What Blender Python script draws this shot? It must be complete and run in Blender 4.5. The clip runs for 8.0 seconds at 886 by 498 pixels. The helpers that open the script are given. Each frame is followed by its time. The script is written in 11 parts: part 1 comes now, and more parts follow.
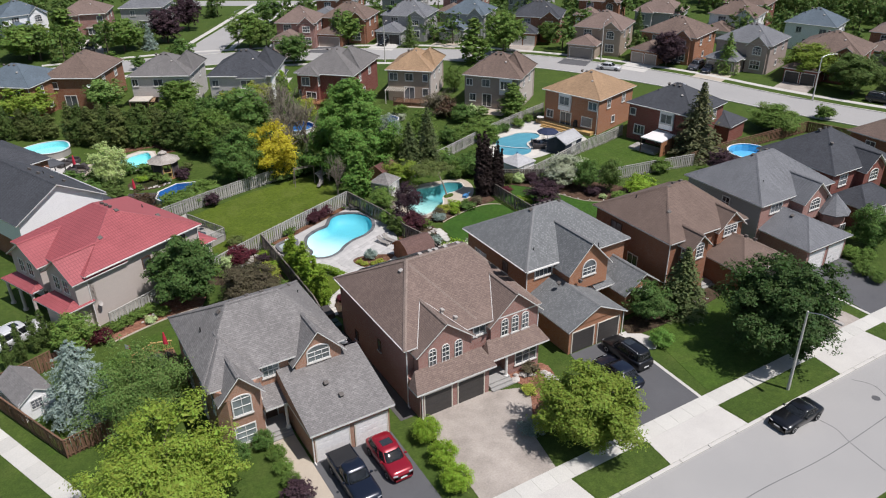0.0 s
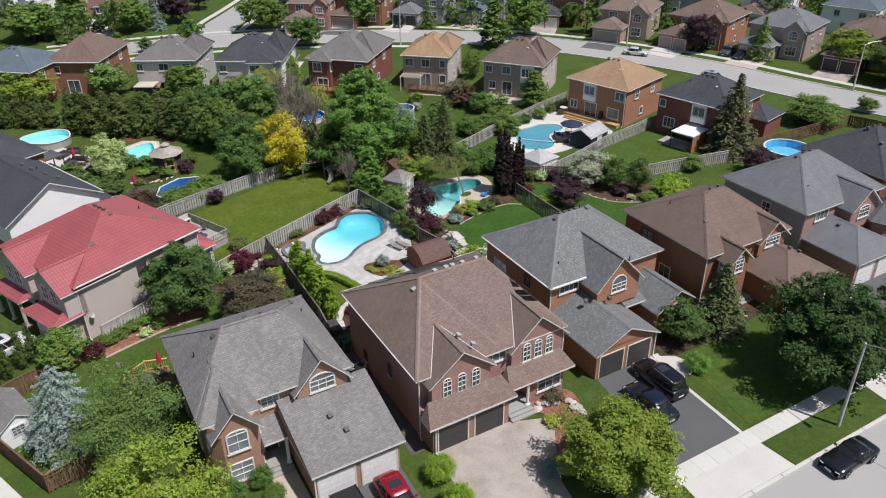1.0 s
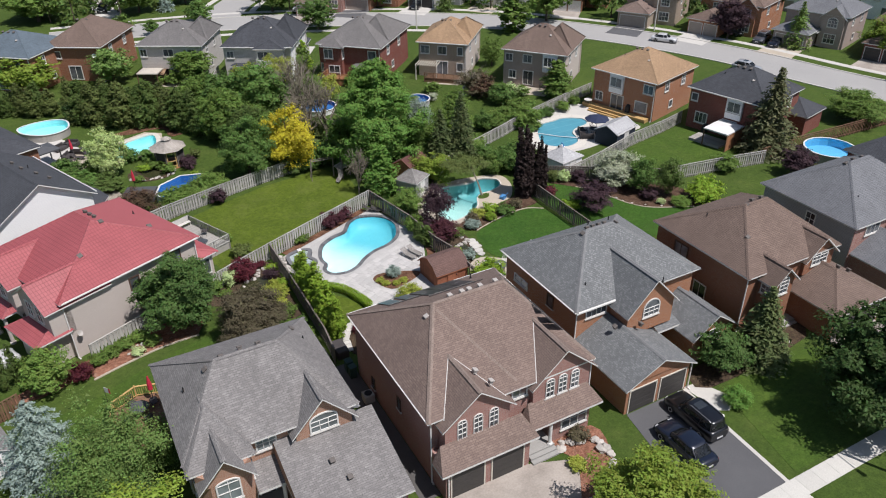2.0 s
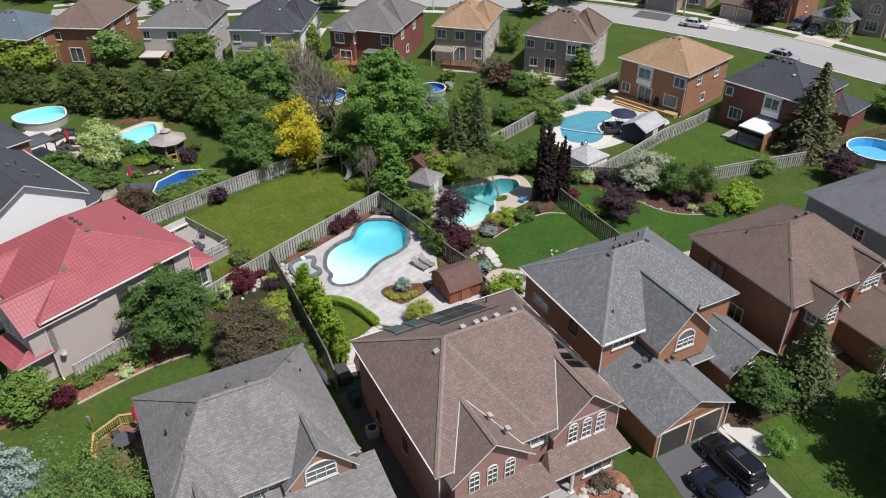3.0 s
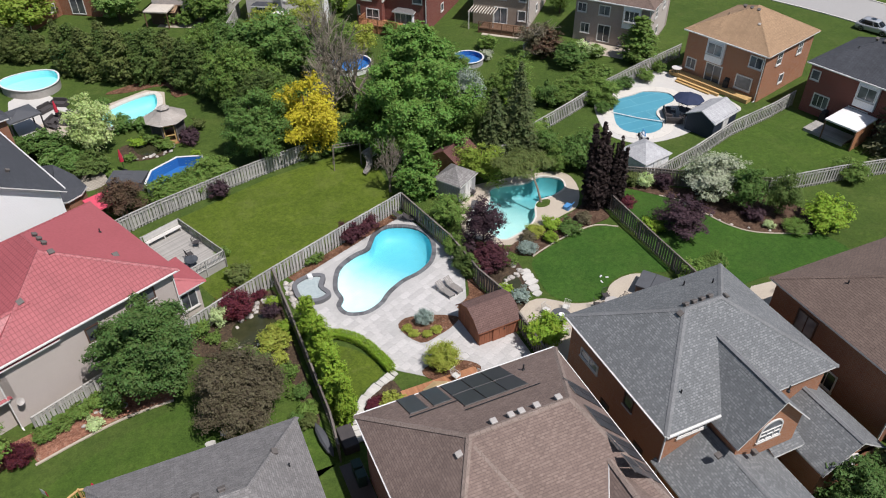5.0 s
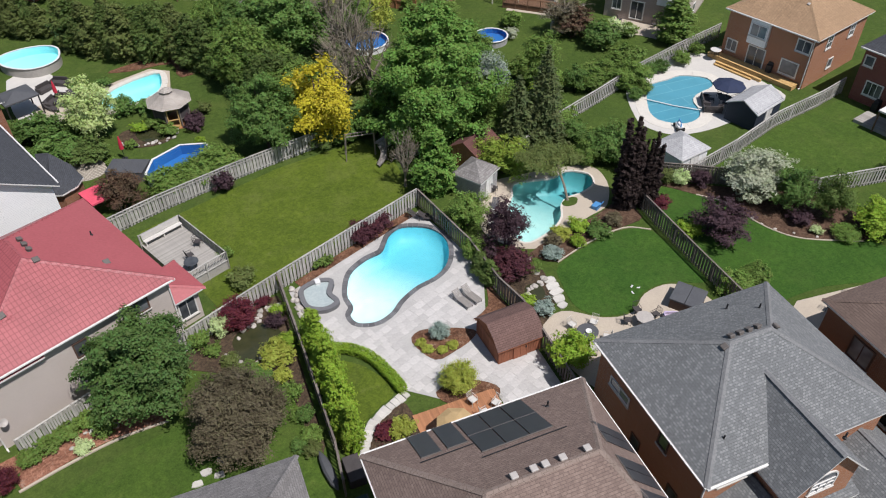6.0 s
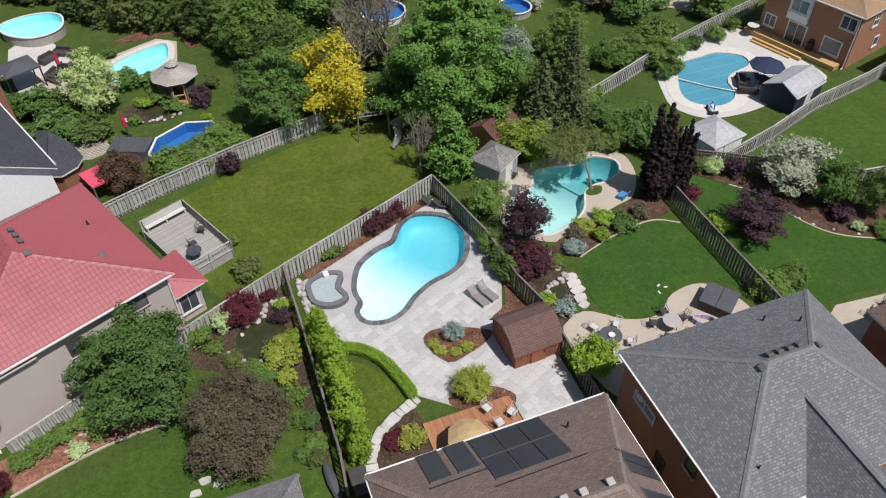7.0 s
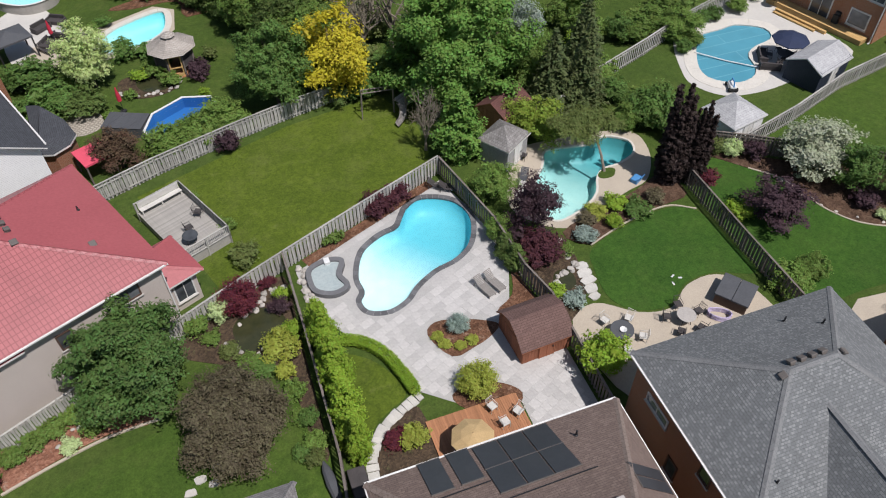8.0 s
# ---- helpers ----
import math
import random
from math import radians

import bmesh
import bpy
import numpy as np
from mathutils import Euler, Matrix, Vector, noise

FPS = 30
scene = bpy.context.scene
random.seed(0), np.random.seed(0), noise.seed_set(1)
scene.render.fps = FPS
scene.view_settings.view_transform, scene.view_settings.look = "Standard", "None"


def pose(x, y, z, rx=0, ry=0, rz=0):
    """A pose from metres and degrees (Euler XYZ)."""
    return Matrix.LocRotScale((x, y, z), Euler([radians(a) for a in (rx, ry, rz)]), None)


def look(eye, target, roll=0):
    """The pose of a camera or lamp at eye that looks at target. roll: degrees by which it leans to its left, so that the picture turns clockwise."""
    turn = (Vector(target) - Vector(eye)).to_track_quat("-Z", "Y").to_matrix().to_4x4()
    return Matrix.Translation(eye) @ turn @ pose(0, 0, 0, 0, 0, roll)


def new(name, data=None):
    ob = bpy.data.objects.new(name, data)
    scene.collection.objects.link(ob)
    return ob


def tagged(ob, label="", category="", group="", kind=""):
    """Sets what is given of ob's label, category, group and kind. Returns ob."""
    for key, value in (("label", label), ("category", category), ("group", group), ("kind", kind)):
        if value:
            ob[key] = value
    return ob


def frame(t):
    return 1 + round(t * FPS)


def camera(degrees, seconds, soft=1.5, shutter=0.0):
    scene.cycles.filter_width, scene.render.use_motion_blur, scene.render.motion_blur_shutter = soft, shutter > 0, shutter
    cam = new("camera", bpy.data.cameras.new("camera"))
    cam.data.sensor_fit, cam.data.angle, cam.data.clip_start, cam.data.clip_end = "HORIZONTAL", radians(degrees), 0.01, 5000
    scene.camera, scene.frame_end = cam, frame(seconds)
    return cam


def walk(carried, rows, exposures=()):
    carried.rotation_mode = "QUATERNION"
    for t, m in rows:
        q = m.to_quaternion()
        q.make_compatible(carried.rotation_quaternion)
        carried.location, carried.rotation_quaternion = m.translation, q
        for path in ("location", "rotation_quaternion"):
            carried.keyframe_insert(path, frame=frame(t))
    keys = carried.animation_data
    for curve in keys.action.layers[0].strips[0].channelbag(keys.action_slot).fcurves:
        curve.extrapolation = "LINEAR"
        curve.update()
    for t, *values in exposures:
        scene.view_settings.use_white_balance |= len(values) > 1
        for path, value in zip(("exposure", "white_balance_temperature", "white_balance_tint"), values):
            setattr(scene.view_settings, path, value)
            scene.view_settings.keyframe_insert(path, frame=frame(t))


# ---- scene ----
cam = camera(61.2, 8.0, 1.1)
METRES, EYE, TILT, LEAN, TURN = 44.0, 39.7, 0.0, 0.0, -31.0
ROWS = [
    (0.0, 0.0, 0.0, 0.0, -0.27, -28.03, 0.51),
    (0.5, -0.0016, 0.0719, 0.001, 0.38, -28.9, 0.55),
    (1.0, -0.0034, 0.1443, 0.0017, 1.04, -29.79, 0.52),
    (1.5, -0.0062, 0.2171, 0.0024, 1.68, -30.64, 0.54),
    (3.0, -0.0138, 0.4326, 0.0038, 3.77, -33.48, 0.36),
    (3.5, -0.0172, 0.5047, 0.0048, 4.51, -34.57, 0.22),
    (4.0, -0.0212, 0.5773, 0.0048, 5.24, -35.72, 0.09),
    (4.5, -0.0276, 0.6507, 0.0029, 6.01, -37.03, 0.08),
    (6.0, -0.0497, 0.8469, -0.0107, 8.48, -41.09, 0.39),
    (6.5, -0.0553, 0.894, -0.0175, 9.3, -42.5, 0.48),
    (7.0, -0.0607, 0.9332, -0.021, 10.09, -43.95, 0.55),
    (7.5, -0.0643, 0.9662, -0.0232, 10.62, -45.41, 0.56),
    (8.0, -0.0687, 0.9954, -0.0262, 10.82, -46.89, 0.63),
]
walk(cam, [(t, pose(0, 0, EYE, TILT, LEAN, TURN) @ pose(METRES * x, METRES * y, METRES * z, 90 + pitch, roll, yaw)) for t, x, y, z, yaw, pitch, roll in ROWS],
     exposures=((0.0, 0.01), (1.5, 0.03), (3.0, 0.06), (4.5, 0.08), (6.0, 0.02), (7.0, -0.05), (8.0, -0.1)))

# ---- light: high sun from the street side, blue sky with thin cloud ----
SUN_EL, SUN_DIR = 62.0, (0.45, -0.89)
world = bpy.data.worlds.new("sky")
scene.world = world
world.use_nodes = True
sky = world.node_tree.nodes.new("ShaderNodeTexSky")
sky.sky_type = "NISHITA"
sky.sun_disc = False
sky.sun_elevation = radians(SUN_EL)
sky.sun_rotation = math.atan2(SUN_DIR[0], SUN_DIR[1])
world.node_tree.links.new(sky.outputs[0], world.node_tree.nodes["Background"].inputs[0])
world.node_tree.nodes["Background"].inputs[1].default_value = 0.085
sun = new("sun", bpy.data.lights.new("sun", "SUN"))
sun.data.energy, sun.data.angle, sun.data.color = 5.0, radians(0.6), (1.0, 0.955, 0.955)
_n = math.hypot(*SUN_DIR)
sun.matrix_world = look((60 + 200 * SUN_DIR[0] / _n, 60 + 200 * SUN_DIR[1] / _n, 200 * math.tan(radians(SUN_EL))), (60, 60, 0))


# ---- materials ----
def nodes_of(name, rough=0.85, metal=0.0, spec=0.3):
    m = bpy.data.materials.new(name)
    m.use_nodes = True
    n, l = m.node_tree.nodes, m.node_tree.links
    b = n["Principled BSDF"]
    b.inputs["Roughness"].default_value, b.inputs["Metallic"].default_value = rough, metal
    b.inputs["Specular IOR Level"].default_value = spec
    return m, n, l, b


def rgba(c):
    return (c[0], c[1], c[2], 1.0)


def noise_fac(n, l, scale, detail=4.0, coord="Object", rough=0.6, lo=0.3, hi=0.7):
    """A noise stretched to 0..1."""
    tc = n.new("ShaderNodeTexCoord")
    tx = n.new("ShaderNodeTexNoise")
    tx.inputs["Scale"].default_value, tx.inputs["Detail"].default_value, tx.inputs["Roughness"].default_value = scale, detail, rough
    l.new(tc.outputs[coord], tx.inputs["Vector"])
    mr = n.new("ShaderNodeMapRange")
    mr.inputs[1].default_value, mr.inputs[2].default_value = lo, hi
    l.new(tx.outputs[0], mr.inputs[0])
    return mr.outputs[0]


def mixed(n, l, fac, a, b, blend="MIX"):
    mx = n.new("ShaderNodeMix")
    mx.data_type, mx.blend_type = "RGBA", blend
    for slot, v in ((0, fac), (6, a), (7, b)):
        if isinstance(v, (int, float)):
            mx.inputs[slot].default_value = v
        elif isinstance(v, tuple):
            mx.inputs[slot].default_value = rgba(v)
        else:
            l.new(v, mx.inputs[slot])
    return mx.outputs[2]


def bumped(n, l, b, height, strength, dist=0.02):
    bp = n.new("ShaderNodeBump")
    bp.inputs["Strength"].default_value, bp.inputs["Distance"].default_value = strength, dist
    l.new(height, bp.inputs["Height"])
    l.new(bp.outputs[0], b.inputs["Normal"])


def per_object(n, l, col, spread):
    """Each piece a little lighter or darker than its neighbour."""
    oi = n.new("ShaderNodeObjectInfo")
    mr = n.new("ShaderNodeMapRange")
    mr.inputs[3].default_value, mr.inputs[4].default_value = 1 - spread, 1 + spread
    l.new(oi.outputs["Random"], mr.inputs[0])
    hs = n.new("ShaderNodeHueSaturation")
    l.new(mr.outputs[0], hs.inputs["Value"])
    l.new(col, hs.inputs["Color"])
    return hs.outputs[0]


def per_island(n, l, col, spread, hue=0.0):
    g = n.new("ShaderNodeNewGeometry")
    hs = n.new("ShaderNodeHueSaturation")
    mr = n.new("ShaderNodeMapRange")
    mr.inputs[3].default_value, mr.inputs[4].default_value = 1 - spread, 1 + spread
    l.new(g.outputs["Random Per Island"], mr.inputs[0])
    l.new(mr.outputs[0], hs.inputs["Value"])
    if hue:
        mh = n.new("ShaderNodeMapRange")
        mh.inputs[3].default_value, mh.inputs[4].default_value = 0.5 - hue, 0.5 + hue
        l.new(g.outputs["Random Per Island"], mh.inputs[0])
        l.new(mh.outputs[0], hs.inputs["Hue"])
    l.new(col, hs.inputs["Color"])
    return hs.outputs[0]


def plain(name, c, c2=None, rough=0.8, big=0.6, fine=14.0, bump=0.25, metal=0.0, spec=0.3, spread=0.0, island=0.0, coord="Object"):
    """A worn surface: stains at one scale, grain at another."""
    m, n, l, b = nodes_of(name, rough, metal, spec)
    c2 = c2 or tuple(v * 0.75 for v in c)
    col = mixed(n, l, noise_fac(n, l, big, 5.0, coord), c, c2)
    grain = noise_fac(n, l, fine, 6.0, coord)
    col = mixed(n, l, 0.35, col, mixed(n, l, grain, tuple(v * 0.7 for v in c), tuple(min(v * 1.25, 0.95) for v in c)))
    if spread:
        col = per_object(n, l, col, spread)
    if island:
        col = per_island(n, l, col, island)
    l.new(col, b.inputs["Base Color"])
    if bump:
        bumped(n, l, b, grain, bump)
    return m


def coursed(name, c1, c2, mortar, width, row, gap, rough=0.85, bias=0.0, bump=0.4, tint=0.25, offset=0.5, streak=0.0, shade=0.18):
    """Bricks, shingles or boards laid in courses along a surface's own u and v, in metres."""
    m, n, l, b = nodes_of(name, rough)
    uv = n.new("ShaderNodeTexCoord")
    br = n.new("ShaderNodeTexBrick")
    br.offset = offset
    for key, v in (("Color1", rgba(c1)), ("Color2", rgba(c2)), ("Mortar", rgba(mortar)), ("Scale", 1.0), ("Mortar Size", gap), ("Mortar Smooth", 0.2), ("Bias", bias), ("Brick Width", width), ("Row Height", row)):
        br.inputs[key].default_value = v
    l.new(uv.outputs["UV"], br.inputs["Vector"])
    grain = noise_fac(n, l, 9.0, 6.0, "UV")
    col = mixed(n, l, tint, br.outputs["Color"], mixed(n, l, grain, tuple(v * 0.55 for v in c1), tuple(min(1.0, v * 1.5) for v in c2)))
    patch = noise_fac(n, l, 0.35, 5.0, "Object")
    col = mixed(n, l, patch, col, mixed(n, l, 1.0, col, (1 - shade, 1 - shade, 1 - shade), "MULTIPLY"))
    if streak:
        mp = n.new("ShaderNodeMapping")
        mp.inputs["Scale"].default_value = (2.2, 0.16, 1.0)
        l.new(uv.outputs["UV"], mp.inputs["Vector"])
        sx = n.new("ShaderNodeTexNoise")
        sx.inputs["Scale"].default_value, sx.inputs["Detail"].default_value = 1.6, 5.0
        l.new(mp.outputs[0], sx.inputs["Vector"])
        col = mixed(n, l, sx.outputs[0], mixed(n, l, 1.0, col, (1 - streak,) * 3, "MULTIPLY"), mixed(n, l, 1.0, col, (1 + streak,) * 3, "MULTIPLY"))
    l.new(col, b.inputs["Base Color"])
    if bump:
        bumped(n, l, b, br.outputs["Fac"], -bump, 0.02)
    return m


def leafy(name, c, c2, spread=0.3, hue=0.02, thin=0.3):
    """Leaves: dull green with light coming through, each leaf its own shade."""
    m, n, l, b = nodes_of(name, 0.65, 0.0, 0.25)
    col = mixed(n, l, noise_fac(n, l, 0.9, 3.0), c, c2)
    col = per_island(n, l, col, spread, hue)
    col = per_object(n, l, col, 0.14)
    l.new(col, b.inputs["Base Color"])
    tr = n.new("ShaderNodeBsdfTranslucent")
    l.new(col, tr.inputs["Color"])
    mx = n.new("ShaderNodeMixShader")
    mx.inputs[0].default_value = thin
    l.new(b.outputs[0], mx.inputs[1])
    l.new(tr.outputs[0], mx.inputs[2])
    l.new(mx.outputs[0], n["Material Output"].inputs[0])
    return m


def grassy(name, c, c2, dry, dryness=0.3):
    """Mown grass: broad shades, worn and dry patches, soft clumps and fine blades."""
    m, n, l, b = nodes_of(name, 0.9, 0.0, 0.15)
    col = mixed(n, l, noise_fac(n, l, 0.12, 4.0, lo=0.35, hi=0.65), c, c2)
    broad = noise_fac(n, l, 0.45, 5.0, rough=0.6, lo=0.3, hi=0.7)
    col = mixed(n, l, broad, mixed(n, l, 1.0, col, (0.76, 0.79, 0.78), "MULTIPLY"), mixed(n, l, 1.0, col, (1.16, 1.13, 1.08), "MULTIPLY"))
    clump = noise_fac(n, l, 2.2, 6.0, rough=0.65, lo=0.32, hi=0.68)
    col = mixed(n, l, clump, mixed(n, l, 1.0, col, (0.56, 0.62, 0.6), "MULTIPLY"), mixed(n, l, 1.0, col, (1.36, 1.3, 1.2), "MULTIPLY"))
    for scale, lo, hi, f in ((0.3, 0.5, 0.74, 0.6), (0.9, 0.58, 0.8, 1.0)):
        spots = n.new("ShaderNodeMath")
        spots.operation = "MULTIPLY"
        l.new(noise_fac(n, l, scale, 7.0, rough=0.65, lo=lo, hi=hi), spots.inputs[0])
        spots.inputs[1].default_value = dryness * f
        col = mixed(n, l, spots.outputs[0], col, dry)
    fine = noise_fac(n, l, 7.0, 8.0, rough=0.75)
    col = mixed(n, l, 0.38, col, mixed(n, l, fine, tuple(v * 0.3 for v in c), tuple(v * 1.75 for v in c2)))
    l.new(col, b.inputs["Base Color"])
    bumped(n, l, b, noise_fac(n, l, 26.0, 6.0), 0.5, 0.05)
    return m


def chips(name, c, c2, c3):
    """Bark chips: dark and pale bits over stained soil, with bare patches."""
    m, n, l, b = nodes_of(name, 0.95, 0.0, 0.1)
    tc = n.new("ShaderNodeTexCoord")
    vo = n.new("ShaderNodeTexVoronoi")
    vo.inputs["Scale"].default_value = 9.0
    l.new(tc.outputs["Object"], vo.inputs["Vector"])
    sp = n.new("ShaderNodeSeparateColor")
    l.new(vo.outputs["Color"], sp.inputs[0])
    col = mixed(n, l, sp.outputs[0], c, c2)
    col = mixed(n, l, noise_fac(n, l, 1.1, 6.0, rough=0.7, lo=0.45, hi=0.75), col, tuple(v * 0.5 for v in c))
    col = mixed(n, l, noise_fac(n, l, 1.9, 7.0, rough=0.75, lo=0.56, hi=0.78), col, c3)
    l.new(col, b.inputs["Base Color"])
    bumped(n, l, b, vo.outputs["Distance"], 0.7, 0.06)
    return m


GRASS = grassy("grass", (0.044, 0.078, 0.015), (0.064, 0.1, 0.02), (0.16, 0.158, 0.053), 0.45)
LAWN_RICH = grassy("rich_lawn", (0.045, 0.087, 0.015), (0.064, 0.108, 0.018), (0.165, 0.165, 0.055), 0.42)
LAWN_DARK = grassy("dark_lawn", (0.029, 0.08, 0.013), (0.046, 0.102, 0.016), (0.115, 0.14, 0.04), 0.4)
LAWN_OLIVE = grassy("olive_lawn", (0.066, 0.1, 0.012), (0.092, 0.128, 0.016), (0.2, 0.2, 0.075), 0.6)
ASPHALT = plain("asphalt", (0.105, 0.105, 0.109), (0.08, 0.08, 0.084), 0.9, 0.3, 30.0, 0.3)
OLD_ROAD = plain("worn_road", (0.34, 0.33, 0.315), (0.29, 0.285, 0.275), 0.9, 0.12, 22.0, 0.2)
OLD_DRIVE = plain("worn_drive", (0.41, 0.365, 0.32), (0.19, 0.165, 0.142), 0.9, 0.42, 7.0, 0.25)
CONCRETE = plain("concrete", (0.52, 0.5, 0.46), (0.44, 0.42, 0.39), 0.88, 0.5, 18.0, 0.2)
STEP_GREY = plain("grey_steps", (0.33, 0.32, 0.3), (0.25, 0.245, 0.235), 0.88, 0.8, 16.0, 0.25)
TAN_CONCRETE = plain("tan_concrete", (0.44, 0.38, 0.3), (0.37, 0.32, 0.26), 0.88, 0.6, 14.0, 0.2)
FLAG = plain("flagstone", (0.47, 0.455, 0.435), (0.37, 0.355, 0.34), 0.85, 1.1, 5.0, 0.4, spread=0.1)
FLAG_BED = plain("stone_bed", (0.41, 0.4, 0.38), (0.34, 0.33, 0.315), 0.9, 0.8, 14.0, 0.3)
COPING_DARK = plain("dark_coping", (0.13, 0.13, 0.135), (0.09, 0.09, 0.095), 0.8, 1.4, 12.0, 0.4, spread=0.3)
COPING_PALE = plain("pale_coping", (0.58, 0.55, 0.49), (0.5, 0.47, 0.42), 0.8, 0.9, 12.0, 0.2)
MULCH = chips("mulch", (0.1, 0.05, 0.03), (0.2, 0.105, 0.065), (0.36, 0.27, 0.2))
MULCH_DARK = chips("dark_soil", (0.05, 0.036, 0.026), (0.1, 0.07, 0.045), (0.13, 0.13, 0.06))
RED_MULCH = chips("red_chips", (0.19, 0.085, 0.055), (0.33, 0.165, 0.11), (0.4, 0.33, 0.26))
MULCH_BROWN = chips("brown_chips", (0.07, 0.042, 0.028), (0.125, 0.078, 0.054), (0.2, 0.15, 0.105))
ROCK = plain("rock", (0.45, 0.42, 0.38), (0.33, 0.3, 0.27), 0.85, 1.2, 9.0, 0.5, spread=0.25)
PALE_STONE = plain("pale_stone", (0.52, 0.5, 0.455), (0.38, 0.365, 0.335), 0.85, 1.6, 9.0, 0.4, spread=0.12)
COBBLE = coursed("cobble", (0.5, 0.46, 0.38), (0.34, 0.31, 0.26), (0.16, 0.13, 0.1), 0.34, 0.26, 0.06, 0.9, bump=0.8, tint=0.4)
TRIM = plain("white_trim", (0.68, 0.67, 0.64), (0.58, 0.57, 0.54), 0.6, 0.8, 8.0, 0.05)
CREAM = plain("cream_trim", (0.62, 0.58, 0.5), (0.55, 0.51, 0.44), 0.6, 0.8, 8.0, 0.05)
WHITE_DOOR = plain("white_door", (0.72, 0.7, 0.68), (0.66, 0.64, 0.62), 0.5, 0.7, 6.0, 0.03)
DARK_DOOR = plain("charcoal_door", (0.06, 0.055, 0.052), (0.045, 0.042, 0.04), 0.5, 0.7, 6.0, 0.03)
BROWN_TRIM = plain("brown_trim", (0.1, 0.06, 0.045), None, 0.6, 0.8, 8.0, 0.05)
STUCCO = plain("taupe_stucco", (0.5, 0.44, 0.4), (0.44, 0.385, 0.345), 0.92, 0.3, 22.0, 0.25)
STEEL = plain("galvanised_steel", (0.5, 0.51, 0.52), (0.42, 0.43, 0.44), 0.4, 1.0, 10.0, 0.05, metal=0.85)
BLACK_METAL = plain("black_metal", (0.025, 0.025, 0.027), None, 0.5, 1.0, 10.0, 0.05)
VENT_METAL = plain("vent_metal", (0.13, 0.115, 0.105), None, 0.6, 1.0, 10.0, 0.05)
TIN = plain("pale_vent", (0.42, 0.39, 0.36), None, 0.5, 1.0, 10.0, 0.05)
RUBBER = plain("rubber", (0.018, 0.018, 0.019), None, 0.85, 1.0, 20.0, 0.1)
FENCE_OLD = plain("weathered_boards", (0.46, 0.445, 0.41), (0.28, 0.268, 0.248), 0.9, 1.5, 9.0, 0.35, spread=0.22, island=0.22)
FENCE_DARK = plain("dark_boards", (0.19, 0.165, 0.145), (0.13, 0.11, 0.095), 0.9, 1.5, 9.0, 0.35, spread=0.22, island=0.22)
FENCE_BROWN = plain("stained_boards", (0.2, 0.115, 0.07), (0.15, 0.085, 0.055), 0.85, 1.5, 9.0, 0.35, spread=0.2, island=0.2)
CEDAR = plain("cedar_boards", (0.4, 0.19, 0.095), (0.32, 0.145, 0.075), 0.75, 1.2, 12.0, 0.25, spread=0.18, island=0.18)
PINE = plain("new_pine_boards", (0.55, 0.36, 0.15), (0.47, 0.3, 0.12), 0.75, 1.2, 12.0, 0.2, spread=0.12, island=0.12)
REDWOOD = plain("red_cedar_boards", (0.3, 0.115, 0.062), (0.23, 0.085, 0.048), 0.75, 1.2, 12.0, 0.25, spread=0.15, island=0.15)
BRONZE_MESH = plain("bronze_mesh", (0.27, 0.25, 0.23), (0.2, 0.185, 0.17), 0.6, 2.0, 14.0, 0.1)
TAN_CLOTH = plain("tan_cloth", (0.48, 0.34, 0.17), (0.4, 0.28, 0.14), 0.85, 1.0, 14.0, 0.1)
GREY_DECK = plain("grey_deck_boards", (0.36, 0.34, 0.31), (0.28, 0.265, 0.24), 0.9, 1.2, 12.0, 0.25, spread=0.14, island=0.14)
BARK = plain("bark", (0.1, 0.075, 0.058), (0.07, 0.052, 0.04), 0.95, 2.0, 14.0, 0.6)
TWIG = plain("twig", (0.24, 0.205, 0.16), (0.17, 0.145, 0.115), 0.95, 2.0, 14.0, 0.3)
SKY_PLASTIC = plain("white_plastic", (0.7, 0.7, 0.69), None, 0.35, 1.0, 6.0, 0.0)
RED_CLOTH = plain("red_cloth", (0.5, 0.03, 0.06), (0.4, 0.025, 0.045), 0.8, 1.0, 14.0, 0.1)
PINK_CLOTH = plain("pink_cloth", (0.66, 0.09, 0.14), (0.55, 0.07, 0.11), 0.8, 1.0, 14.0, 0.1)
NAVY_CLOTH = plain("navy_cloth", (0.025, 0.035, 0.075), None, 0.8, 1.0, 14.0, 0.1)
CLEANER_BLUE = plain("cleaner_blue", (0.08, 0.25, 0.5), None, 0.4, 1.0, 6.0, 0.0)
DARK_SEAT = plain("dark_seat", (0.05, 0.045, 0.045), (0.08, 0.07, 0.07), 0.8, 2.0, 14.0, 0.1)
PALE_SEAT = plain("pale_seat", (0.56, 0.54, 0.5), None, 0.7, 2.0, 14.0, 0.1)
GREY_COVER = plain("grey_cover", (0.085, 0.088, 0.095), (0.065, 0.068, 0.075), 0.7, 1.2, 10.0, 0.1)
SHED_BLUE = plain("dark_blue_boards", (0.03, 0.04, 0.06), None, 0.7, 1.0, 9.0, 0.1)
WHITE_BOARD = coursed("white_siding", (0.84, 0.84, 0.83), (0.82, 0.82, 0.81), (0.6, 0.6, 0.6), 6.0, 0.13, 0.008, 0.6, bump=0.5, tint=0.08, shade=0.06)
BEIGE_SIDING = coursed("beige_siding", (0.52, 0.495, 0.465), (0.48, 0.455, 0.43), (0.3, 0.28, 0.25), 6.0, 0.14, 0.008, 0.7, bump=0.5, tint=0.08, shade=0.08)
GREY_SIDING = coursed("grey_siding", (0.36, 0.355, 0.35), (0.34, 0.335, 0.33), (0.2, 0.2, 0.2), 6.0, 0.14, 0.008, 0.7, bump=0.5, tint=0.08, shade=0.08)
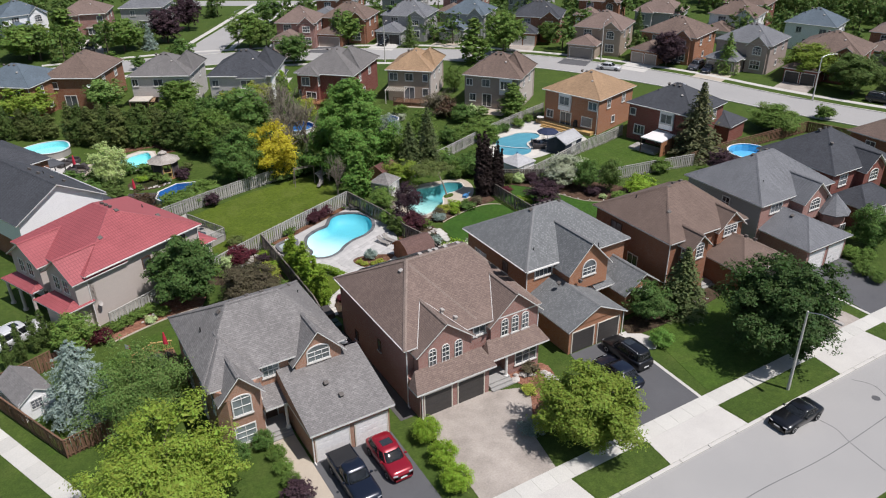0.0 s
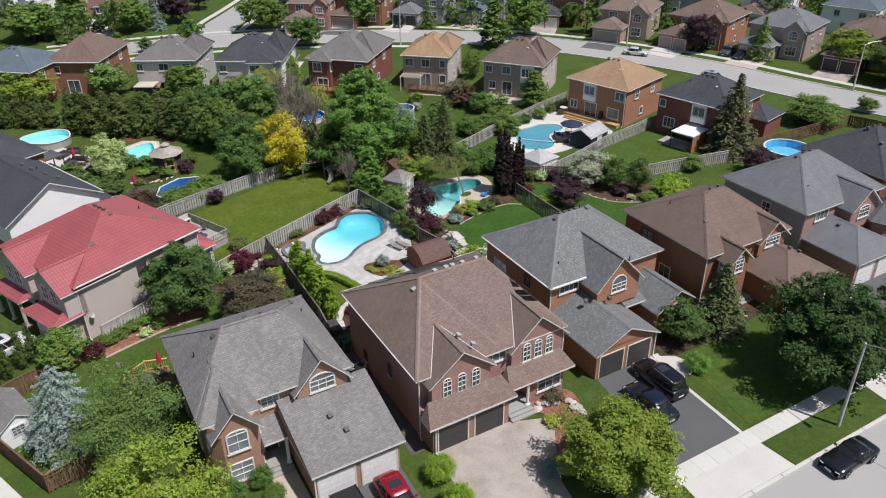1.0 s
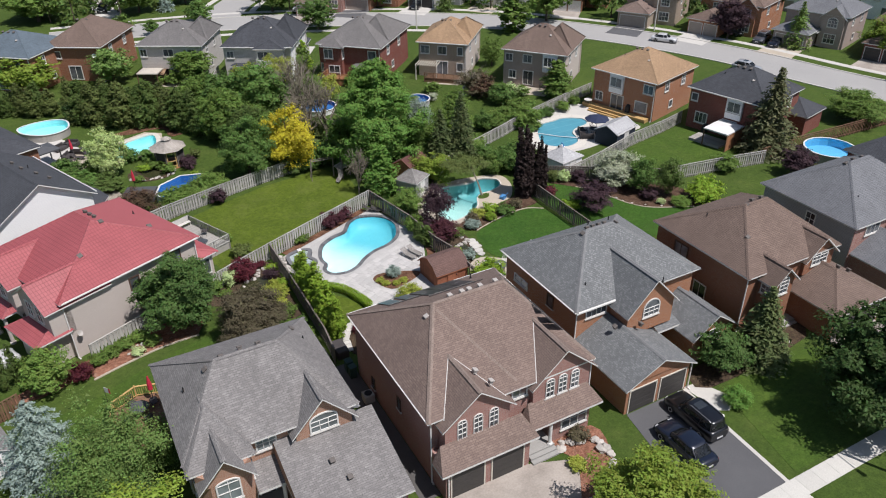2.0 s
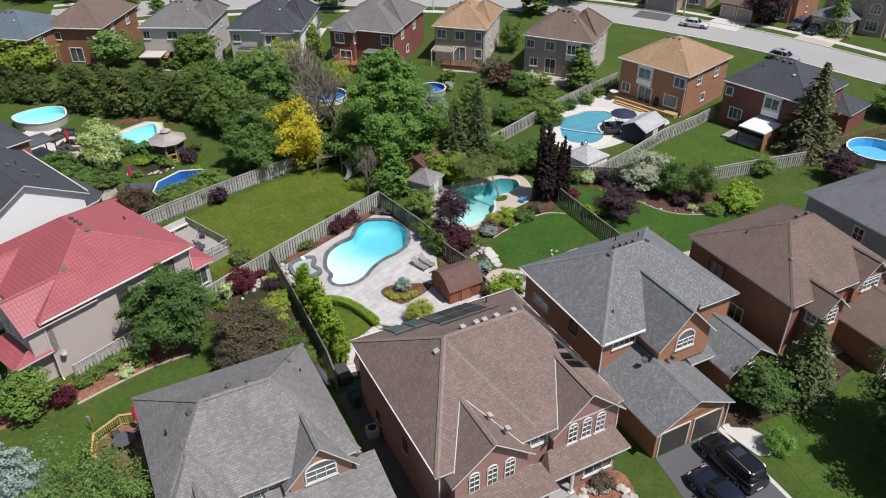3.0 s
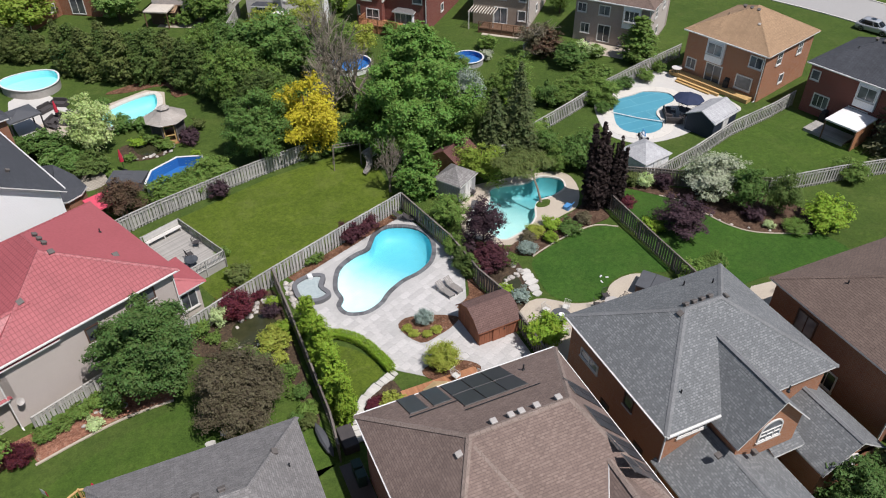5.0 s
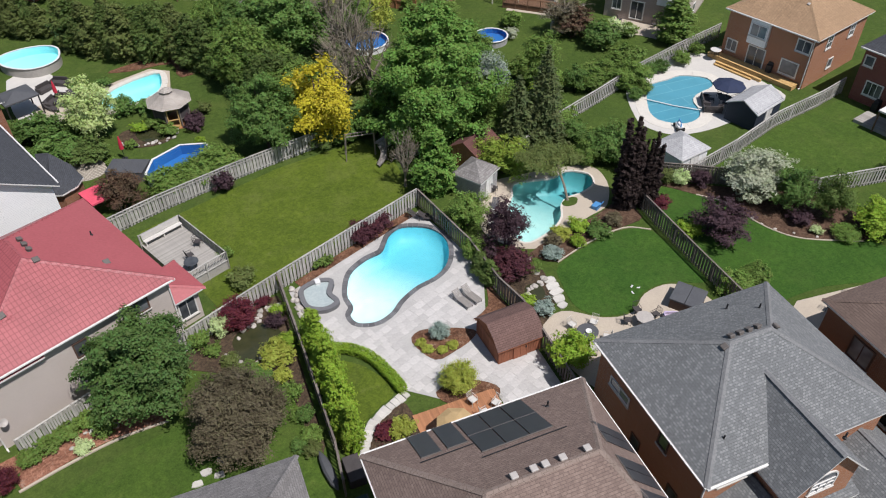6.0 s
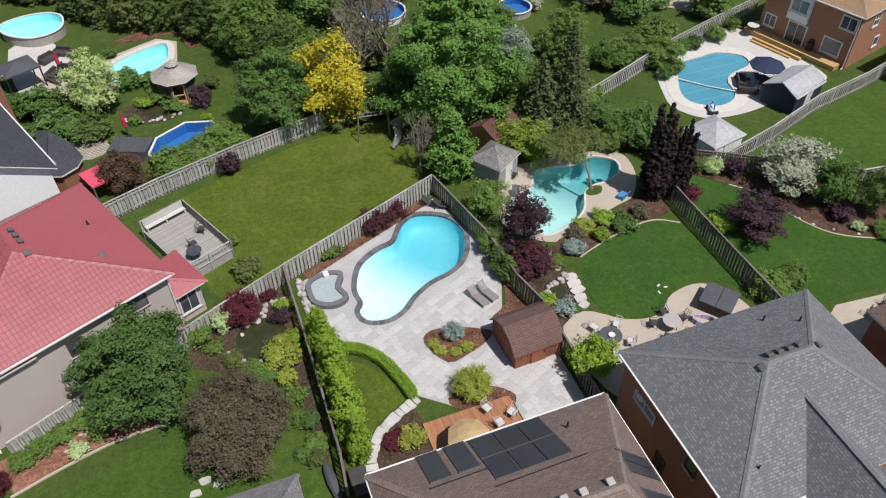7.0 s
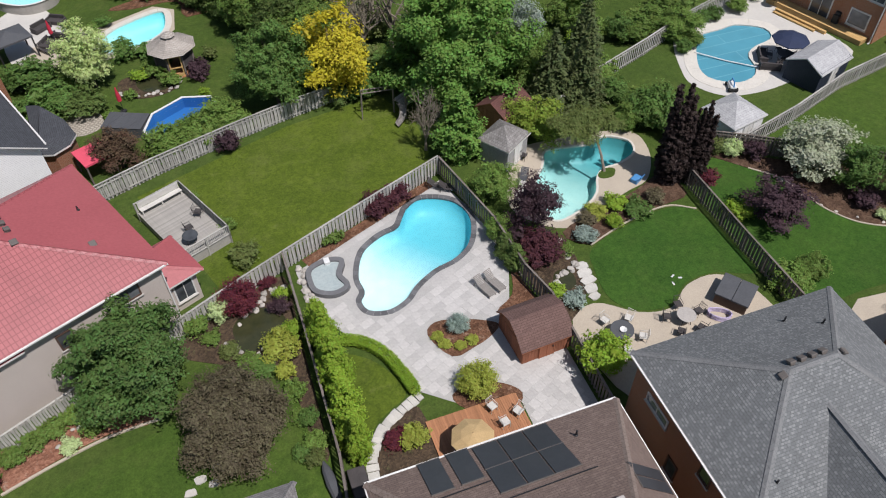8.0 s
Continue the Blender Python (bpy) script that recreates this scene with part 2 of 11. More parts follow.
BRICK_PINK = coursed("pink_brick", (0.37, 0.19, 0.155), (0.29, 0.14, 0.115), (0.4, 0.33, 0.3), 0.24, 0.08, 0.011)
BRICK_ROSE = coursed("rose_brick", (0.4, 0.215, 0.14), (0.32, 0.165, 0.105), (0.44, 0.35, 0.29), 0.24, 0.08, 0.011)
BRICK_ORANGE = coursed("orange_brick", (0.4, 0.175, 0.085), (0.31, 0.125, 0.06), (0.42, 0.31, 0.24), 0.24, 0.08, 0.011)
BRICK_BROWN = coursed("brown_brick", (0.3, 0.12, 0.06), (0.23, 0.085, 0.045), (0.33, 0.24, 0.18), 0.24, 0.08, 0.011)
BRICK_RED = coursed("red_brick", (0.24, 0.07, 0.05), (0.175, 0.05, 0.04), (0.27, 0.17, 0.14), 0.24, 0.08, 0.011)
BRICK_TAN = coursed("tan_brick", (0.38, 0.3, 0.23), (0.31, 0.24, 0.18), (0.4, 0.35, 0.3), 0.24, 0.08, 0.011)
BRICK_GREY = coursed("grey_brick", (0.4, 0.32, 0.275), (0.33, 0.262, 0.225), (0.38, 0.34, 0.32), 0.24, 0.08, 0.011)
ROOF_BROWN_DARK = coursed("dark_brown_shingle", (0.2, 0.145, 0.118), (0.155, 0.11, 0.09), (0.06, 0.044, 0.036), 0.42, 0.15, 0.014, 0.92, streak=0.15)
# ridge caps paler than their roofs: wear, plus light on their tilt, as colour
RIDGE_BROWN = coursed("pale_brown_ridge", (0.27, 0.21, 0.178), (0.22, 0.17, 0.143), (0.1, 0.076, 0.062), 0.3, 0.3, 0.01, 0.92)
RIDGE_GREY = coursed("pale_grey_ridge", (0.215, 0.218, 0.218), (0.175, 0.178, 0.178), (0.11, 0.11, 0.112), 0.3, 0.3, 0.01, 0.92)
ROOF_COOL = coursed("cool_grey_shingle", (0.195, 0.2, 0.21), (0.155, 0.16, 0.17), (0.06, 0.06, 0.065), 0.42, 0.15, 0.014, 0.92, streak=0.15)
ROOF_DARK = coursed("charcoal_shingle", (0.075, 0.08, 0.09), (0.055, 0.058, 0.066), (0.03, 0.03, 0.033), 0.42, 0.15, 0.014, 0.92, streak=0.15)
ROOF_BLUE = coursed("blue_grey_shingle", (0.13, 0.165, 0.195), (0.1, 0.13, 0.155), (0.06, 0.07, 0.08), 0.42, 0.15, 0.014, 0.92, streak=0.12)
ROOF_TAN = coursed("tan_shingle", (0.4, 0.27, 0.16), (0.3, 0.195, 0.115), (0.14, 0.09, 0.06), 0.42, 0.15, 0.014, 0.92, streak=0.15)
ROOF_RED = coursed("red_metal_tile", (0.365, 0.1, 0.108), (0.33, 0.088, 0.095), (0.235, 0.055, 0.06), 0.26, 0.36, 0.03, 0.42, bump=0.7, tint=0.1, offset=0.0, streak=0.06)
ROOF_OLD = coursed("weathered_shake", (0.38, 0.365, 0.35), (0.17, 0.158, 0.148), (0.1, 0.09, 0.085), 0.2, 0.22, 0.02, 0.95, tint=0.5, streak=0.45, shade=0.4)
ROOF_GAZEBO = coursed("pale_cedar_shake", (0.52, 0.48, 0.43), (0.4, 0.36, 0.32), (0.2, 0.17, 0.14), 0.2, 0.2, 0.02, 0.95, tint=0.4, streak=0.2, shade=0.55)
ROOF_RED_SMOOTH = plain("red_metal_sheet", (0.345, 0.09, 0.098), (0.315, 0.08, 0.087), 0.5, 0.4, 6.0, 0.08)
ROOF_MAROON = coursed("maroon_shingle", (0.15, 0.068, 0.058), (0.11, 0.05, 0.044), (0.05, 0.024, 0.02), 0.3, 0.15, 0.014, 0.92, streak=0.2)
ROOF_SHED = coursed("maroon_brown_shingle", (0.17, 0.105, 0.09), (0.13, 0.078, 0.068), (0.07, 0.042, 0.036), 0.3, 0.15, 0.014, 0.92, streak=0.15)
ROOF_PALE = coursed("pale_weathered_shingle", (0.5, 0.5, 0.5), (0.38, 0.38, 0.385), (0.2, 0.2, 0.2), 0.3, 0.18, 0.012, 0.9, tint=0.4, streak=0.25, shade=0.25)


def speckled(name, base, base2, gap, dot, width=0.3, row=0.145, few=0.58, most=0.75, streak=0.1):
    """Shingles in courses; here and there a tab is paler than the rest."""
    m, n, l, b = nodes_of(name, 0.92)
    uv = n.new("ShaderNodeTexCoord")

    def courses(c1, c2, c3, bw, rh, size, shift):
        br = n.new("ShaderNodeTexBrick")
        br.offset = shift
        for key, v in (("Color1", rgba(c1)), ("Color2", rgba(c2)), ("Mortar", rgba(c3)), ("Scale", 1.0), ("Mortar Size", size), ("Mortar Smooth", 0.2), ("Bias", 0.0), ("Brick Width", bw), ("Row Height", rh)):
            br.inputs[key].default_value = v
        l.new(uv.outputs["UV"], br.inputs["Vector"])
        return br
    br = courses(base, base2, gap, width, row, 0.012, 0.5)
    tabs = courses((0, 0, 0), (1, 1, 1), (0, 0, 0), width * 0.8, row, 0.02, 0.37)
    mr = n.new("ShaderNodeMapRange")
    mr.inputs[1].default_value, mr.inputs[2].default_value, mr.inputs[4].default_value = few, few + 0.28, most
    l.new(tabs.outputs["Color"], mr.inputs[0])
    col = mixed(n, l, mr.outputs[0], br.outputs["Color"], dot)
    grain = noise_fac(n, l, 9.0, 6.0, "UV")
    col = mixed(n, l, 0.3, col, mixed(n, l, grain, tuple(v * 0.5 for v in base), tuple(v * 1.7 for v in base2)))
    patch = noise_fac(n, l, 0.35, 5.0, "Object")
    col = mixed(n, l, patch, col, mixed(n, l, 1.0, col, (0.84, 0.84, 0.84), "MULTIPLY"))
    mp = n.new("ShaderNodeMapping")
    mp.inputs["Scale"].default_value = (1.4, 0.2, 1.0)
    l.new(uv.outputs["UV"], mp.inputs["Vector"])
    sx = n.new("ShaderNodeTexNoise")
    sx.inputs["Scale"].default_value, sx.inputs["Detail"].default_value = 1.6, 5.0
    l.new(mp.outputs[0], sx.inputs["Vector"])
    col = mixed(n, l, sx.outputs[0], mixed(n, l, 1.0, col, (1 - streak,) * 3, "MULTIPLY"), mixed(n, l, 1.0, col, (1 + streak,) * 3, "MULTIPLY"))
    l.new(col, b.inputs["Base Color"])
    bumped(n, l, b, br.outputs["Fac"], -0.4, 0.02)
    return m


ROOF_SLATE = speckled("speckled_grey_shingle", (0.172, 0.178, 0.18), (0.138, 0.144, 0.146), (0.09, 0.093, 0.094), (0.33, 0.34, 0.335), 0.22, 0.145, 0.52, 0.55)
ROOF_GREY = speckled("grey_shingle", (0.215, 0.203, 0.195), (0.165, 0.157, 0.152), (0.11, 0.104, 0.1), (0.3, 0.285, 0.275), 0.34, 0.15, 0.5, 0.6, 0.2)
ROOF_BROWN = speckled("brown_shingle", (0.205, 0.15, 0.126), (0.165, 0.12, 0.102), (0.1, 0.072, 0.06), (0.285, 0.215, 0.18), 0.3, 0.15, 0.52, 0.55, 0.12)
ROOF_WARM = speckled("warm_grey_shingle", (0.17, 0.16, 0.155), (0.14, 0.132, 0.128), (0.09, 0.085, 0.08), (0.23, 0.22, 0.21), 0.34, 0.15, 0.5, 0.5, 0.12)


def window_glass(name, c, c2):
    m, n, l, b = nodes_of(name, 0.06, 0.0, 0.6)
    col = mixed(n, l, noise_fac(n, l, 0.6, 2.0), c, c2)
    l.new(per_object(n, l, col, 0.5), b.inputs["Base Color"])
    return m


def car_paint(name, c):
    m, n, l, b = nodes_of(name, 0.28, 0.25, 0.5)
    col = mixed(n, l, noise_fac(n, l, 40.0, 2.0), c, tuple(v * 0.85 for v in c))
    l.new(col, b.inputs["Base Color"])
    b.inputs["Coat Weight"].default_value, b.inputs["Coat Roughness"].default_value = 0.8, 0.05
    return m


def pool_liner(name, shallow, deep, way, lo, hi):
    """Basin whose colour turns bluer towards its deep end, which lies the given way from the middle; this stands in for
    light that deep water absorbs.
    """
    m, n, l, b = nodes_of(name, 0.5)
    tc = n.new("ShaderNodeTexCoord")
    dot = n.new("ShaderNodeVectorMath")
    dot.operation = "DOT_PRODUCT"
    dot.inputs[1].default_value = (way[0], way[1], -0.6)
    l.new(tc.outputs["Object"], dot.inputs[0])
    mr = n.new("ShaderNodeMapRange")
    mr.interpolation_type = "SMOOTHSTEP"
    mr.inputs[1].default_value, mr.inputs[2].default_value = lo, hi
    l.new(dot.outputs["Value"], mr.inputs[0])
    col = mixed(n, l, mr.outputs[0], shallow, deep)
    col = mixed(n, l, noise_fac(n, l, 1.6, 3.0), col, mixed(n, l, 1.0, col, (0.86, 0.93, 0.95), "MULTIPLY"))
    l.new(col, b.inputs["Base Color"])
    return m


def pool_water(name, tint):
    m, n, l, b = nodes_of(name, 0.03)
    tr, gl, fr, mx = (n.new("ShaderNode" + k) for k in ("BsdfTransparent", "BsdfGlossy", "Fresnel", "MixShader"))
    tr.inputs["Color"].default_value = rgba(tint)
    gl.inputs["Roughness"].default_value = 0.04
    fr.inputs["IOR"].default_value = 1.33
    tc = n.new("ShaderNodeTexCoord")
    tx = n.new("ShaderNodeTexNoise")
    tx.inputs["Scale"].default_value, tx.inputs["Detail"].default_value = 3.5, 4.0
    l.new(tc.outputs["Object"], tx.inputs["Vector"])
    bp = n.new("ShaderNodeBump")
    bp.inputs["Strength"].default_value, bp.inputs["Distance"].default_value = 0.25, 0.05
    l.new(tx.outputs[0], bp.inputs["Height"])
    l.new(bp.outputs[0], gl.inputs["Normal"])
    l.new(bp.outputs[0], fr.inputs["Normal"])
    l.new(fr.outputs[0], mx.inputs[0])
    l.new(tr.outputs[0], mx.inputs[1])
    l.new(gl.outputs[0], mx.inputs[2])
    l.new(mx.outputs[0], n["Material Output"].inputs[0])
    return m


# the paler colour stands for curtains and for sky mirrored in the panes
GLASS = window_glass("window_glass", (0.02, 0.024, 0.03), (0.17, 0.18, 0.19))
# pale panes: the sky's reflection is put into the base colour
GLASS_SKY_TINT = window_glass("glass_tinted_as_sky_reflection", (0.13, 0.15, 0.15), (0.3, 0.34, 0.34))
CAR_GLASS = plain("car_glass", (0.03, 0.034, 0.038), None, 0.04, 1.0, 3.0, 0.0, spec=1.0)
HEADLIGHT = plain("headlight", (0.36, 0.37, 0.38), None, 0.15, 1.0, 3.0, 0.0, spec=0.6)
TAILLIGHT = plain("taillight", (0.35, 0.01, 0.01), None, 0.2, 1.0, 3.0, 0.0, spec=0.6)
SOLAR = plain("solar_cell", (0.04, 0.042, 0.048), (0.055, 0.057, 0.062), 0.3, 0.6, 4.0, 0.0, spec=0.5)
LINER_AQUA = pool_liner("aqua_liner", (0.72, 0.86, 0.86), (0.15, 0.53, 0.61), (0.75, 0.66), -3.2, 3.4)
LINER_TEAL = pool_liner("teal_liner", (0.5, 0.7, 0.64), (0.1, 0.36, 0.38), (0.8, 0.6), -3.5, 4.5)
LINER_PALE = pool_liner("pale_aqua_liner", (0.5, 0.82, 0.82), (0.3, 0.72, 0.74), (0.7, 0.7), -4.0, 5.0)
LINER_BLUE = pool_liner("blue_liner", (0.045, 0.2, 0.48), (0.03, 0.14, 0.4), (0.7, 0.7), -3.0, 3.0)
LINER_SKY = pool_liner("sky_liner", (0.2, 0.55, 0.75), (0.14, 0.45, 0.68), (0.7, 0.7), -3.0, 3.0)
COVER_BLUE = coursed("solar_cover", (0.09, 0.3, 0.385), (0.074, 0.27, 0.355), (0.15, 0.38, 0.46), 40.0, 1.5, 0.05, 0.4, tint=0.12, bump=0.2, shade=0.15)
WATER = pool_water("pool_water", (0.8, 0.935, 0.95))
WATER_POND = plain("pond_water", (0.03, 0.034, 0.016), (0.06, 0.058, 0.026), 0.1, 1.3, 16.0, 0.03, spec=0.5)

LEAF_MAPLE = leafy("maple_leaf", (0.125, 0.25, 0.046), (0.175, 0.3, 0.06))
LEAF_LIME = leafy("lime_leaf", (0.19, 0.27, 0.036), (0.255, 0.33, 0.05), 0.28)
LEAF_DARK = leafy("dark_leaf", (0.087, 0.137, 0.033), (0.123, 0.175, 0.044))
LEAF_DEEP = leafy("deep_leaf", (0.0899, 0.169, 0.0385), (0.131, 0.216, 0.0495))
LEAF_MID = leafy("mid_leaf", (0.12, 0.203, 0.0385), (0.173, 0.252, 0.055))
LEAF_OLIVE = leafy("olive_leaf", (0.116, 0.15, 0.042), (0.155, 0.188, 0.054))
LEAF_FRESH = leafy("fresh_leaf", (0.21, 0.335, 0.03), (0.28, 0.4, 0.045), 0.24)
LEAF_YELLOW = leafy("yellow_leaf", (0.43, 0.38, 0.022), (0.54, 0.46, 0.04), 0.22, 0.01)
LEAF_VARIEGATED = leafy("variegated_leaf", (0.441, 0.55, 0.24), (0.546, 0.638, 0.34), 0.24)
LEAF_BLOSSOM = leafy("white_blossom", (0.5, 0.52, 0.4), (0.34, 0.39, 0.23), 0.28)
LEAF_PURPLE = leafy("purple_leaf", (0.058, 0.036, 0.045), (0.085, 0.046, 0.056), 0.28)
LEAF_BRONZE = leafy("bronze_leaf", (0.155, 0.136, 0.078), (0.12, 0.1, 0.06), 0.28)
LEAF_RED = leafy("red_leaf", (0.1, 0.019, 0.03), (0.13, 0.026, 0.038), 0.28)
LEAF_WINE = leafy("wine_red_leaf", (0.078, 0.027, 0.036), (0.1, 0.033, 0.043), 0.28)
LEAF_BLUE = leafy("blue_spruce_needle", (0.22, 0.29, 0.25), (0.33, 0.4, 0.35), 0.28)
LEAF_PINE = leafy("pine_needle", (0.085, 0.12, 0.045), (0.13, 0.16, 0.055), 0.3)
LEAF_SPRUCE = leafy("spruce_needle", (0.095, 0.112, 0.05), (0.15, 0.148, 0.07), 0.3)
LEAF_DUSK = leafy("dusky_leaf", (0.034, 0.023, 0.021), (0.06, 0.04, 0.036), 0.28)
LEAF_FOREST = leafy("forest_leaf", (0.066, 0.126, 0.032), (0.096, 0.16, 0.04))
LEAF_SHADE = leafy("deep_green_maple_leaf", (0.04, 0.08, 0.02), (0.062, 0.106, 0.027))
LEAF_RUST = leafy("rust_leaf", (0.13, 0.07, 0.045), (0.1, 0.075, 0.045), 0.28)
LEAF_BARE = leafy("bare_twigs", (0.24, 0.225, 0.15), (0.3, 0.28, 0.19), 0.28, 0.01)
LEAF_FEATHER = leafy("feathery_leaf", (0.15, 0.245, 0.06), (0.2, 0.3, 0.08))
LEAF_CREAM = leafy("cream_leaf", (0.36, 0.46, 0.15), (0.5, 0.57, 0.26), 0.24)
LEAF_WOODS = leafy("woods_leaf", (0.085, 0.15, 0.036), (0.16, 0.23, 0.055), 0.28, 0.03)
LEAF_SILVER = leafy("silver_leaf", (0.3, 0.36, 0.3), (0.38, 0.43, 0.36), 0.24)
LEAF_YELLOWGREEN = leafy("gold_leaf", (0.288, 0.333, 0.05), (0.36, 0.391, 0.07), 0.24)


# ---- mesh helpers ----
def lay_uv(bm):
    """u along each face's level line, v up its slope, in metres."""
    uv = bm.loops.layers.uv.verify()
    up = Vector((0, 0, 1))
    for f in bm.faces:
        nrm = f.normal
        if abs(nrm.z) > 0.98:
            h, v = Vector((1, 0, 0)), Vector((0, 1, 0))
        else:
            h = up.cross(nrm).normalized()
            v = nrm.cross(h)
        for lp in f.loops:
            lp[uv].uv = (lp.vert.co.dot(h), lp.vert.co.dot(v))


def link_mesh(name, bm, material, uv=True):
    bm.normal_update()
    if uv:
        lay_uv(bm)
    me = bpy.data.meshes.new(name)
    bm.to_mesh(me)
    bm.free()
    for mt in (material if isinstance(material, (list, tuple)) else [material]):
        me.materials.append(mt)
    return me


def part(name, bm, material, parent=None, label="", kind="", m=None):
    """One mesh object, under a thing or a part."""
    ob = new(name, link_mesh(name, bm, material))
    if parent is not None:
        ob.parent = parent
    if m is not None:
        ob.matrix_local = m
    return tagged(ob, label, kind=kind)


def shared(name, mesh, parent, m, material=None, label=""):
    """Another object on a mesh that is already there."""
    ob = new(name, mesh)
    ob.parent = parent
    ob.matrix_local = m
    if material is not None:
        ob.material_slots[0].link = "OBJECT"
        ob.material_slots[0].material = material
    return tagged(ob, label)


def thing(name, label, category, x=0, y=0, z=0, rz=0, group="", kind=""):
    e = new(name)
    e.empty_display_size = 0.3
    e.matrix_world = pose(x, y, z, 0, 0, rz)
    return tagged(e, label, category, group, kind)


def quad_faces(bm, loops, mi=0):
    for f in loops:
        face = bm.faces.new(f)
        face.material_index = mi


def box(bm, x0, x1, y0, y1, z0, z1, mi=0, m=None):
    vs = [bm.verts.new(Vector(p) if m is None else m @ Vector(p)) for p in ((x0, y0, z0), (x1, y0, z0), (x1, y1, z0), (x0, y1, z0), (x0, y0, z1), (x1, y0, z1), (x1, y1, z1), (x0, y1, z1))]
    for a, b, c, d in ((3, 2, 1, 0), (4, 5, 6, 7), (0, 1, 5, 4), (1, 2, 6, 5), (2, 3, 7, 6), (3, 0, 4, 7)):
        bm.faces.new((vs[a], vs[b], vs[c], vs[d])).material_index = mi
    return vs


def soft_box(bm, x0, x1, y0, y1, z0, z1, r=0.03, mi=0, m=None):
    """A box with chamfered upright and top edges."""
    vs = box(bm, x0, x1, y0, y1, z0, z1, mi, m)
    edges = {e for v in vs[4:] for e in v.link_edges}
    bmesh.ops.bevel(bm, geom=list(edges), offset=r, segments=2, affect="EDGES", profile=0.5)


def prism(bm, pts, z0, z1, mi=0, side=None):
    """A flat outline raised from z0 to z1."""
    lo = [bm.verts.new((x, y, z0)) for x, y in pts]
    hi = [bm.verts.new((x, y, z1)) for x, y in pts]
    n = len(pts)
    area = sum(pts[i][0] * pts[(i + 1) % n][1] - pts[(i + 1) % n][0] * pts[i][1] for i in range(n))
    if area < 0:
        lo.reverse(), hi.reverse()
    top = bm.faces.new(hi)
    top.material_index = mi
    bot = bm.faces.new(lo[::-1])
    bot.material_index = mi
    for i in range(n):
        f = bm.faces.new((lo[i], lo[(i + 1) % n], hi[(i + 1) % n], hi[i]))
        f.material_index = mi if side is None else side
    bmesh.ops.triangulate(bm, faces=[top, bot])


def tube(bm, path, radii, sides=6, mi=0, cap=True):
    rings = []
    for i, p in enumerate(path):
        p = Vector(p)
        d = (Vector(path[min(i + 1, len(path) - 1)]) - Vector(path[max(i - 1, 0)])).normalized()
        a = d.orthogonal().normalized() if abs(d.z) < 0.9 else Vector((1, 0, 0))
        a = (a - d * a.dot(d)).normalized()
        b = d.cross(a)
        r = radii[i] if isinstance(radii, (list, tuple)) else radii
        rings.append([bm.verts.new(p + a * (r * math.cos(2 * math.pi * k / sides)) + b * (r * math.sin(2 * math.pi * k / sides))) for k in range(sides)])
    for r0, r1 in zip(rings, rings[1:]):
        for k in range(sides):
            bm.faces.new((r0[k], r0[(k + 1) % sides], r1[(k + 1) % sides], r1[k])).material_index = mi
    if cap:
        bm.faces.new(rings[0][::-1]).material_index = mi
        bm.faces.new(rings[-1]).material_index = mi


def turned(bm, profile, sides=16, mi=0, cx=0, cy=0):
    """A shape turned about the upright axis from (radius, height) pairs."""
    rings = [[bm.verts.new((cx + r * math.cos(2 * math.pi * k / sides), cy + r * math.sin(2 * math.pi * k / sides), z)) for k in range(sides)] for r, z in profile]
    for r0, r1 in zip(rings, rings[1:]):
        for k in range(sides):
            bm.faces.new((r0[k], r0[(k + 1) % sides], r1[(k + 1) % sides], r1[k])).material_index = mi
    bm.faces.new(rings[0][::-1]).material_index = mi
    bm.faces.new(rings[-1]).material_index = mi


def smooth_loop(ctrl, steps=6):
    """A closed curve through a few control points."""
    out, n = [], len(ctrl)
    for i in range(n):
        p0, p1, p2, p3 = (Vector(ctrl[(i + k - 1) % n]) for k in range(4))
        for s in range(steps):
            t = s / steps
            out.append(tuple(0.5 * ((2 * p1) + (p2 - p0) * t + (2 * p0 - 5 * p1 + 4 * p2 - p3) * t * t + (3 * p1 - p0 - 3 * p2 + p3) * t ** 3)))
    return out


def smooth_line(ctrl, steps=6):
    ext = [2 * Vector(ctrl[0]) - Vector(ctrl[1]), *map(Vector, ctrl), 2 * Vector(ctrl[-1]) - Vector(ctrl[-2])]
    out = []
    for i in range(1, len(ext) - 2):
        p0, p1, p2, p3 = ext[i - 1:i + 3]
        for s in range(steps):
            t = s / steps
            out.append(tuple(0.5 * ((2 * p1) + (p2 - p0) * t + (2 * p0 - 5 * p1 + 4 * p2 - p3) * t * t + (3 * p1 - p0 - 3 * p2 + p3) * t ** 3)))
    out.append(tuple(ctrl[-1]))
    return out


def offset_loop(pts, d):
    """The closed outline moved outwards by d (inwards where d is negative)."""
    n = len(pts)
    sgn = 1 if sum(pts[i][0] * pts[(i + 1) % n][1] - pts[(i + 1) % n][0] * pts[i][1] for i in range(n)) > 0 else -1
    out = []
    for i in range(n):
        a, b = Vector(pts[i - 1]), Vector(pts[(i + 1) % n])
        t = (b - a).normalized()
        out.append((pts[i][0] + t.y * d * sgn, pts[i][1] - t.x * d * sgn))
    return out


def ribbon(pts, w):
    """A strip of width w along an open line."""
    l, r = [], []
    for i, p in enumerate(pts):
        a, b = Vector(pts[max(i - 1, 0)]), Vector(pts[min(i + 1, len(pts) - 1)])
        t = (b - a).normalized()
        l.append((p[0] - t.y * w / 2, p[1] + t.x * w / 2))
        r.append((p[0] + t.y * w / 2, p[1] - t.x * w / 2))
    return l + r[::-1]


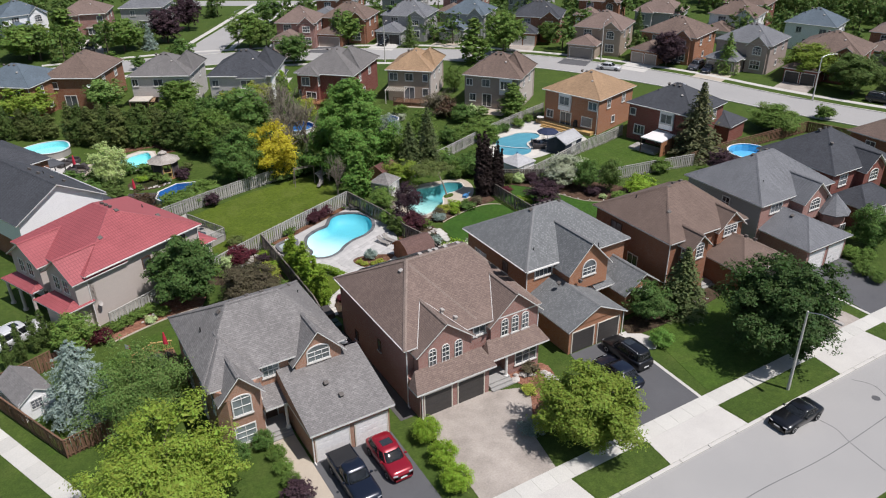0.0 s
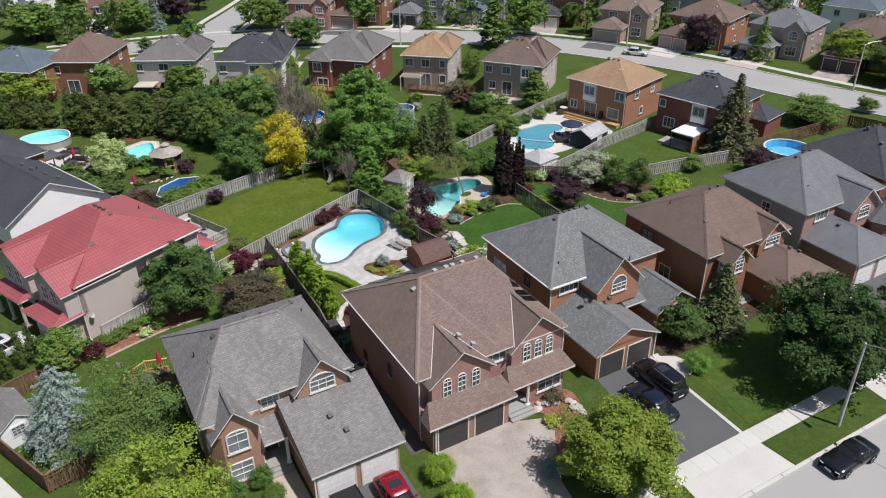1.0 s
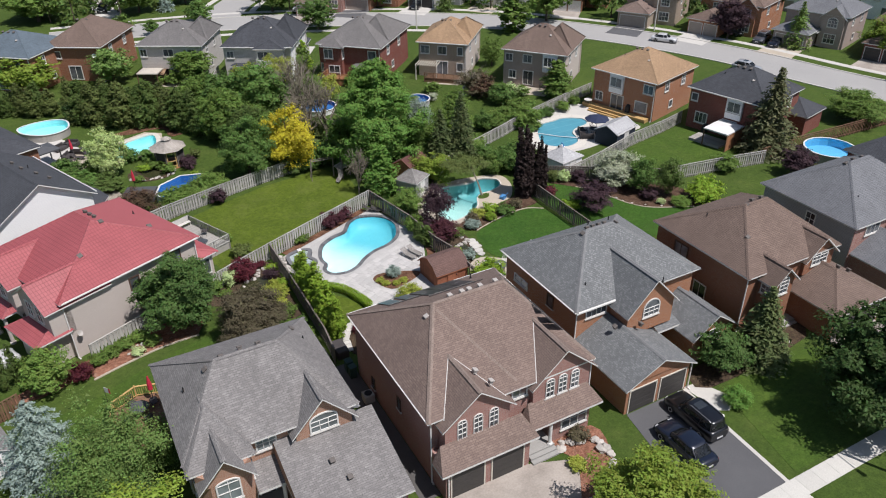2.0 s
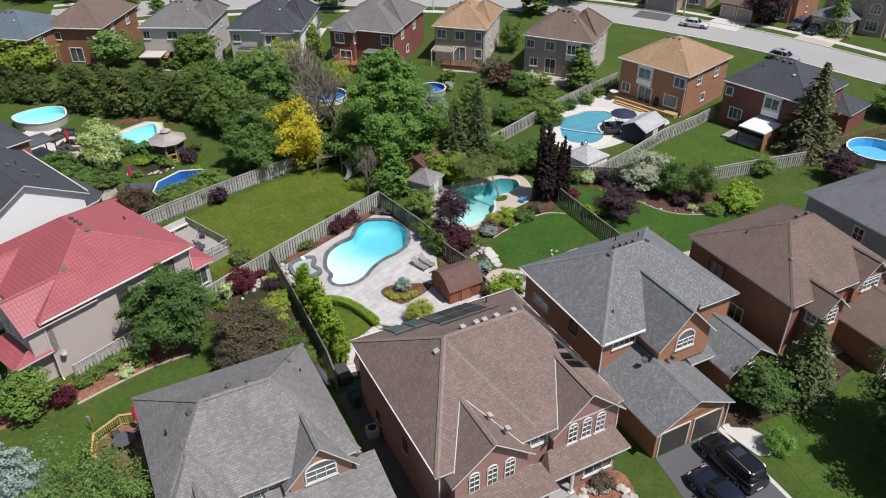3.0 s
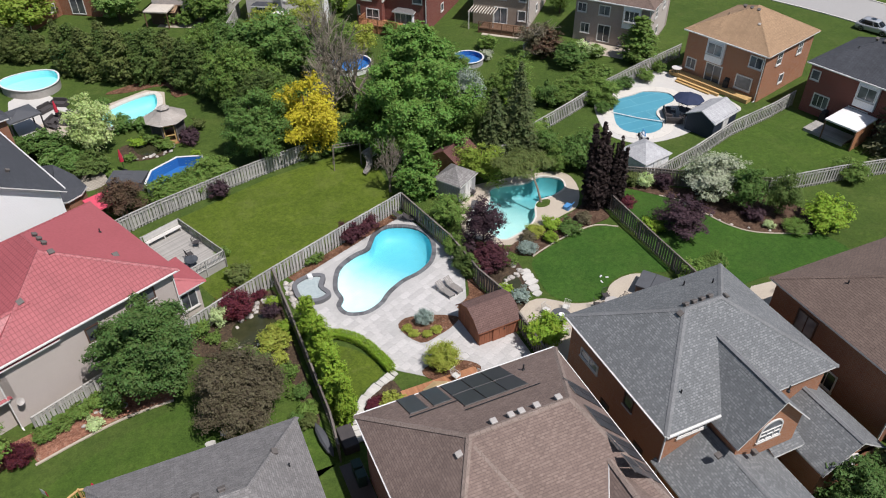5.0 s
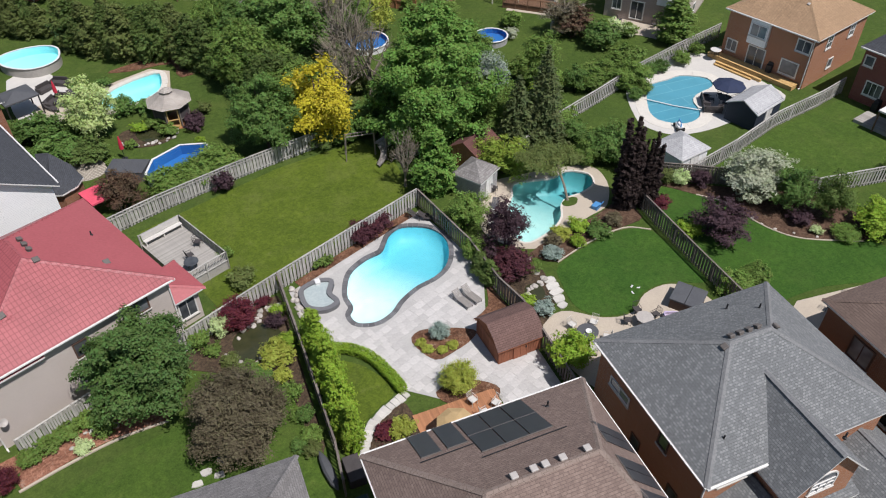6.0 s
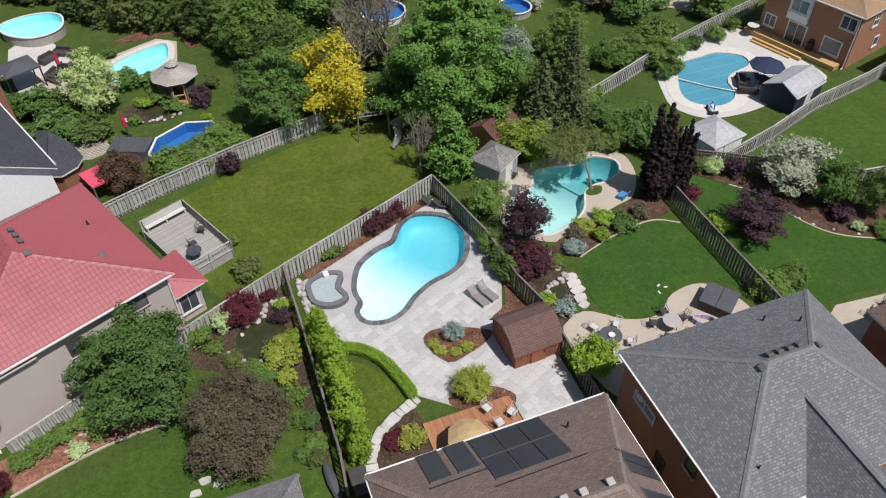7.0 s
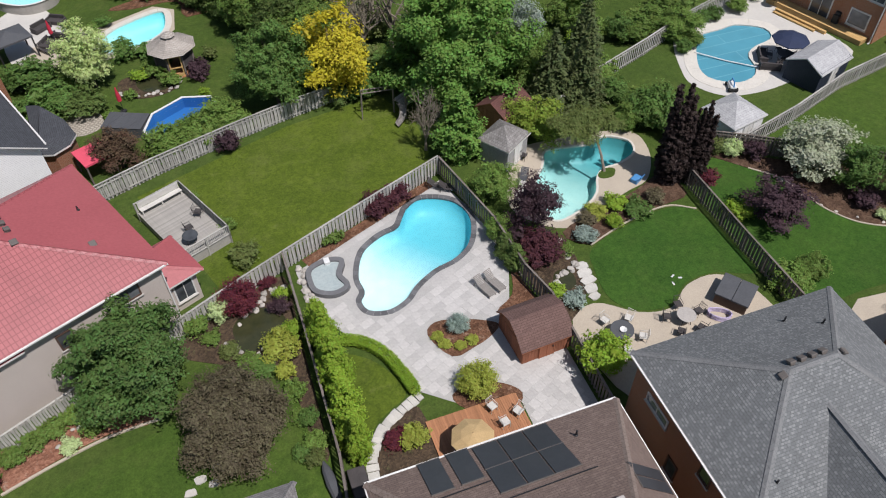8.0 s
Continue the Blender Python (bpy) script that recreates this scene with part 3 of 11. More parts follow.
def inside(p, poly):
    x, y = p
    hit, n = False, len(poly)
    for i in range(n):
        (x0, y0), (x1, y1) = poly[i], poly[i - 1]
        if (y0 > y) != (y1 > y) and x < (x1 - x0) * (y - y0) / (y1 - y0) + x0:
            hit = not hit
    return hit


def sheet(name, pts, z, material, label="", category="", thick=0.05, kind="structure"):
    """A paved or planted patch that lies on the ground with its top at z."""
    bm = bmesh.new()
    prism(bm, pts, z - thick, z)
    return tagged(part(name, bm, material), label, category, "", kind)


# ---- house parts ----
FACE = {"S": 0, "E": 90, "N": 180, "W": 270}


class House:
    """A house that stands at (x, y), turned by rz, with parts in its own metres."""

    def __init__(self, label, x, y, rz, wall, roof, trim=None, name="house", group="houses", cap=None):
        self.top = thing(name, label, "house", x, y, 0, rz, group)
        self.wall, self.roof, self.trim, self.cap = wall, roof, trim or TRIM, cap
        self.rim, self.glass = None, GLASS

    def walls(self, x0, x1, y0, y1, z0, z1, material=None, name="wall"):
        bm = bmesh.new()
        box(bm, x0, x1, y0, y1, z0, z1)
        return part(name, bm, material or self.wall, self.top)

    def hip(self, x0, x1, y0, y1, z, h, ra=None, rb=None, material=None, over=0.0, name="roof"):
        """A hip roof over the eaves' rectangle, with its ridge from ra to rb."""
        w, d = x1 - x0, y1 - y0
        if ra is None:
            if w >= d:
                ra, rb = (x0 + d / 2, (y0 + y1) / 2), (x1 - d / 2, (y0 + y1) / 2)
            else:
                ra, rb = ((x0 + x1) / 2, y0 + w / 2), ((x0 + x1) / 2, y1 - w / 2)
            if (Vector(ra) - Vector(rb)).length < 0.3:
                rb = (rb[0] + 0.3, rb[1])
        bm = bmesh.new()
        f = 0.13
        top = [bm.verts.new((x, y, z)) for x, y in ((x0, y0), (x1, y0), (x1, y1), (x0, y1))]
        low = [bm.verts.new((x, y, z - f)) for x, y in ((x0, y0), (x1, y0), (x1, y1), (x0, y1))]
        a, b = bm.verts.new((*ra, z + h)), bm.verts.new((*rb, z + h))
        if abs(ra[0] - rb[0]) >= abs(ra[1] - rb[1]):
            faces = ((top[0], top[1], b, a), (top[1], top[2], b), (top[2], top[3], a, b), (top[3], top[0], a))
        else:
            faces = ((top[0], top[1], a), (top[1], top[2], b, a), (top[2], top[3], b), (top[3], top[0], a, b))
        quad_faces(bm, faces)
        for i in range(4):
            bm.faces.new((low[i], low[(i + 1) % 4], top[(i + 1) % 4], top[i])).material_index = 1
        bm.faces.new(low[::-1]).material_index = 1
        ob = part(name, bm, [material or self.roof, self.trim], self.top)
        # caps along the ridge and the hips
        wide = abs(ra[0] - rb[0]) >= abs(ra[1] - rb[1])
        ends = ((x0, y0, ra), (x1, y1, rb), (x1, y0, rb if wide else ra), (x0, y1, ra if wide else rb))
        for p, q in [((x, y, z), (*e, z + h)) for x, y, e in ends] + [((*ra, z + h), (*rb, z + h))]:
            cap_strip(p, q, self.cap or material or self.roof, ob)
        return ob

    def gable(self, c, half, y_front, y_back, z, h, side="S", over=0.35, wall=None, z_wall=None, depth=None, material=None, name="gable_roof", wall_from=None):
        """A gable that faces one side: its roof's ridge runs back from y_front to y_back, with a wall under it.
        c: its middle along the face; half: half its width at the eaves."""
        m = pose(0, 0, 0, 0, 0, FACE[side])
        bm = bmesh.new()
        t = 0.11
        ov = half + over
        drop = h * over / half
        prof = [(-ov, z - drop), (0, z + h), (ov, z - drop)]
        rows = []
        for y in (y_front - over, y_back):
            rows.append([bm.verts.new(m @ Vector((c + px, y, pz))) for px, pz in prof] + [bm.verts.new(m @ Vector((c + px, y, pz - t))) for px, pz in prof])
        f, b = rows
        quad_faces(bm, ((f[0], f[1], b[1], b[0])[::-1], (f[1], f[2], b[2], b[1])[::-1]))
        quad_faces(bm, ((f[3], f[4], f[1], f[0])[::-1], (f[4], f[5], f[2], f[1])[::-1], (f[0], f[3], b[3], b[0])[::-1], (f[5], f[2], b[2], b[5])[::-1], (f[3], f[4], b[4], b[3]), (f[4], f[5], b[5], b[4]), (b[0], b[1], b[4], b[3]), (b[1], b[2], b[5], b[4])), 1)
        bmesh.ops.recalc_face_normals(bm, faces=bm.faces[:])
        ob = part(name, bm, [material or self.roof, self.trim], self.top)
        cap_strip(m @ Vector((c, y_front - over, z + h)), m @ Vector((c, y_back, z + h)), self.cap or material or self.roof, ob)
        if wall is not False:
            bm = bmesh.new()
            zl = z_wall if z_wall is not None else z - 2.6
            dp = depth or min(2.5, (y_back - y_front) * 0.6)
            pts = [(-half, zl), (half, zl), (half, z - t), (0, z + h - t - 0.02), (-half, z - t)]
            fr = [bm.verts.new(m @ Vector((c + px, y_front, pz))) for px, pz in pts]
            bk = [bm.verts.new(m @ Vector((c + px, y_front + dp, pz))) for px, pz in pts]
            bm.faces.new(fr)
            bm.faces.new(bk[::-1])
            for i in range(5):
                bm.faces.new((fr[i], bk[i], bk[(i + 1) % 5], fr[(i + 1) % 5]))
            bmesh.ops.recalc_face_normals(bm, faces=bm.faces[:])
            part("gable_wall", bm, wall or self.wall, self.top)
        return ob

    def skirt(self, x0, x1, y0, y1, z0, z1, material=None, ends=(0.6, 0.6)):
        """A low pent roof along the front, from the eave y0 up to the wall at y1."""
        bm = bmesh.new()
        a = [bm.verts.new(p) for p in ((x0, y0, z0), (x1, y0, z0), (x1 - ends[1], y1, z1), (x0 + ends[0], y1, z1))]
        b = [bm.verts.new(p) for p in ((x0, y0, z0 - 0.18), (x1, y0, z0 - 0.18), (x1, y1, z0 - 0.18), (x0, y1, z0 - 0.18))]
        w = [bm.verts.new(p) for p in ((x1, y1, z0), (x0, y1, z0))]
        bm.faces.new(a)
        bm.faces.new((a[1], w[0], a[2])).material_index = 0 if ends[1] else 2
        bm.faces.new((a[0], a[3], w[1])).material_index = 0 if ends[0] else 2
        for f in ((b[0], b[1], a[1], a[0]), (b[1], b[2], w[0], a[1]), (b[3], b[0], a[0], w[1]), (b[3], b[2], b[1], b[0])):
            bm.faces.new(f).material_index = 1
        return part("lower_roof", bm, [material or self.roof, self.trim, self.wall], self.top)

    def window(self, side, c, wall_at, z0, w, h, cols=2, rows=2, arch=0.0, trim=None, sill=True, name="window"):
        """A window with frame, bars and panes. wall_at: how far out the wall stands on that side."""
        m = pose(0, 0, 0, 0, 0, FACE[side]) @ pose(c, -wall_at, z0)
        bm = bmesh.new()
        fw, out, bar = self.rim or (0.06 if w < 0.65 else 0.095), 0.07, 0.03 if self.rim else 0.022
        # one lattice of frame and bars, cut through where the panes are
        xs, zs = [-w / 2 - fw, -w / 2], [-fw, 0.0]
        for k in range(1, cols):
            xs += [-w / 2 + w * k / cols - bar, -w / 2 + w * k / cols + bar]
        for k in range(1, rows):
            zs += [h * k / rows - bar, h * k / rows + bar]
        xs += [w / 2, w / 2 + fw]
        zs += [h - 0.04, h] if arch else [h, h + fw]
        front = [[bm.verts.new((x, -out, z)) for x in xs] for z in zs]
        back = [[bm.verts.new((x, 0.02, z)) for x in xs] for z in zs]

        def solid(i, j):
            return 0 <= i < len(zs) - 1 and 0 <= j < len(xs) - 1 and (i % 2 == 0 or j % 2 == 0)
        for i in range(len(zs) - 1):
            for j in range(len(xs) - 1):
                if not solid(i, j):
                    continue
                bm.faces.new((front[i][j], front[i][j + 1], front[i + 1][j + 1], front[i + 1][j]))
                for di, dj, p, q in ((-1, 0, (i, j), (i, j + 1)), (1, 0, (i + 1, j), (i + 1, j + 1)), (0, -1, (i, j), (i + 1, j)), (0, 1, (i, j + 1), (i + 1, j + 1))):
                    if not solid(i + di, j + dj):
                        bm.faces.new((front[p[0]][p[1]], front[q[0]][q[1]], back[q[0]][q[1]], back[p[0]][p[1]]))
        if arch:
            seg = 10
            ring = []
            for k in range(seg + 1):
                a0 = math.pi * k / seg
                ring.append([bm.verts.new(((w / 2 + rr) * math.cos(a0), yy, h + (arch + rr) * math.sin(a0))) for rr in (0.0, fw) for yy in (-out, 0.02)])
            for u, v in zip(ring, ring[1:]):
                bm.faces.new((u[0], u[2], v[2], v[0]))
                bm.faces.new((u[2], u[3], v[3], v[2]))
                bm.faces.new((u[0], v[0], v[1], u[1]))
            if cols % 2 == 0:
                tp = [bm.verts.new((x, -out, z)) for x, z in ((-bar, h), (bar, h), (bar, h + arch), (-bar, h + arch))]
                bm.faces.new(tp)
            bmesh.ops.remove_doubles(bm, verts=bm.verts[:], dist=0.0005)
        bmesh.ops.recalc_face_normals(bm, faces=bm.faces[:])
        bm.transform(m)
        ob = part(name, bm, trim or self.trim, self.top)
        bm = bmesh.new()
        if arch:
            pts = [(-w / 2, 0), (w / 2, 0)] + [(w / 2 * math.cos(math.pi * k / 10), h + arch * math.sin(math.pi * k / 10)) for k in range(11)]
            vf = [bm.verts.new((px, -0.02, pz)) for px, pz in pts]
            bm.faces.new(vf)
            vb = [bm.verts.new((px, 0.01, pz)) for px, pz in pts]
            for i in range(len(pts)):
                bm.faces.new((vf[i], vb[i], vb[(i + 1) % len(pts)], vf[(i + 1) % len(pts)]))
        else:
            box(bm, -w / 2, w / 2, -0.02, 0.012, 0, h)
        bm.transform(m)
        part("pane", bm, self.glass, ob)
        if sill:
            bm = bmesh.new()
            box(bm, -w / 2 - 0.15, w / 2 + 0.15, -0.12, 0.0, -fw - 0.08, -fw)
            bm.transform(m)
            part("sill", bm, CONCRETE, ob)
        return ob

    def door(self, side, c, wall_at, w=0.95, h=2.05, material=None, z0=0.15, name="door"):
        m = pose(0, 0, 0, 0, 0, FACE[side]) @ pose(c, -wall_at, z0)
        bm = bmesh.new()
        box(bm, -w / 2, w / 2, -0.05, 0.01, 0, h)
        for k in range(3):
            box(bm, -w / 2 + 0.13, w / 2 - 0.13, -0.065, -0.05, 0.15 + k * 0.63, 0.65 + k * 0.63)
        bm.transform(m)
        ob = part(name, bm, material or BROWN_TRIM, self.top)
        bm = bmesh.new()
        for x0, x1, za, zb in ((-w / 2 - 0.09, -w / 2, 0, h + 0.09), (w / 2, w / 2 + 0.09, 0, h + 0.09), (-w / 2, w / 2, h, h + 0.09)):
            box(bm, x0, x1, -0.07, 0.01, za, zb)
        bm.transform(m)
        part("door_frame", bm, self.trim, ob)
        return ob

    def garage_door(self, side, c, wall_at, w=2.44, h=2.13, material=None, trim=None):
        m = pose(0, 0, 0, 0, 0, FACE[side]) @ pose(c, -wall_at, 0.02)
        bm = bmesh.new()
        for k in range(4):
            z0 = k * h / 4
            box(bm, -w / 2, w / 2, -0.03, 0.01, z0 + 0.008, z0 + h / 4 - 0.008)
            for j in range(4):
                x0 = -w / 2 + j * w / 4
                box(bm, x0 + 0.07, x0 + w / 4 - 0.07, -0.036, -0.03, z0 + 0.09, z0 + h / 4 - 0.09)
        bm.transform(m)
        ob = part("garage_door", bm, material or WHITE_DOOR, self.top)
        bm = bmesh.new()
        for x0, x1, za, zb in ((-w / 2 - 0.1, -w / 2, 0, h + 0.1), (w / 2, w / 2 + 0.1, 0, h + 0.1), (-w / 2, w / 2, h, h + 0.1)):
            box(bm, x0, x1, -0.06, 0.01, za, zb)
        bm.transform(m)
        part("door_frame", bm, trim or self.trim, ob)
        return ob

    def vents(self, spots, material=None, name="roof_vent", size=0.36):
        """Square caps on the roof. spots: (x, y, z, tilt about x, tilt about y)."""
        for x, y, z, rx, ry in spots:
            bm = bmesh.new()
            box(bm, -size * 0.35, size * 0.35, -size * 0.35, size * 0.35, -0.1, 0.12)
            soft_box(bm, -size / 2, size / 2, -size / 2, size / 2, 0.12, 0.22, 0.04)
            part(name, bm, material or VENT_METAL, self.top, m=pose(x, y, z, rx, ry, 0))

    def pipe(self, x, y, z, h=0.4, r=0.05):
        bm = bmesh.new()
        turned(bm, [(r * 2.2, -0.1), (r * 2, 0.02), (r, 0.05), (r, h)], 8)
        part("vent_pipe", bm, BLACK_METAL, self.top, m=pose(x, y, z))

    def downpipe(self, x, y, z1, z0=0.1):
        bm = bmesh.new()
        box(bm, x - 0.04, x + 0.04, y - 0.04, y + 0.04, z0, z1)
        box(bm, x - 0.05, x + 0.05, y - 0.3, y + 0.04, z0 - 0.05, z0 + 0.03)
        part("downpipe", bm, self.trim, self.top)

    def gutter(self, x0, x1, y, z, side="S"):
        m = pose(0, 0, 0, 0, 0, FACE[side])
        bm = bmesh.new()
        box(bm, x0, x1, y - 0.11, y - 0.002, z - 0.14, z - 0.02)
        bm.transform(m)
        part("gutter", bm, self.trim, self.top)

    def chimney(self, x, y, z0, z1, w=0.9, d=0.6):
        bm = bmesh.new()
        box(bm, x - w / 2, x + w / 2, y - d / 2, y + d / 2, z0, z1)
        ob = part("chimney", bm, self.wall, self.top)
        bm = bmesh.new()
        soft_box(bm, x - w / 2 - 0.08, x + w / 2 + 0.08, y - d / 2 - 0.08, y + d / 2 + 0.08, z1, z1 + 0.12, 0.03)
        part("chimney_cap", bm, CONCRETE, ob)


def cap_strip(p, q, material, parent, w=0.17, lift=0.035):
    """A folded strip of ridge shingles from p to q."""
    p, q = Vector(p), Vector(q)
    d = (q - p)
    side = Vector((d.y, -d.x, 0))
    if side.length < 1e-4:
        return
    side.normalize()
    bm = bmesh.new()
    n = max(1, int(d.length / 0.3))
    prev = None
    for k in range(n + 1):
        a = p + d * (k / n)
        up = Vector((0, 0, lift + 0.012 * (k % 2)))
        dn = Vector((0, 0, lift * 0.35 - w * 0.36))
        row = [bm.verts.new(c) for c in (a + side * w + dn, a + up, a - side * w + dn)]
        if prev:
            bm.faces.new((prev[0], prev[1], row[1], row[0]))
            bm.faces.new((prev[1], prev[2], row[2], row[1]))
        prev = row
    bm.normal_update()
    for f in bm.faces:
        if f.normal.z < 0:
            f.normal_flip()
    part("ridge_cap", bm, material, parent)


# ---- ground and paving ----
def filled(name, outer, holes, z, material, label, category, skirt=0.05):
    """A level sheet with openings cut through it."""
    bm = bmesh.new()
    edges, rings = [], []
    for ring in (outer, *holes):
        vs = [bm.verts.new((x, y, z)) for x, y in ring]
        rings.append(vs)
        edges += [bm.edges.new((vs[i], vs[(i + 1) % len(vs)])) for i in range(len(vs))]
    bmesh.ops.triangle_fill(bm, edges=edges, use_beauty=True, use_dissolve=False, normal=(0, 0, 1))
    for vs in rings:
        low = [bm.verts.new((v.co.x, v.co.y, z - skirt)) for v in vs]
        for i in range(len(vs)):
            k = (i + 1) % len(vs)
            bm.faces.new((vs[i], vs[k], low[k], low[i]))
    return tagged(part(name, bm, material), label, category, "", "structure")


POOL_A = smooth_loop([(32.3, 78.6), (34.3, 77.6), (35.0, 75.6), (34.1, 73.2), (32.6, 72.0), (30.8, 71.5), (29.2, 70.6), (28.2, 69.7), (26.9, 69.2), (25.6, 69.6), (25.3, 70.6), (25.75, 71.3), (25.7, 72.7), (26.6, 74.8), (28.2, 75.9), (29.6, 76.3), (30.3, 77.2), (31.0, 78.1)], 4)
POOL_B = smooth_loop([(43.4, 80.3), (45.3, 80.1), (47.0, 79.8), (48.5, 80.3), (49.6, 79.8), (50.3, 78.9), (49.8, 77.6), (48.1, 76.9), (46.7, 76.8), (45.7, 76.0), (45.0, 74.7), (44.0, 73.8), (42.2, 73.0), (40.6, 72.9), (40.1, 75.0), (41.2, 77.3), (42.5, 78.8)], 4)
POOL_C = smooth_loop([(63.5, 89.6), (64.6, 90.7), (67.2, 90.9), (68.8, 91.1), (70.9, 89.8), (71.1, 88.5), (70.3, 87.6), (69.0, 87.3), (67.6, 86.8), (66.7, 85.9), (66.3, 84.3), (65.3, 83.1), (63.4, 82.7), (61.5, 84.0), (61.3, 85.6), (62.1, 87.4)], 4)
POOL_E = smooth_loop([(10.2, 109.4), (12.0, 112.2), (16.2, 114.2), (17.0, 113.0), (16.4, 110.0), (13.8, 108.2), (11.2, 108.0)], 4)
TUB = smooth_loop([(22.75, 74.3), (24.0, 74.7), (25.0, 74.3), (24.5, 73.1), (24.8, 72.0), (23.8, 71.6), (22.7, 72.2), (22.5, 73.3)], 4)
POND = smooth_loop([(17.0, 71.4), (18.1, 72.4), (19.5, 72.1), (20.3, 71.0), (19.9, 69.7), (18.6, 69.1), (17.4, 69.1), (17.0, 70.2)], 4)
HOLES = [POOL_A, POOL_B, POOL_C, POOL_E]


def ground_sheet():
    """One sheet to the horizon, a kerb's height lower along the front road, open where pools are sunk."""
    R, K = 2500.0, 26.45
    bm = bmesh.new()
    edges = []
    for ring in ([(-R, K), (R, K), (R, R), (-R, R)], *HOLES):
        vs = [bm.verts.new((x, y, 0)) for x, y in ring]
        edges += [bm.edges.new((vs[i], vs[(i + 1) % len(vs)])) for i in range(len(vs))]
    bmesh.ops.triangle_fill(bm, edges=edges, use_beauty=True, use_dissolve=False, normal=(0, 0, 1))
    low = [bm.verts.new(p) for p in ((-R, K, -0.14), (R, K, -0.14), (-R, -R, -0.14), (R, -R, -0.14), (-R, K, 0.0), (R, K, 0.0))]
    bm.faces.new((low[2], low[3], low[1], low[0]))
    bm.faces.new((low[0], low[1], low[5], low[4]))
    return tagged(part("ground", bm, GRASS), "green suburban grass ground between the houses", "ground", "", "structure")


ground_sheet()


def strip(name, line, w, z, material, label, category, thick=0.05):
    """A band of even width that follows a line, such as a road."""
    rb = ribbon(line, w)
    n = len(line)
    l, r = rb[:n], rb[n:][::-1]
    bm = bmesh.new()
    a, b = ([bm.verts.new((x, y, z)) for x, y in side] for side in (l, r))
    c, d = ([bm.verts.new((x, y, z - thick)) for x, y in side] for side in (l, r))
    for i in range(n - 1):
        bm.faces.new((b[i], b[i + 1], a[i + 1], a[i]))
        bm.faces.new((a[i], a[i + 1], c[i + 1], c[i]))
        bm.faces.new((d[i], d[i + 1], b[i + 1], b[i]))
    return tagged(part(name, bm, material), label, category, "", "structure")


def beside(line, off):
    rb = ribbon(line, abs(off) * 2)
    return rb[:len(line)] if off > 0 else rb[len(line):][::-1]


def rect(x0, x1, y0, y1):
    return [(x0, y0), (x1, y0), (x1, y1), (x0, y1)]


sheet("road", rect(-200, 400, 16.8, 26.2), -0.13, OLD_ROAD, "pale worn asphalt residential street with cracks", "road", 0.006)
# kerb along the front road, cast in lengths
kerb = thing("kerb", "pale concrete kerb along the street", "kerb", 0, 0, 0, 0, "", "structure")
kerb_bm = bmesh.new()
soft_box(kerb_bm, 0, 2.96, 0, 0.3, -0.16, 0.012, 0.03)
kerb_mesh = link_mesh("kerb_stone", kerb_bm, CONCRETE)
for k in range(-6, 38):
    shared("kerb_stone", kerb_mesh, kerb, pose(k * 3.0, 26.18, 0))
# sidewalk slabs
walk_top = thing("sidewalk", "pale concrete sidewalk of square slabs", "sidewalk", 0, 0, 0, 0, "", "structure")
slab_bm = bmesh.new()
box(slab_bm, 0.006, 1.494, 0, 1.45, -0.08, 0.03)
slab_mesh = link_mesh("slab", slab_bm, plain("sidewalk_slab", (0.52, 0.505, 0.46), (0.44, 0.43, 0.395), 0.88, 0.7, 18.0, 0.2, spread=0.08))
for k in range(-8, 64):
    shared("slab", slab_mesh, walk_top, pose(k * 1.5, 29.2, 0))
side_walk = thing("sidewalk", "narrow concrete sidewalk beside the corner lot", "sidewalk", 0, 0, 0, 0, "", "structure")
for k in range(12):
    shared("slab", slab_mesh, side_walk, pose(-1.86 - 0.58 * k, 45.76 + 1.383 * k, 0, 0, 0, 112.8))

DRIVES = [
    ("driveway", [(12.9, 40.4), (19.4, 40.4), (19.2, 30.65), (11.6, 30.65)], ASPHALT, "dark sealed asphalt driveway with parked vehicles"),
    ("driveway", [(22.2, 40.5), (28.2, 40.5), (31.6, 39.2), (31.4, 37.2), (28.6, 34.5), (27.8, 30.65), (21.4, 30.65), (21.8, 36)], OLD_DRIVE, "stained brown-grey concrete driveway"),
    ("driveway", [(37.6, 40.8), (43.2, 40.8), (42.7, 30.65), (35.9, 30.65)], ASPHALT, "grey asphalt driveway with two parked cars"),
    ("driveway", [(58.2, 39.6), (64.2, 39.6), (64.6, 30.65), (57.8, 30.65)], OLD_DRIVE, "concrete driveway under the trees"),
    ("driveway", [(67.6, 39), (74.2, 39), (73.6, 30.65), (66.2, 30.65)], ASPHALT, "grey asphalt driveway beside clipped bushes"),
]
for nm, pts, mt, lb in DRIVES:
    sheet(nm, pts, 0.02, mt, lb, "driveway", 0.05)
for x0, x1, mt in ((11.4, 19.4, ASPHALT), (21.2, 28.0, CONCRETE), (35.4, 43.2, CONCRETE), (55.6, 63.0, CONCRETE), (66.0, 73.8, CONCRETE)):
    sheet("driveway_apron", [(x0 - 0.3, 26.48), (x1 + 0.3, 26.48), (x1, 29.2), (x0, 29.2)], 0.022, mt, "concrete driveway apron that crosses the verge", "driveway", 0.05)
sheet("driveway_edge", [(43.2, 40.8), (43.5, 40.8), (43.0, 30.65), (42.7, 30.65)], 0.035, CONCRETE, "pale concrete edge of a driveway", "kerb", 0.06)
sheet("driveway_edge", [(66.0, 38.5), (66.3, 38.5), (66.3, 30.65), (66.0, 30.65)], 0.035, CONCRETE, "pale concrete edge of a driveway", "kerb", 0.06)
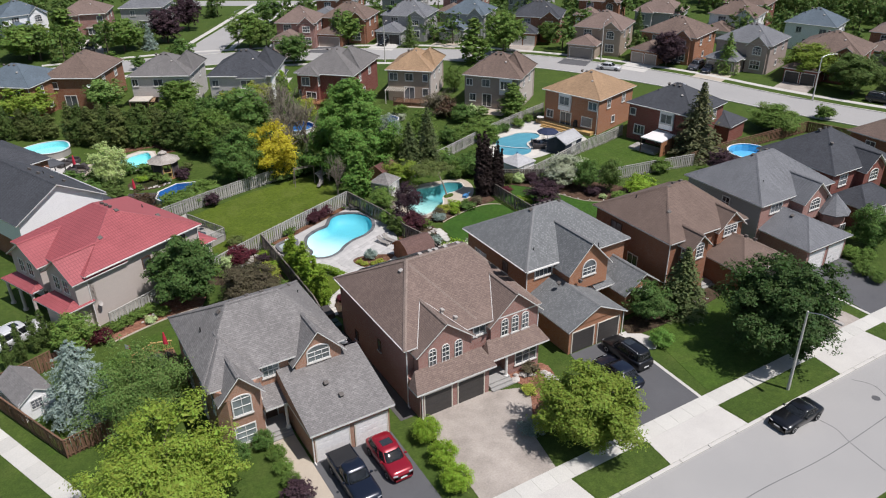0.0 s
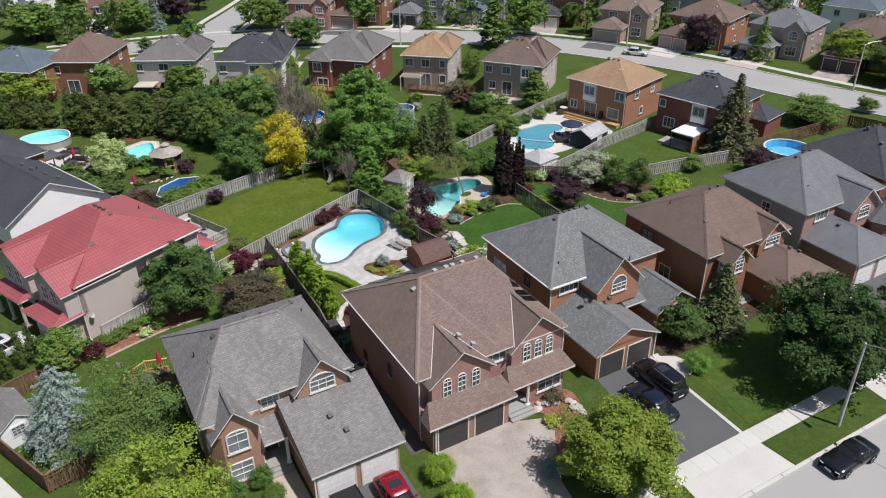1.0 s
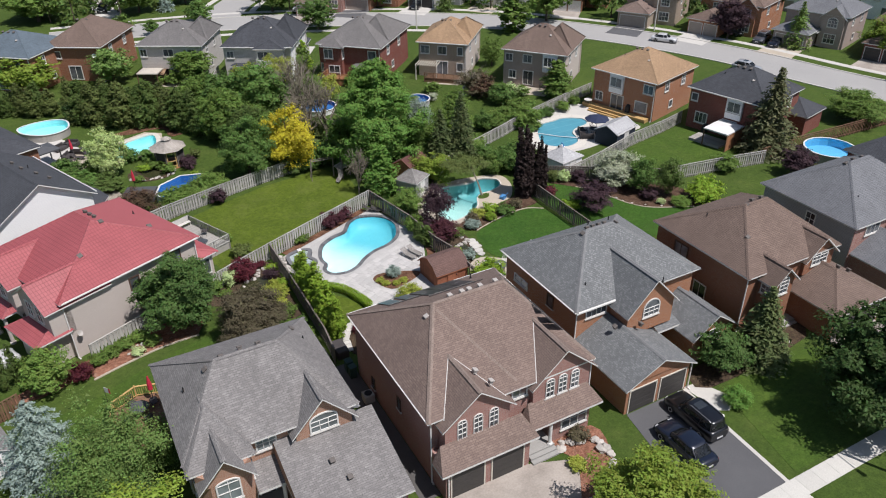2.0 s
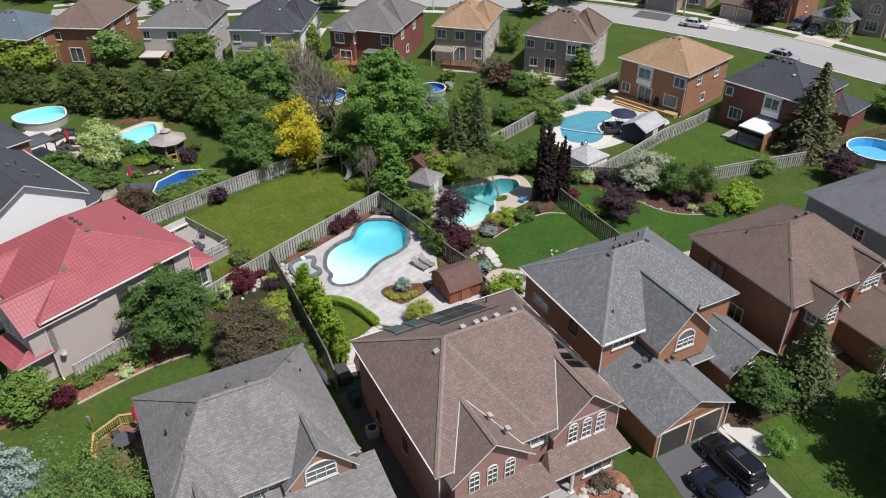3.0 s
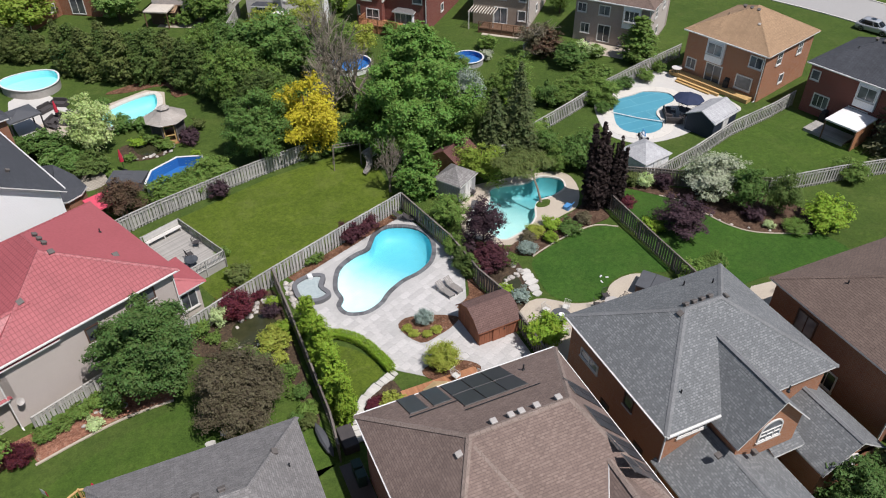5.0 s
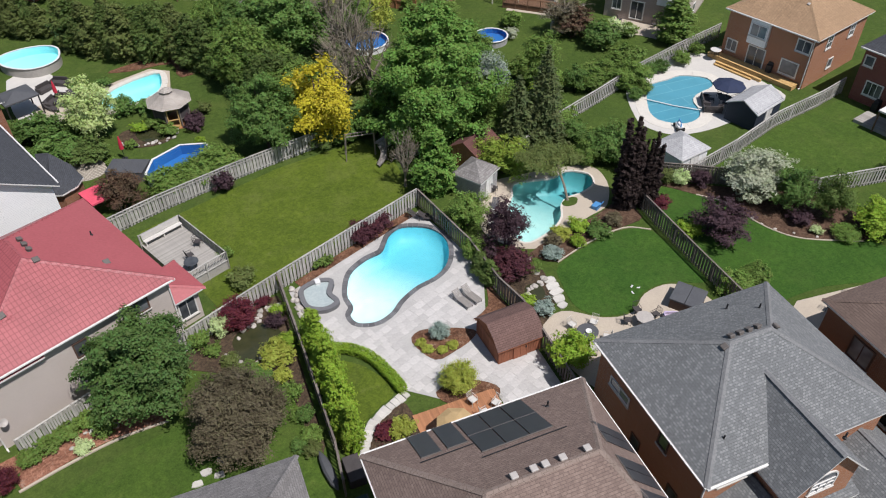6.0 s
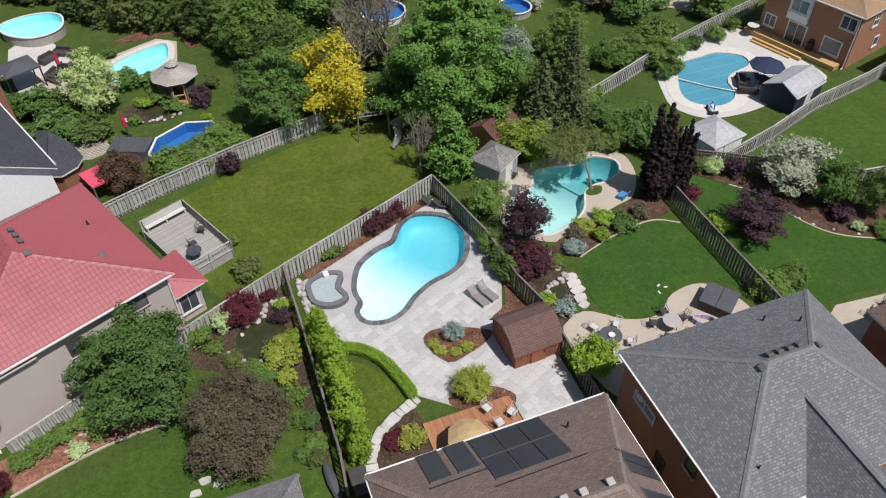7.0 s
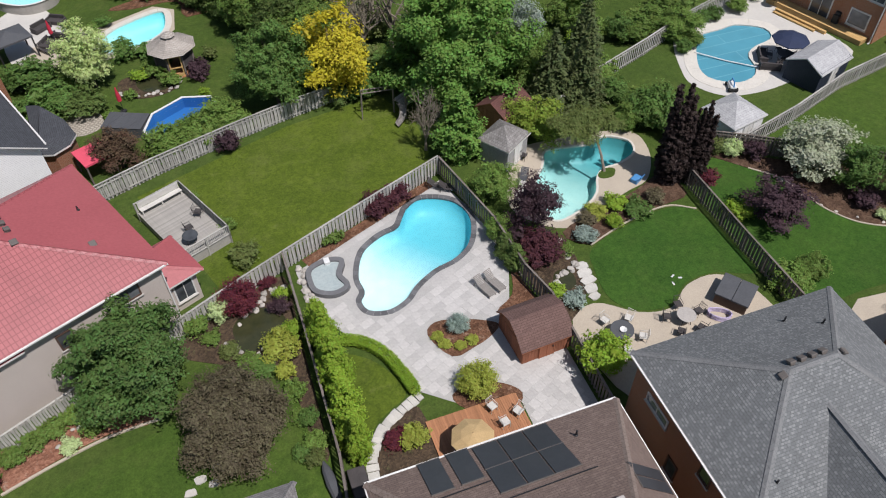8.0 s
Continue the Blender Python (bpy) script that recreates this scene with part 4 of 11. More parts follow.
sheet("garden_path", [(43.4, 41), (44.9, 40.8), (46.0, 38.2), (44.6, 37.4), (43.9, 37.8)], 0.03, CONCRETE, "pale concrete path beside the garage", "path", 0.05)
sheet("garden_path", [(11.2, 45.6), (12.9, 45.6), (12.9, 36.5), (11.0, 36.5)], 0.03, TAN_CONCRETE, "tan concrete front path beside the garage", "path", 0.05)
sheet("side_path", rect(20.6, 22.0, 41, 56.5), 0.02, plain("side_gravel", (0.1, 0.095, 0.09), (0.075, 0.07, 0.066), 0.9, 1.0, 25.0, 0.4), "dark paved passage between two houses", "path", 0.05)

# road behind the second row, and the side street that leaves it
ROAD2 = smooth_line([(8, 172), (35, 167.5), (60, 158), (84, 143), (100, 124), (111, 102), (116, 82), (122, 64), (133, 40), (150, 10)], 8)
strip("road", ROAD2, 9.6, 0.02, OLD_ROAD, "pale curved residential street", "road")
for off in (4.95, -4.95):
    strip("kerb", beside(ROAD2, off), 0.28, 0.12, CONCRETE, "concrete kerb of the curved street", "kerb", 0.14)
for off, upto, lb in ((8.2, 80, "far sidewalk of the curved street"), (-8.2, 26, "near sidewalk of the curved street")):
    strip("sidewalk", beside(ROAD2, off)[:upto], 1.4, 0.05, CONCRETE, lb, "sidewalk")
ROAD3 = smooth_line([(38, 166), (45.0, 179), (54, 191.5), (64.3, 206), (76, 222.5)], 6)
strip("road", ROAD3, 8.0, 0.035, OLD_ROAD, "pale side street that climbs away", "road")
ROAD4 = smooth_line([(44, 245), (68, 229), (92, 213), (120, 196)], 6)
strip("road", ROAD4, 8.0, 0.03, OLD_ROAD, "pale cross street behind the far houses", "road")
for off in (5.6, -5.6):
    strip("sidewalk", beside(ROAD3, off)[4:], 1.3, 0.04, CONCRETE, "sidewalk of the side street", "sidewalk")


# ---- houses on the front street ----
def stoop(h, x0, x1, y0, y1, n=3):
    for k in range(n):
        bm = bmesh.new()
        soft_box(bm, x0, x1, y0 - 0.32 * (n - 1 - k), y1, 0.02 + 0.16 * k, 0.16 * (k + 1), 0.02)
        part("step", bm, STEP_GREY, h.top)


def column(h, x, y, z1, r=0.13, z0=0.4, material=None):
    bm = bmesh.new()
    turned(bm, [(r * 1.6, z0), (r * 1.6, z0 + 0.15), (r, z0 + 0.22), (r * 0.9, z1 - 0.25), (r * 1.5, z1 - 0.12), (r * 1.5, z1)], 12)
    part("porch_column", bm, material or h.trim, h.top, m=pose(x, y, 0))


def solar_array(h, pts):
    """Dark solar panels on thin rails. pts: centre, width, height, columns, rows and the roof's tilts."""
    for x, y, z, w, d, cols, rows, rx, rz in pts:
        arr = new("solar_panel")
        arr.empty_display_size = 0.3
        arr.parent = h.top
        arr.matrix_local = pose(x, y, z, 0, 0, rz) @ pose(0, 0, 0, rx, 0, 0)
        for i in range(cols):
            for j in range(rows):
                bm = bmesh.new()
                cw, ch = w / cols, d / rows
                soft_box(bm, -w / 2 + i * cw + 0.035, -w / 2 + (i + 1) * cw - 0.035, -d / 2 + j * ch + 0.035, -d / 2 + (j + 1) * ch - 0.035, 0.02, 0.055, 0.01)
                part("solar_cell", bm, SOLAR, arr)
        for j in range(rows + 1):
            bm = bmesh.new()
            box(bm, -w / 2, w / 2, -d / 2 + j * d / rows - 0.02, -d / 2 + j * d / rows + 0.02, 0.0, 0.05)
            part("rail", bm, VENT_METAL, arr)


def house_brown():
    h = House("pink brick house with brown shingle roof and solar panels", 22.05, 42.3, 0, BRICK_PINK, ROOF_BROWN, cap=RIDGE_BROWN)
    h.walls(0, 12.4, 0, 12.6, 0, 5.7)
    h.hip(-0.4, 12.8, -0.4, 13.0, 5.75, 3.6, (3.7, 6.6), (9.5, 6.6))
    h.walls(0, 6.5, -1.9, 0, 0, 2.85, name="garage_wall")
    h.walls(9.0, 12.3, -1.0, 0, 0, 2.85, name="bay_wall")
    h.skirt(-0.45, 7.0, -2.3, -0.85, 2.75, 3.95)
    h.skirt(6.7, 12.85, -1.7, -0.3, 2.8, 3.9)
    h.gable(2.98, 2.45, -0.85, 3.7, 5.6, 1.95, z_wall=2.9, depth=2.2)
    h.gable(10.08, 2.42, -0.38, 4.0, 5.6, 2.15, z_wall=2.9, depth=2.0)
    # pale metal in the valleys of both gables
    for c, half, hg, side in ((2.98, 2.45, 1.95, -1), (2.98, 2.45, 1.95, 1), (10.08, 2.42, 2.15, -1)):
        ends = []
        for off in (0.04, half - 0.1):
            z = 5.6 + hg * (1 - off / half)
            ends.append((c + side * off, (z - 5.75) * 7.0 / 3.6 - 0.4, z))
        cap_strip(*ends, TRIM, h.top, 0.045, 0.03)
    for c in (1.78, 2.98, 4.18):
        h.window("S", c, 0.85, 3.9, 0.6, 1.3, 2, 3, 0.24)
    for c in (9.03, 10.08, 11.13):
        h.window("S", c, 0.38, 3.9, 0.6, 1.3, 2, 3, 0.24)
    h.window("S", 6.75, 0.0, 4.6, 1.1, 0.75, 2, 1)
    h.window("S", 10.9, 1.0, 0.9, 2.1, 1.5, 3, 2)
    for c in (1.65, 4.75):
        h.garage_door("S", c, 1.9, 2.44, 2.13, DARK_DOOR, CREAM)
    h.door("S", 7.6, 0.0, material=DARK_DOOR, z0=0.5)
    stoop(h, 6.7, 8.9, -1.6, 0, 3)
    column(h, 8.6, -1.4, 2.65)
    for c, z0, w, hh in ((-4.9, 2.5, 0.45, 1.0), (-9.5, 0.9, 0.5, 0.9)):
        h.window("W", c, 0.0, z0, w, hh, 1, 1, trim=BROWN_TRIM)
    for c, z0 in ((3.0, 3.9), (8.5, 3.9), (5.5, 0.9)):
        h.window("E", c, 12.4, z0, 0.9, 1.3, 2, 2)
    for c, z0, w, hh in ((-2.2, 3.8, 1.3, 1.2), (-6.2, 3.8, 1.3, 1.2), (-10.3, 3.8, 1.3, 1.2), (-9.5, 0.9, 1.8, 1.3)):
        h.window("N", c, 12.6, z0, w, hh, 2, 2)
    h.window("N", -5.5, 12.6, 0.3, 1.9, 2.05, 2, 1, sill=False, name="patio_door")
    slope = math.degrees(math.atan2(3.6, 7.0))
    back = math.degrees(math.atan2(3.6, 6.4))

    def on_back(y):
        return 5.75 + 3.6 * (13.0 - y) / 6.4
    for x, y, w, d, cols, rows in ((2.72, 11.9, 1.15, 2.55, 1, 1), (4.15, 11.9, 1.15, 2.55, 1, 1), (6.85, 11.2, 3.95, 3.85, 3, 2)):
        solar_array(h, [(x, y, on_back(y) + 0.02, w, d, cols, rows, -back, 0)])
    east = math.degrees(math.atan2(3.6, 3.3))
    for y, w in ((8.1, 1.3), (5.9, 1.5), (4.1, 1.3), (2.6, 1.2)):
        x = 11.55
        solar_array(h, [(x, y, 5.77 + 3.6 * (12.8 - x) / 3.3, w, 3.0, 2, 1, -east, -90)])
    # pipes that join the panels, and a line of pale cap shingles down the street side
    bm = bmesh.new()
    for y, x0, x1 in ((10.45, 2.0, 4.85), (9.1, 4.7, 9.3)):
        tube(bm, [(x0, y, on_back(y) + 0.08), (x1, y, on_back(y) + 0.08)], 0.03, 5)
    part("solar_pipe", bm, BLACK_METAL, h.top)
    cap_strip((3.75, 6.1, 5.75 + 3.6 * 6.5 / 7.0), (6.6, 0.1, 5.75 + 3.6 * 0.5 / 7.0), RIDGE_BROWN, h.top)
    h.vents([(5.2, 6.9, 9.2, 0, 0), (6.2, 6.9, 9.2, 0, 0), (6.8, 6.9, 9.2, 0, 0), (7.7, 6.9, 9.2, 0, 0), (9.0, 6.9, 9.2, 0, 0), (3.0, 6.2, 8.6, 0, -20), (0.7, 11.4, 6.3, 0, -30), (3.9, 1.2, 7.1, 0, 20), (4.4, 0.0, 6.9, 0, 20)], TIN)
    h.pipe(9.6, 11.4, 6.7)
    for x, y in ((-0.1, -0.1), (12.5, -0.4)):
        h.downpipe(x, y, 5.5)
    h.downpipe(0.15, -2.0, 2.6)
    for x in (-0.42, 12.82):
        bm = bmesh.new()
        box(bm, x - 0.05, x + 0.05, -0.4, 13.0, 5.64, 5.71)
        part("gutter", bm, TRIM, h.top)
    bm = bmesh.new()
    box(bm, -0.4, 12.8, 13.0, 13.11, 5.64, 5.715)
    part("gutter", bm, TRIM, h.top)
    return h


def house_corner():
    h = House("orange brick corner house with grey roof and white garage doors", 7.7, 45.0, 0, BRICK_ROSE, ROOF_GREY)
    # panes coloured pale in place of reflected sky
    h.glass = GLASS_SKY_TINT
    h.walls(0, 10.5, 1.35, 11.2, 0, 5.7)
    h.hip(-0.4, 10.9, 0.85, 11.6, 5.75, 3.3, (3.2, 5.7), (7.3, 5.7))
    bm = bmesh.new()
    prism(bm, [(0.02, 1.4), (0.02, 0.0), (0.72, -0.7), (2.68, -0.7), (3.38, 0.0), (3.38, 1.4)], 0.0, 5.6)
    part("bay_wall", bm, BRICK_ROSE, h.top)
    h.hip(-0.41, 3.7, -0.12, 4.6, 5.745, 1.93, (1.74, 3.2), (1.74, 4.5), name="bay_roof")
    h.gable(1.72, 1.42, -0.72, 2.9, 5.35, 1.6, z_wall=4.95, depth=1.4)
    h.gable(8.38, 1.9, 0.72, 4.2, 5.5, 2.1, z_wall=4.3, depth=1.2)
    h.window("S", 1.72, 0.72, 3.45, 1.3, 1.4, 2, 2, 0.24)
    h.window("S", 1.7, 0.7, 0.8, 1.45, 1.5, 2, 3)
    h.window("W", -0.4, -0.02, 3.6, 0.45, 1.3, 1, 3)
    h.window("E", 0.42, 3.38, 0.8, 0.5, 1.5, 1, 3)
    h.window("E", 0.42, 3.38, 3.6, 0.5, 1.3, 1, 3)
    h.window("S", 4.7, -1.35, 4.4, 1.2, 1.05, 3, 2)
    h.window("S", 8.38, -0.72, 4.85, 1.75, 0.85, 3, 2, 0.45)
    h.walls(5.4, 11.6, -4.7, 1.34, 0, 2.8, name="garage_wall")
    h.skirt(5.1, 11.95, -5.05, 1.36, 2.9, 4.75, ends=(0, 0))
    h.skirt(3.4, 5.09, -0.6, 1.36, 2.9, 3.65, ends=(0, 0))
    column(h, 5.0, -0.4, 2.7)
    for c in (6.9, 10.05):
        h.garage_door("S", c, 4.7, 2.6, 2.13, WHITE_DOOR, CREAM)
    h.door("S", 4.3, -1.35, material=BROWN_TRIM, z0=0.45)
    stoop(h, 3.5, 5.2, -0.4, 1.34, 3)
    for c, z0 in ((-3.5, 3.9), (-8.5, 3.9), (-4.0, 0.9), (-8.0, 0.9)):
        h.window("W", c, 0.0, z0, 1.0, 1.3, 2, 2)
    for c, z0 in ((4.5, 3.9), (8.5, 0.9)):
        h.window("E", c, 10.5, z0, 0.8, 1.3, 2, 2)
    for c, z0, w in ((-2.0, 3.8, 1.2), (-5.2, 3.8, 1.2), (-8.5, 3.8, 1.2), (-7.5, 0.9, 1.6)):
        h.window("N", c, 11.2, z0, w, 1.2, 2, 2)
    h.window("N", -3.5, 11.2, 0.3, 1.9, 2.05, 2, 1, sill=False, name="patio_door")
    h.vents([(3.7, 6.1, 8.7, -30, 0), (5.0, 6.3, 8.75, -30, 0), (6.2, 6.2, 8.75, -30, 0), (2.6, 5.7, 8.4, 0, -40), (9.0, 8.4, 7.4, 0, 35), (8.0, -1.4, 4.02, 16, 0), (8.6, -2.8, 3.6, 16, 0)], VENT_METAL)
    h.pipe(1.0, 6.0, 7.0)
    h.pipe(9.6, 7.6, 6.8)
    h.downpipe(10.55, 1.25, 5.5)
    h.downpipe(5.35, -4.75, 2.7)
    # satellite dish on the corner
    bm = bmesh.new()
    turned(bm, [(0.05, 0.0), (0.2, 0.03), (0.3, 0.09), (0.31, 0.1), (0.29, 0.1), (0.06, 0.02)], 14)
    part("satellite_dish", bm, SKY_PLASTIC, h.top, m=pose(10.75, 1.1, 5.2, 55, 0, 160))
    return h


def house_slate():
    h = House("orange brick house with speckled grey roof and a fan window", 37.35, 47.2, 0, BRICK_ORANGE, ROOF_SLATE, cap=RIDGE_GREY)
    h.walls(0, 12.05, 0, 9.9, 0, 5.7)
    h.hip(-0.4, 12.45, -0.4, 10.3, 5.75, 3.3, (4.3, 4.95), (7.0, 4.95))
    h.gable(5.58, 2.3, -2.15, 3.7, 5.6, 2.4, z_wall=3.2, depth=2.8)
    h.window("S", 5.58, 2.15, 4.6, 1.5, 0.75, 3, 2, 0.7)
    h.window("S", 1.9, 0.0, 4.55, 1.9, 0.8, 4, 1)
    h.walls(0.05, 6.2, -6.3, 0, 0, 2.75, name="garage_wall")
    h.gable(3.1, 3.1, -6.32, 0.3, 2.8, 1.5, z_wall=2.752, depth=6.0, name="garage_roof")
    for c in (1.65, 4.6):
        h.garage_door("S", c, 6.3, 2.44, 2.13, DARK_DOOR, CREAM)
    h.walls(8.5, 12.8, -4.3, 0, 0, 2.75, name="wing_wall")
    h.gable(10.65, 2.15, -4.3, 1.0, 2.75, 1.5, z_wall=2.3, depth=2.0, name="wing_roof")
    h.window("S", 10.65, 4.3, 0.9, 1.3, 1.3, 3, 2, 0.5)
    h.skirt(6.3, 8.7, -2.6, 0, 2.85, 3.6, ends=(0, 0))
    h.door("S", 7.4, 0.0, material=BROWN_TRIM, z0=0.4)
    stoop(h, 6.6, 8.3, -1.5, 0, 2)
    for c, z0, w, t in ((-1.8, 0.9, 0.7, 1.1), (-5.4, 0.9, 0.7, 1.2), (-7.6, 3.6, 1.8, 0.55), (-3.4, 3.9, 0.7, 1.0)):
        h.window("W", c, 0.0, z0, w, t, 2 if w > 1 else 1, 1, trim=BROWN_TRIM if w < 1 else TRIM)
    for c, z0 in ((3.0, 3.9), (7.0, 3.9)):
        h.window("E", c, 12.05, z0, 1.0, 1.3, 2, 2)
    for c, z0, w in ((-2.0, 3.8, 1.4), (-6.0, 3.8, 1.4), (-10.0, 3.8, 1.4), (-3.0, 0.9, 1.6)):
        h.window("N", c, 9.9, z0, w, 1.2, 2, 2)
    h.window("N", -8.0, 9.9, 0.3, 2.4, 2.05, 3, 1, sill=False, name="patio_door")
    h.vents([(4.0, 4.9, 8.75, 0, -30), (4.7, 5.3, 8.85, -30, 0), (5.3, 5.3, 8.85, -30, 0), (5.9, 5.3, 8.85, -30, 0), (6.5, 5.3, 8.85, -30, 0), (7.4, 5.0, 8.8, 0, 30), (2.2, -2.0, 4.5, 0, -20), (4.2, -2.6, 4.4, 0, 20)], VENT_METAL)
    for x, y, z in ((1.6, 1.2, 6.6), (7.6, 8.6, 6.8), (8.8, 7.4, 7.5), (7.6, -1.0, 6.4)):
        h.pipe(x, y, z)
    h.downpipe(-0.05, -0.05, 5.5)
    h.downpipe(6.3, -6.4, 2.6)
    h.gutter(-0.4, 3.6, -0.4, 5.72)
    bm = bmesh.new()
    box(bm, -0.5, -0.4, -0.4, 10.3, 5.64, 5.715)
    part("gutter", bm, TRIM, h.top)
    return h


def house_umber():
    h = House("two-storey brown brick house with dark brown shingle roof among conifers", 52.3, 44.0, 0, BRICK_BROWN, ROOF_BROWN_DARK)
    h.walls(0, 10.5, 0, 10.5, 0, 5.7)
    h.hip(-0.4, 10.9, -0.4, 10.9, 5.75, 3.2, (4.2, 5.0), (6.9, 5.0))
    h.gable(2.6, 1.15, -1.5, 2.4, 5.5, 1.1, z_wall=0.0, depth=1.6)
    h.gable(8.4, 1.8, -0.3, 3.2, 5.6, 1.6, z_wall=3.8, depth=1.0)
    h.window("S", 2.6, 1.5, 4.1, 0.9, 1.2, 2, 3, 0.3)
    h.window("W", 0.8, -1.45, 4.0, 0.8, 1.2, 2, 3)
    h.window("S", 8.4, 0.3, 4.6, 1.8, 0.8, 4, 2, 0.25)
    h.walls(5.7, 12.0, -4.7, 0, 0, 2.75, name="garage_wall")
    h.hip(5.3, 12.4, -5.1, 1.8, 2.85, 1.8, (8.85, -1.8), (8.85, 1.7), name="garage_roof")
    for c in (7.3, 10.4):
        h.garage_door("S", c, 4.7, 2.44, 2.13, DARK_DOOR)
    h.door("S", 4.6, 0.0, z0=0.4)
    stoop(h, 3.9, 5.6, -1.4, 0, 2)
    h.window("W", -7.4, 0.0, 3.4, 1.5, 1.5, 2, 1, trim=BROWN_TRIM)
    h.window("W", -4.6, 0.0, 1.0, 1.3, 1.3, 2, 1, trim=CREAM)
    for c, z0, w in ((-2.5, 3.8, 1.4), (-7.5, 3.8, 1.4), (-3.0, 0.5, 1.9)):
        h.window("N", c, 10.5, z0, w, 1.3, 2, 2)
    h.vents([(4.4, 5.0, 8.75, 0, -20), (5.5, 5.4, 8.75, -25, 0), (6.6, 5.4, 8.75, -25, 0), (2.2, 2.6, 7.4, 25, -20), (9.3, -1.6, 4.55, 0, 20), (10.6, -1.8, 3.9, 0, 25)], VENT_METAL)
    h.pipe(2.0, 7.0, 7.3)
    h.downpipe(0.0, -0.05, 5.5)
    return h


def house_ash():
    h = House("two-storey grey-sided brick house with cool grey shingle roof and a turret", 67.0, 45.0, 0, GREY_SIDING, ROOF_COOL)
    h.walls(0, 11.9, 0, 10.1, 0, 5.7)
    h.walls(0.05, 11.85, -0.06, 0.3, 0, 5.6, BRICK_PINK, "front_wall")
    h.hip(-0.4, 12.3, -0.4, 10.5, 5.75, 3.4, (4.6, 5.0), (7.4, 5.0))
    h.gable(7.2, 2.0, -1.6, 2.6, 5.6, 1.8, z_wall=3.0, depth=2.0, wall=BRICK_PINK)
    h.window("S", 7.2, 1.6, 4.2, 1.6, 0.9, 4, 2, 0.3)
    h.window("S", 2.6, 0.06, 4.4, 1.8, 0.9, 3, 1)
    h.walls(0.6, 7.2, -6.0, 0, 0, 2.75, BRICK_PINK, "garage_wall")
    h.hip(0.2, 7.6, -6.4, 0.6, 2.85, 1.8, (3.9, -3.2), (3.9, 0.5), name="garage_roof")
    for c in (2.3, 5.5):
        h.garage_door("S", c, 6.0, 2.44, 2.13, WHITE_DOOR)
    # turret with a pointed roof
    bm = bmesh.new()
    turned(bm, [(1.5, 0.0), (1.5, 3.6)], 8)
    part("turret_wall", bm, BRICK_PINK, h.top, m=pose(9.9, -2.2, 0))
    bm = bmesh.new()
    turned(bm, [(1.9, 3.5), (1.95, 3.6), (0.03, 5.6)], 8)
    part("turret_roof", bm, ROOF_COOL, h.top, m=pose(9.9, -2.2, 0))
    h.window("S", 9.9, 3.75, 1.0, 0.8, 1.4, 2, 2)
    h.window("W", -4.5, 0.0, 3.8, 0.9, 1.2, 2, 2)
    for c in (-3.0, -8.0):
        h.window("N", c, 10.1, 3.8, 1.4, 1.2, 2, 2)
        h.window("N", c, 10.1, 0.9, 1.4, 1.2, 2, 2)
    h.vents([(4.3, 5.2, 8.85, -20, -20), (5.6, 5.4, 8.9, -25, 0), (6.8, 5.4, 8.9, -25, 0), (3.2, -1.8, 4.3, 0, -20)], VENT_METAL)
    h.pipe(2.4, 2.0, 7.0)
    return h


def house_charcoal(x, y, w, d, label):
    h = House(label, x, y, 0, BRICK_RED, ROOF_DARK)
    h.walls(0, w, 0, d, 0, 5.7)
    h.hip(-0.4, w + 0.4, -0.4, d + 0.4, 5.75, 3.2)
    h.gable(w * 0.62, 1.9, -1.0, 2.6, 5.6, 1.7, z_wall=3.0, depth=1.6)
    h.window("S", w * 0.62, 1.0, 4.0, 1.5, 0.9, 3, 2, 0.4)
    h.window("S", w * 0.2, 0.0, 3.9, 1.4, 1.2, 2, 2)
    h.walls(0.4, 6.6, -4.5, 0, 0, 2.75, name="garage_wall")
    h.hip(0.0, 7.0, -4.9, 0.3, 2.85, 1.6, (2.5, -2.2), (4.5, -2.2), name="garage_roof")
    for c in (2.0, 5.0):
        h.garage_door("S", c, 4.5, 2.44, 2.13, WHITE_DOOR)
    for c in (-2.5, -6.5):
        h.window("W", c, 0.0, 3.8, 1.0, 1.2, 2, 2)
        h.window("N", c, d, 3.8, 1.3, 1.2, 2, 2)
    h.vents([(w * 0.4, d * 0.55, 8.7, -20, 0), (w * 0.5, d * 0.55, 8.7, -20, 0), (w * 0.6, d * 0.55, 8.6, -20, 0), (w * 0.3, d * 0.3, 7.9, 20, 0)], VENT_METAL)
    return h


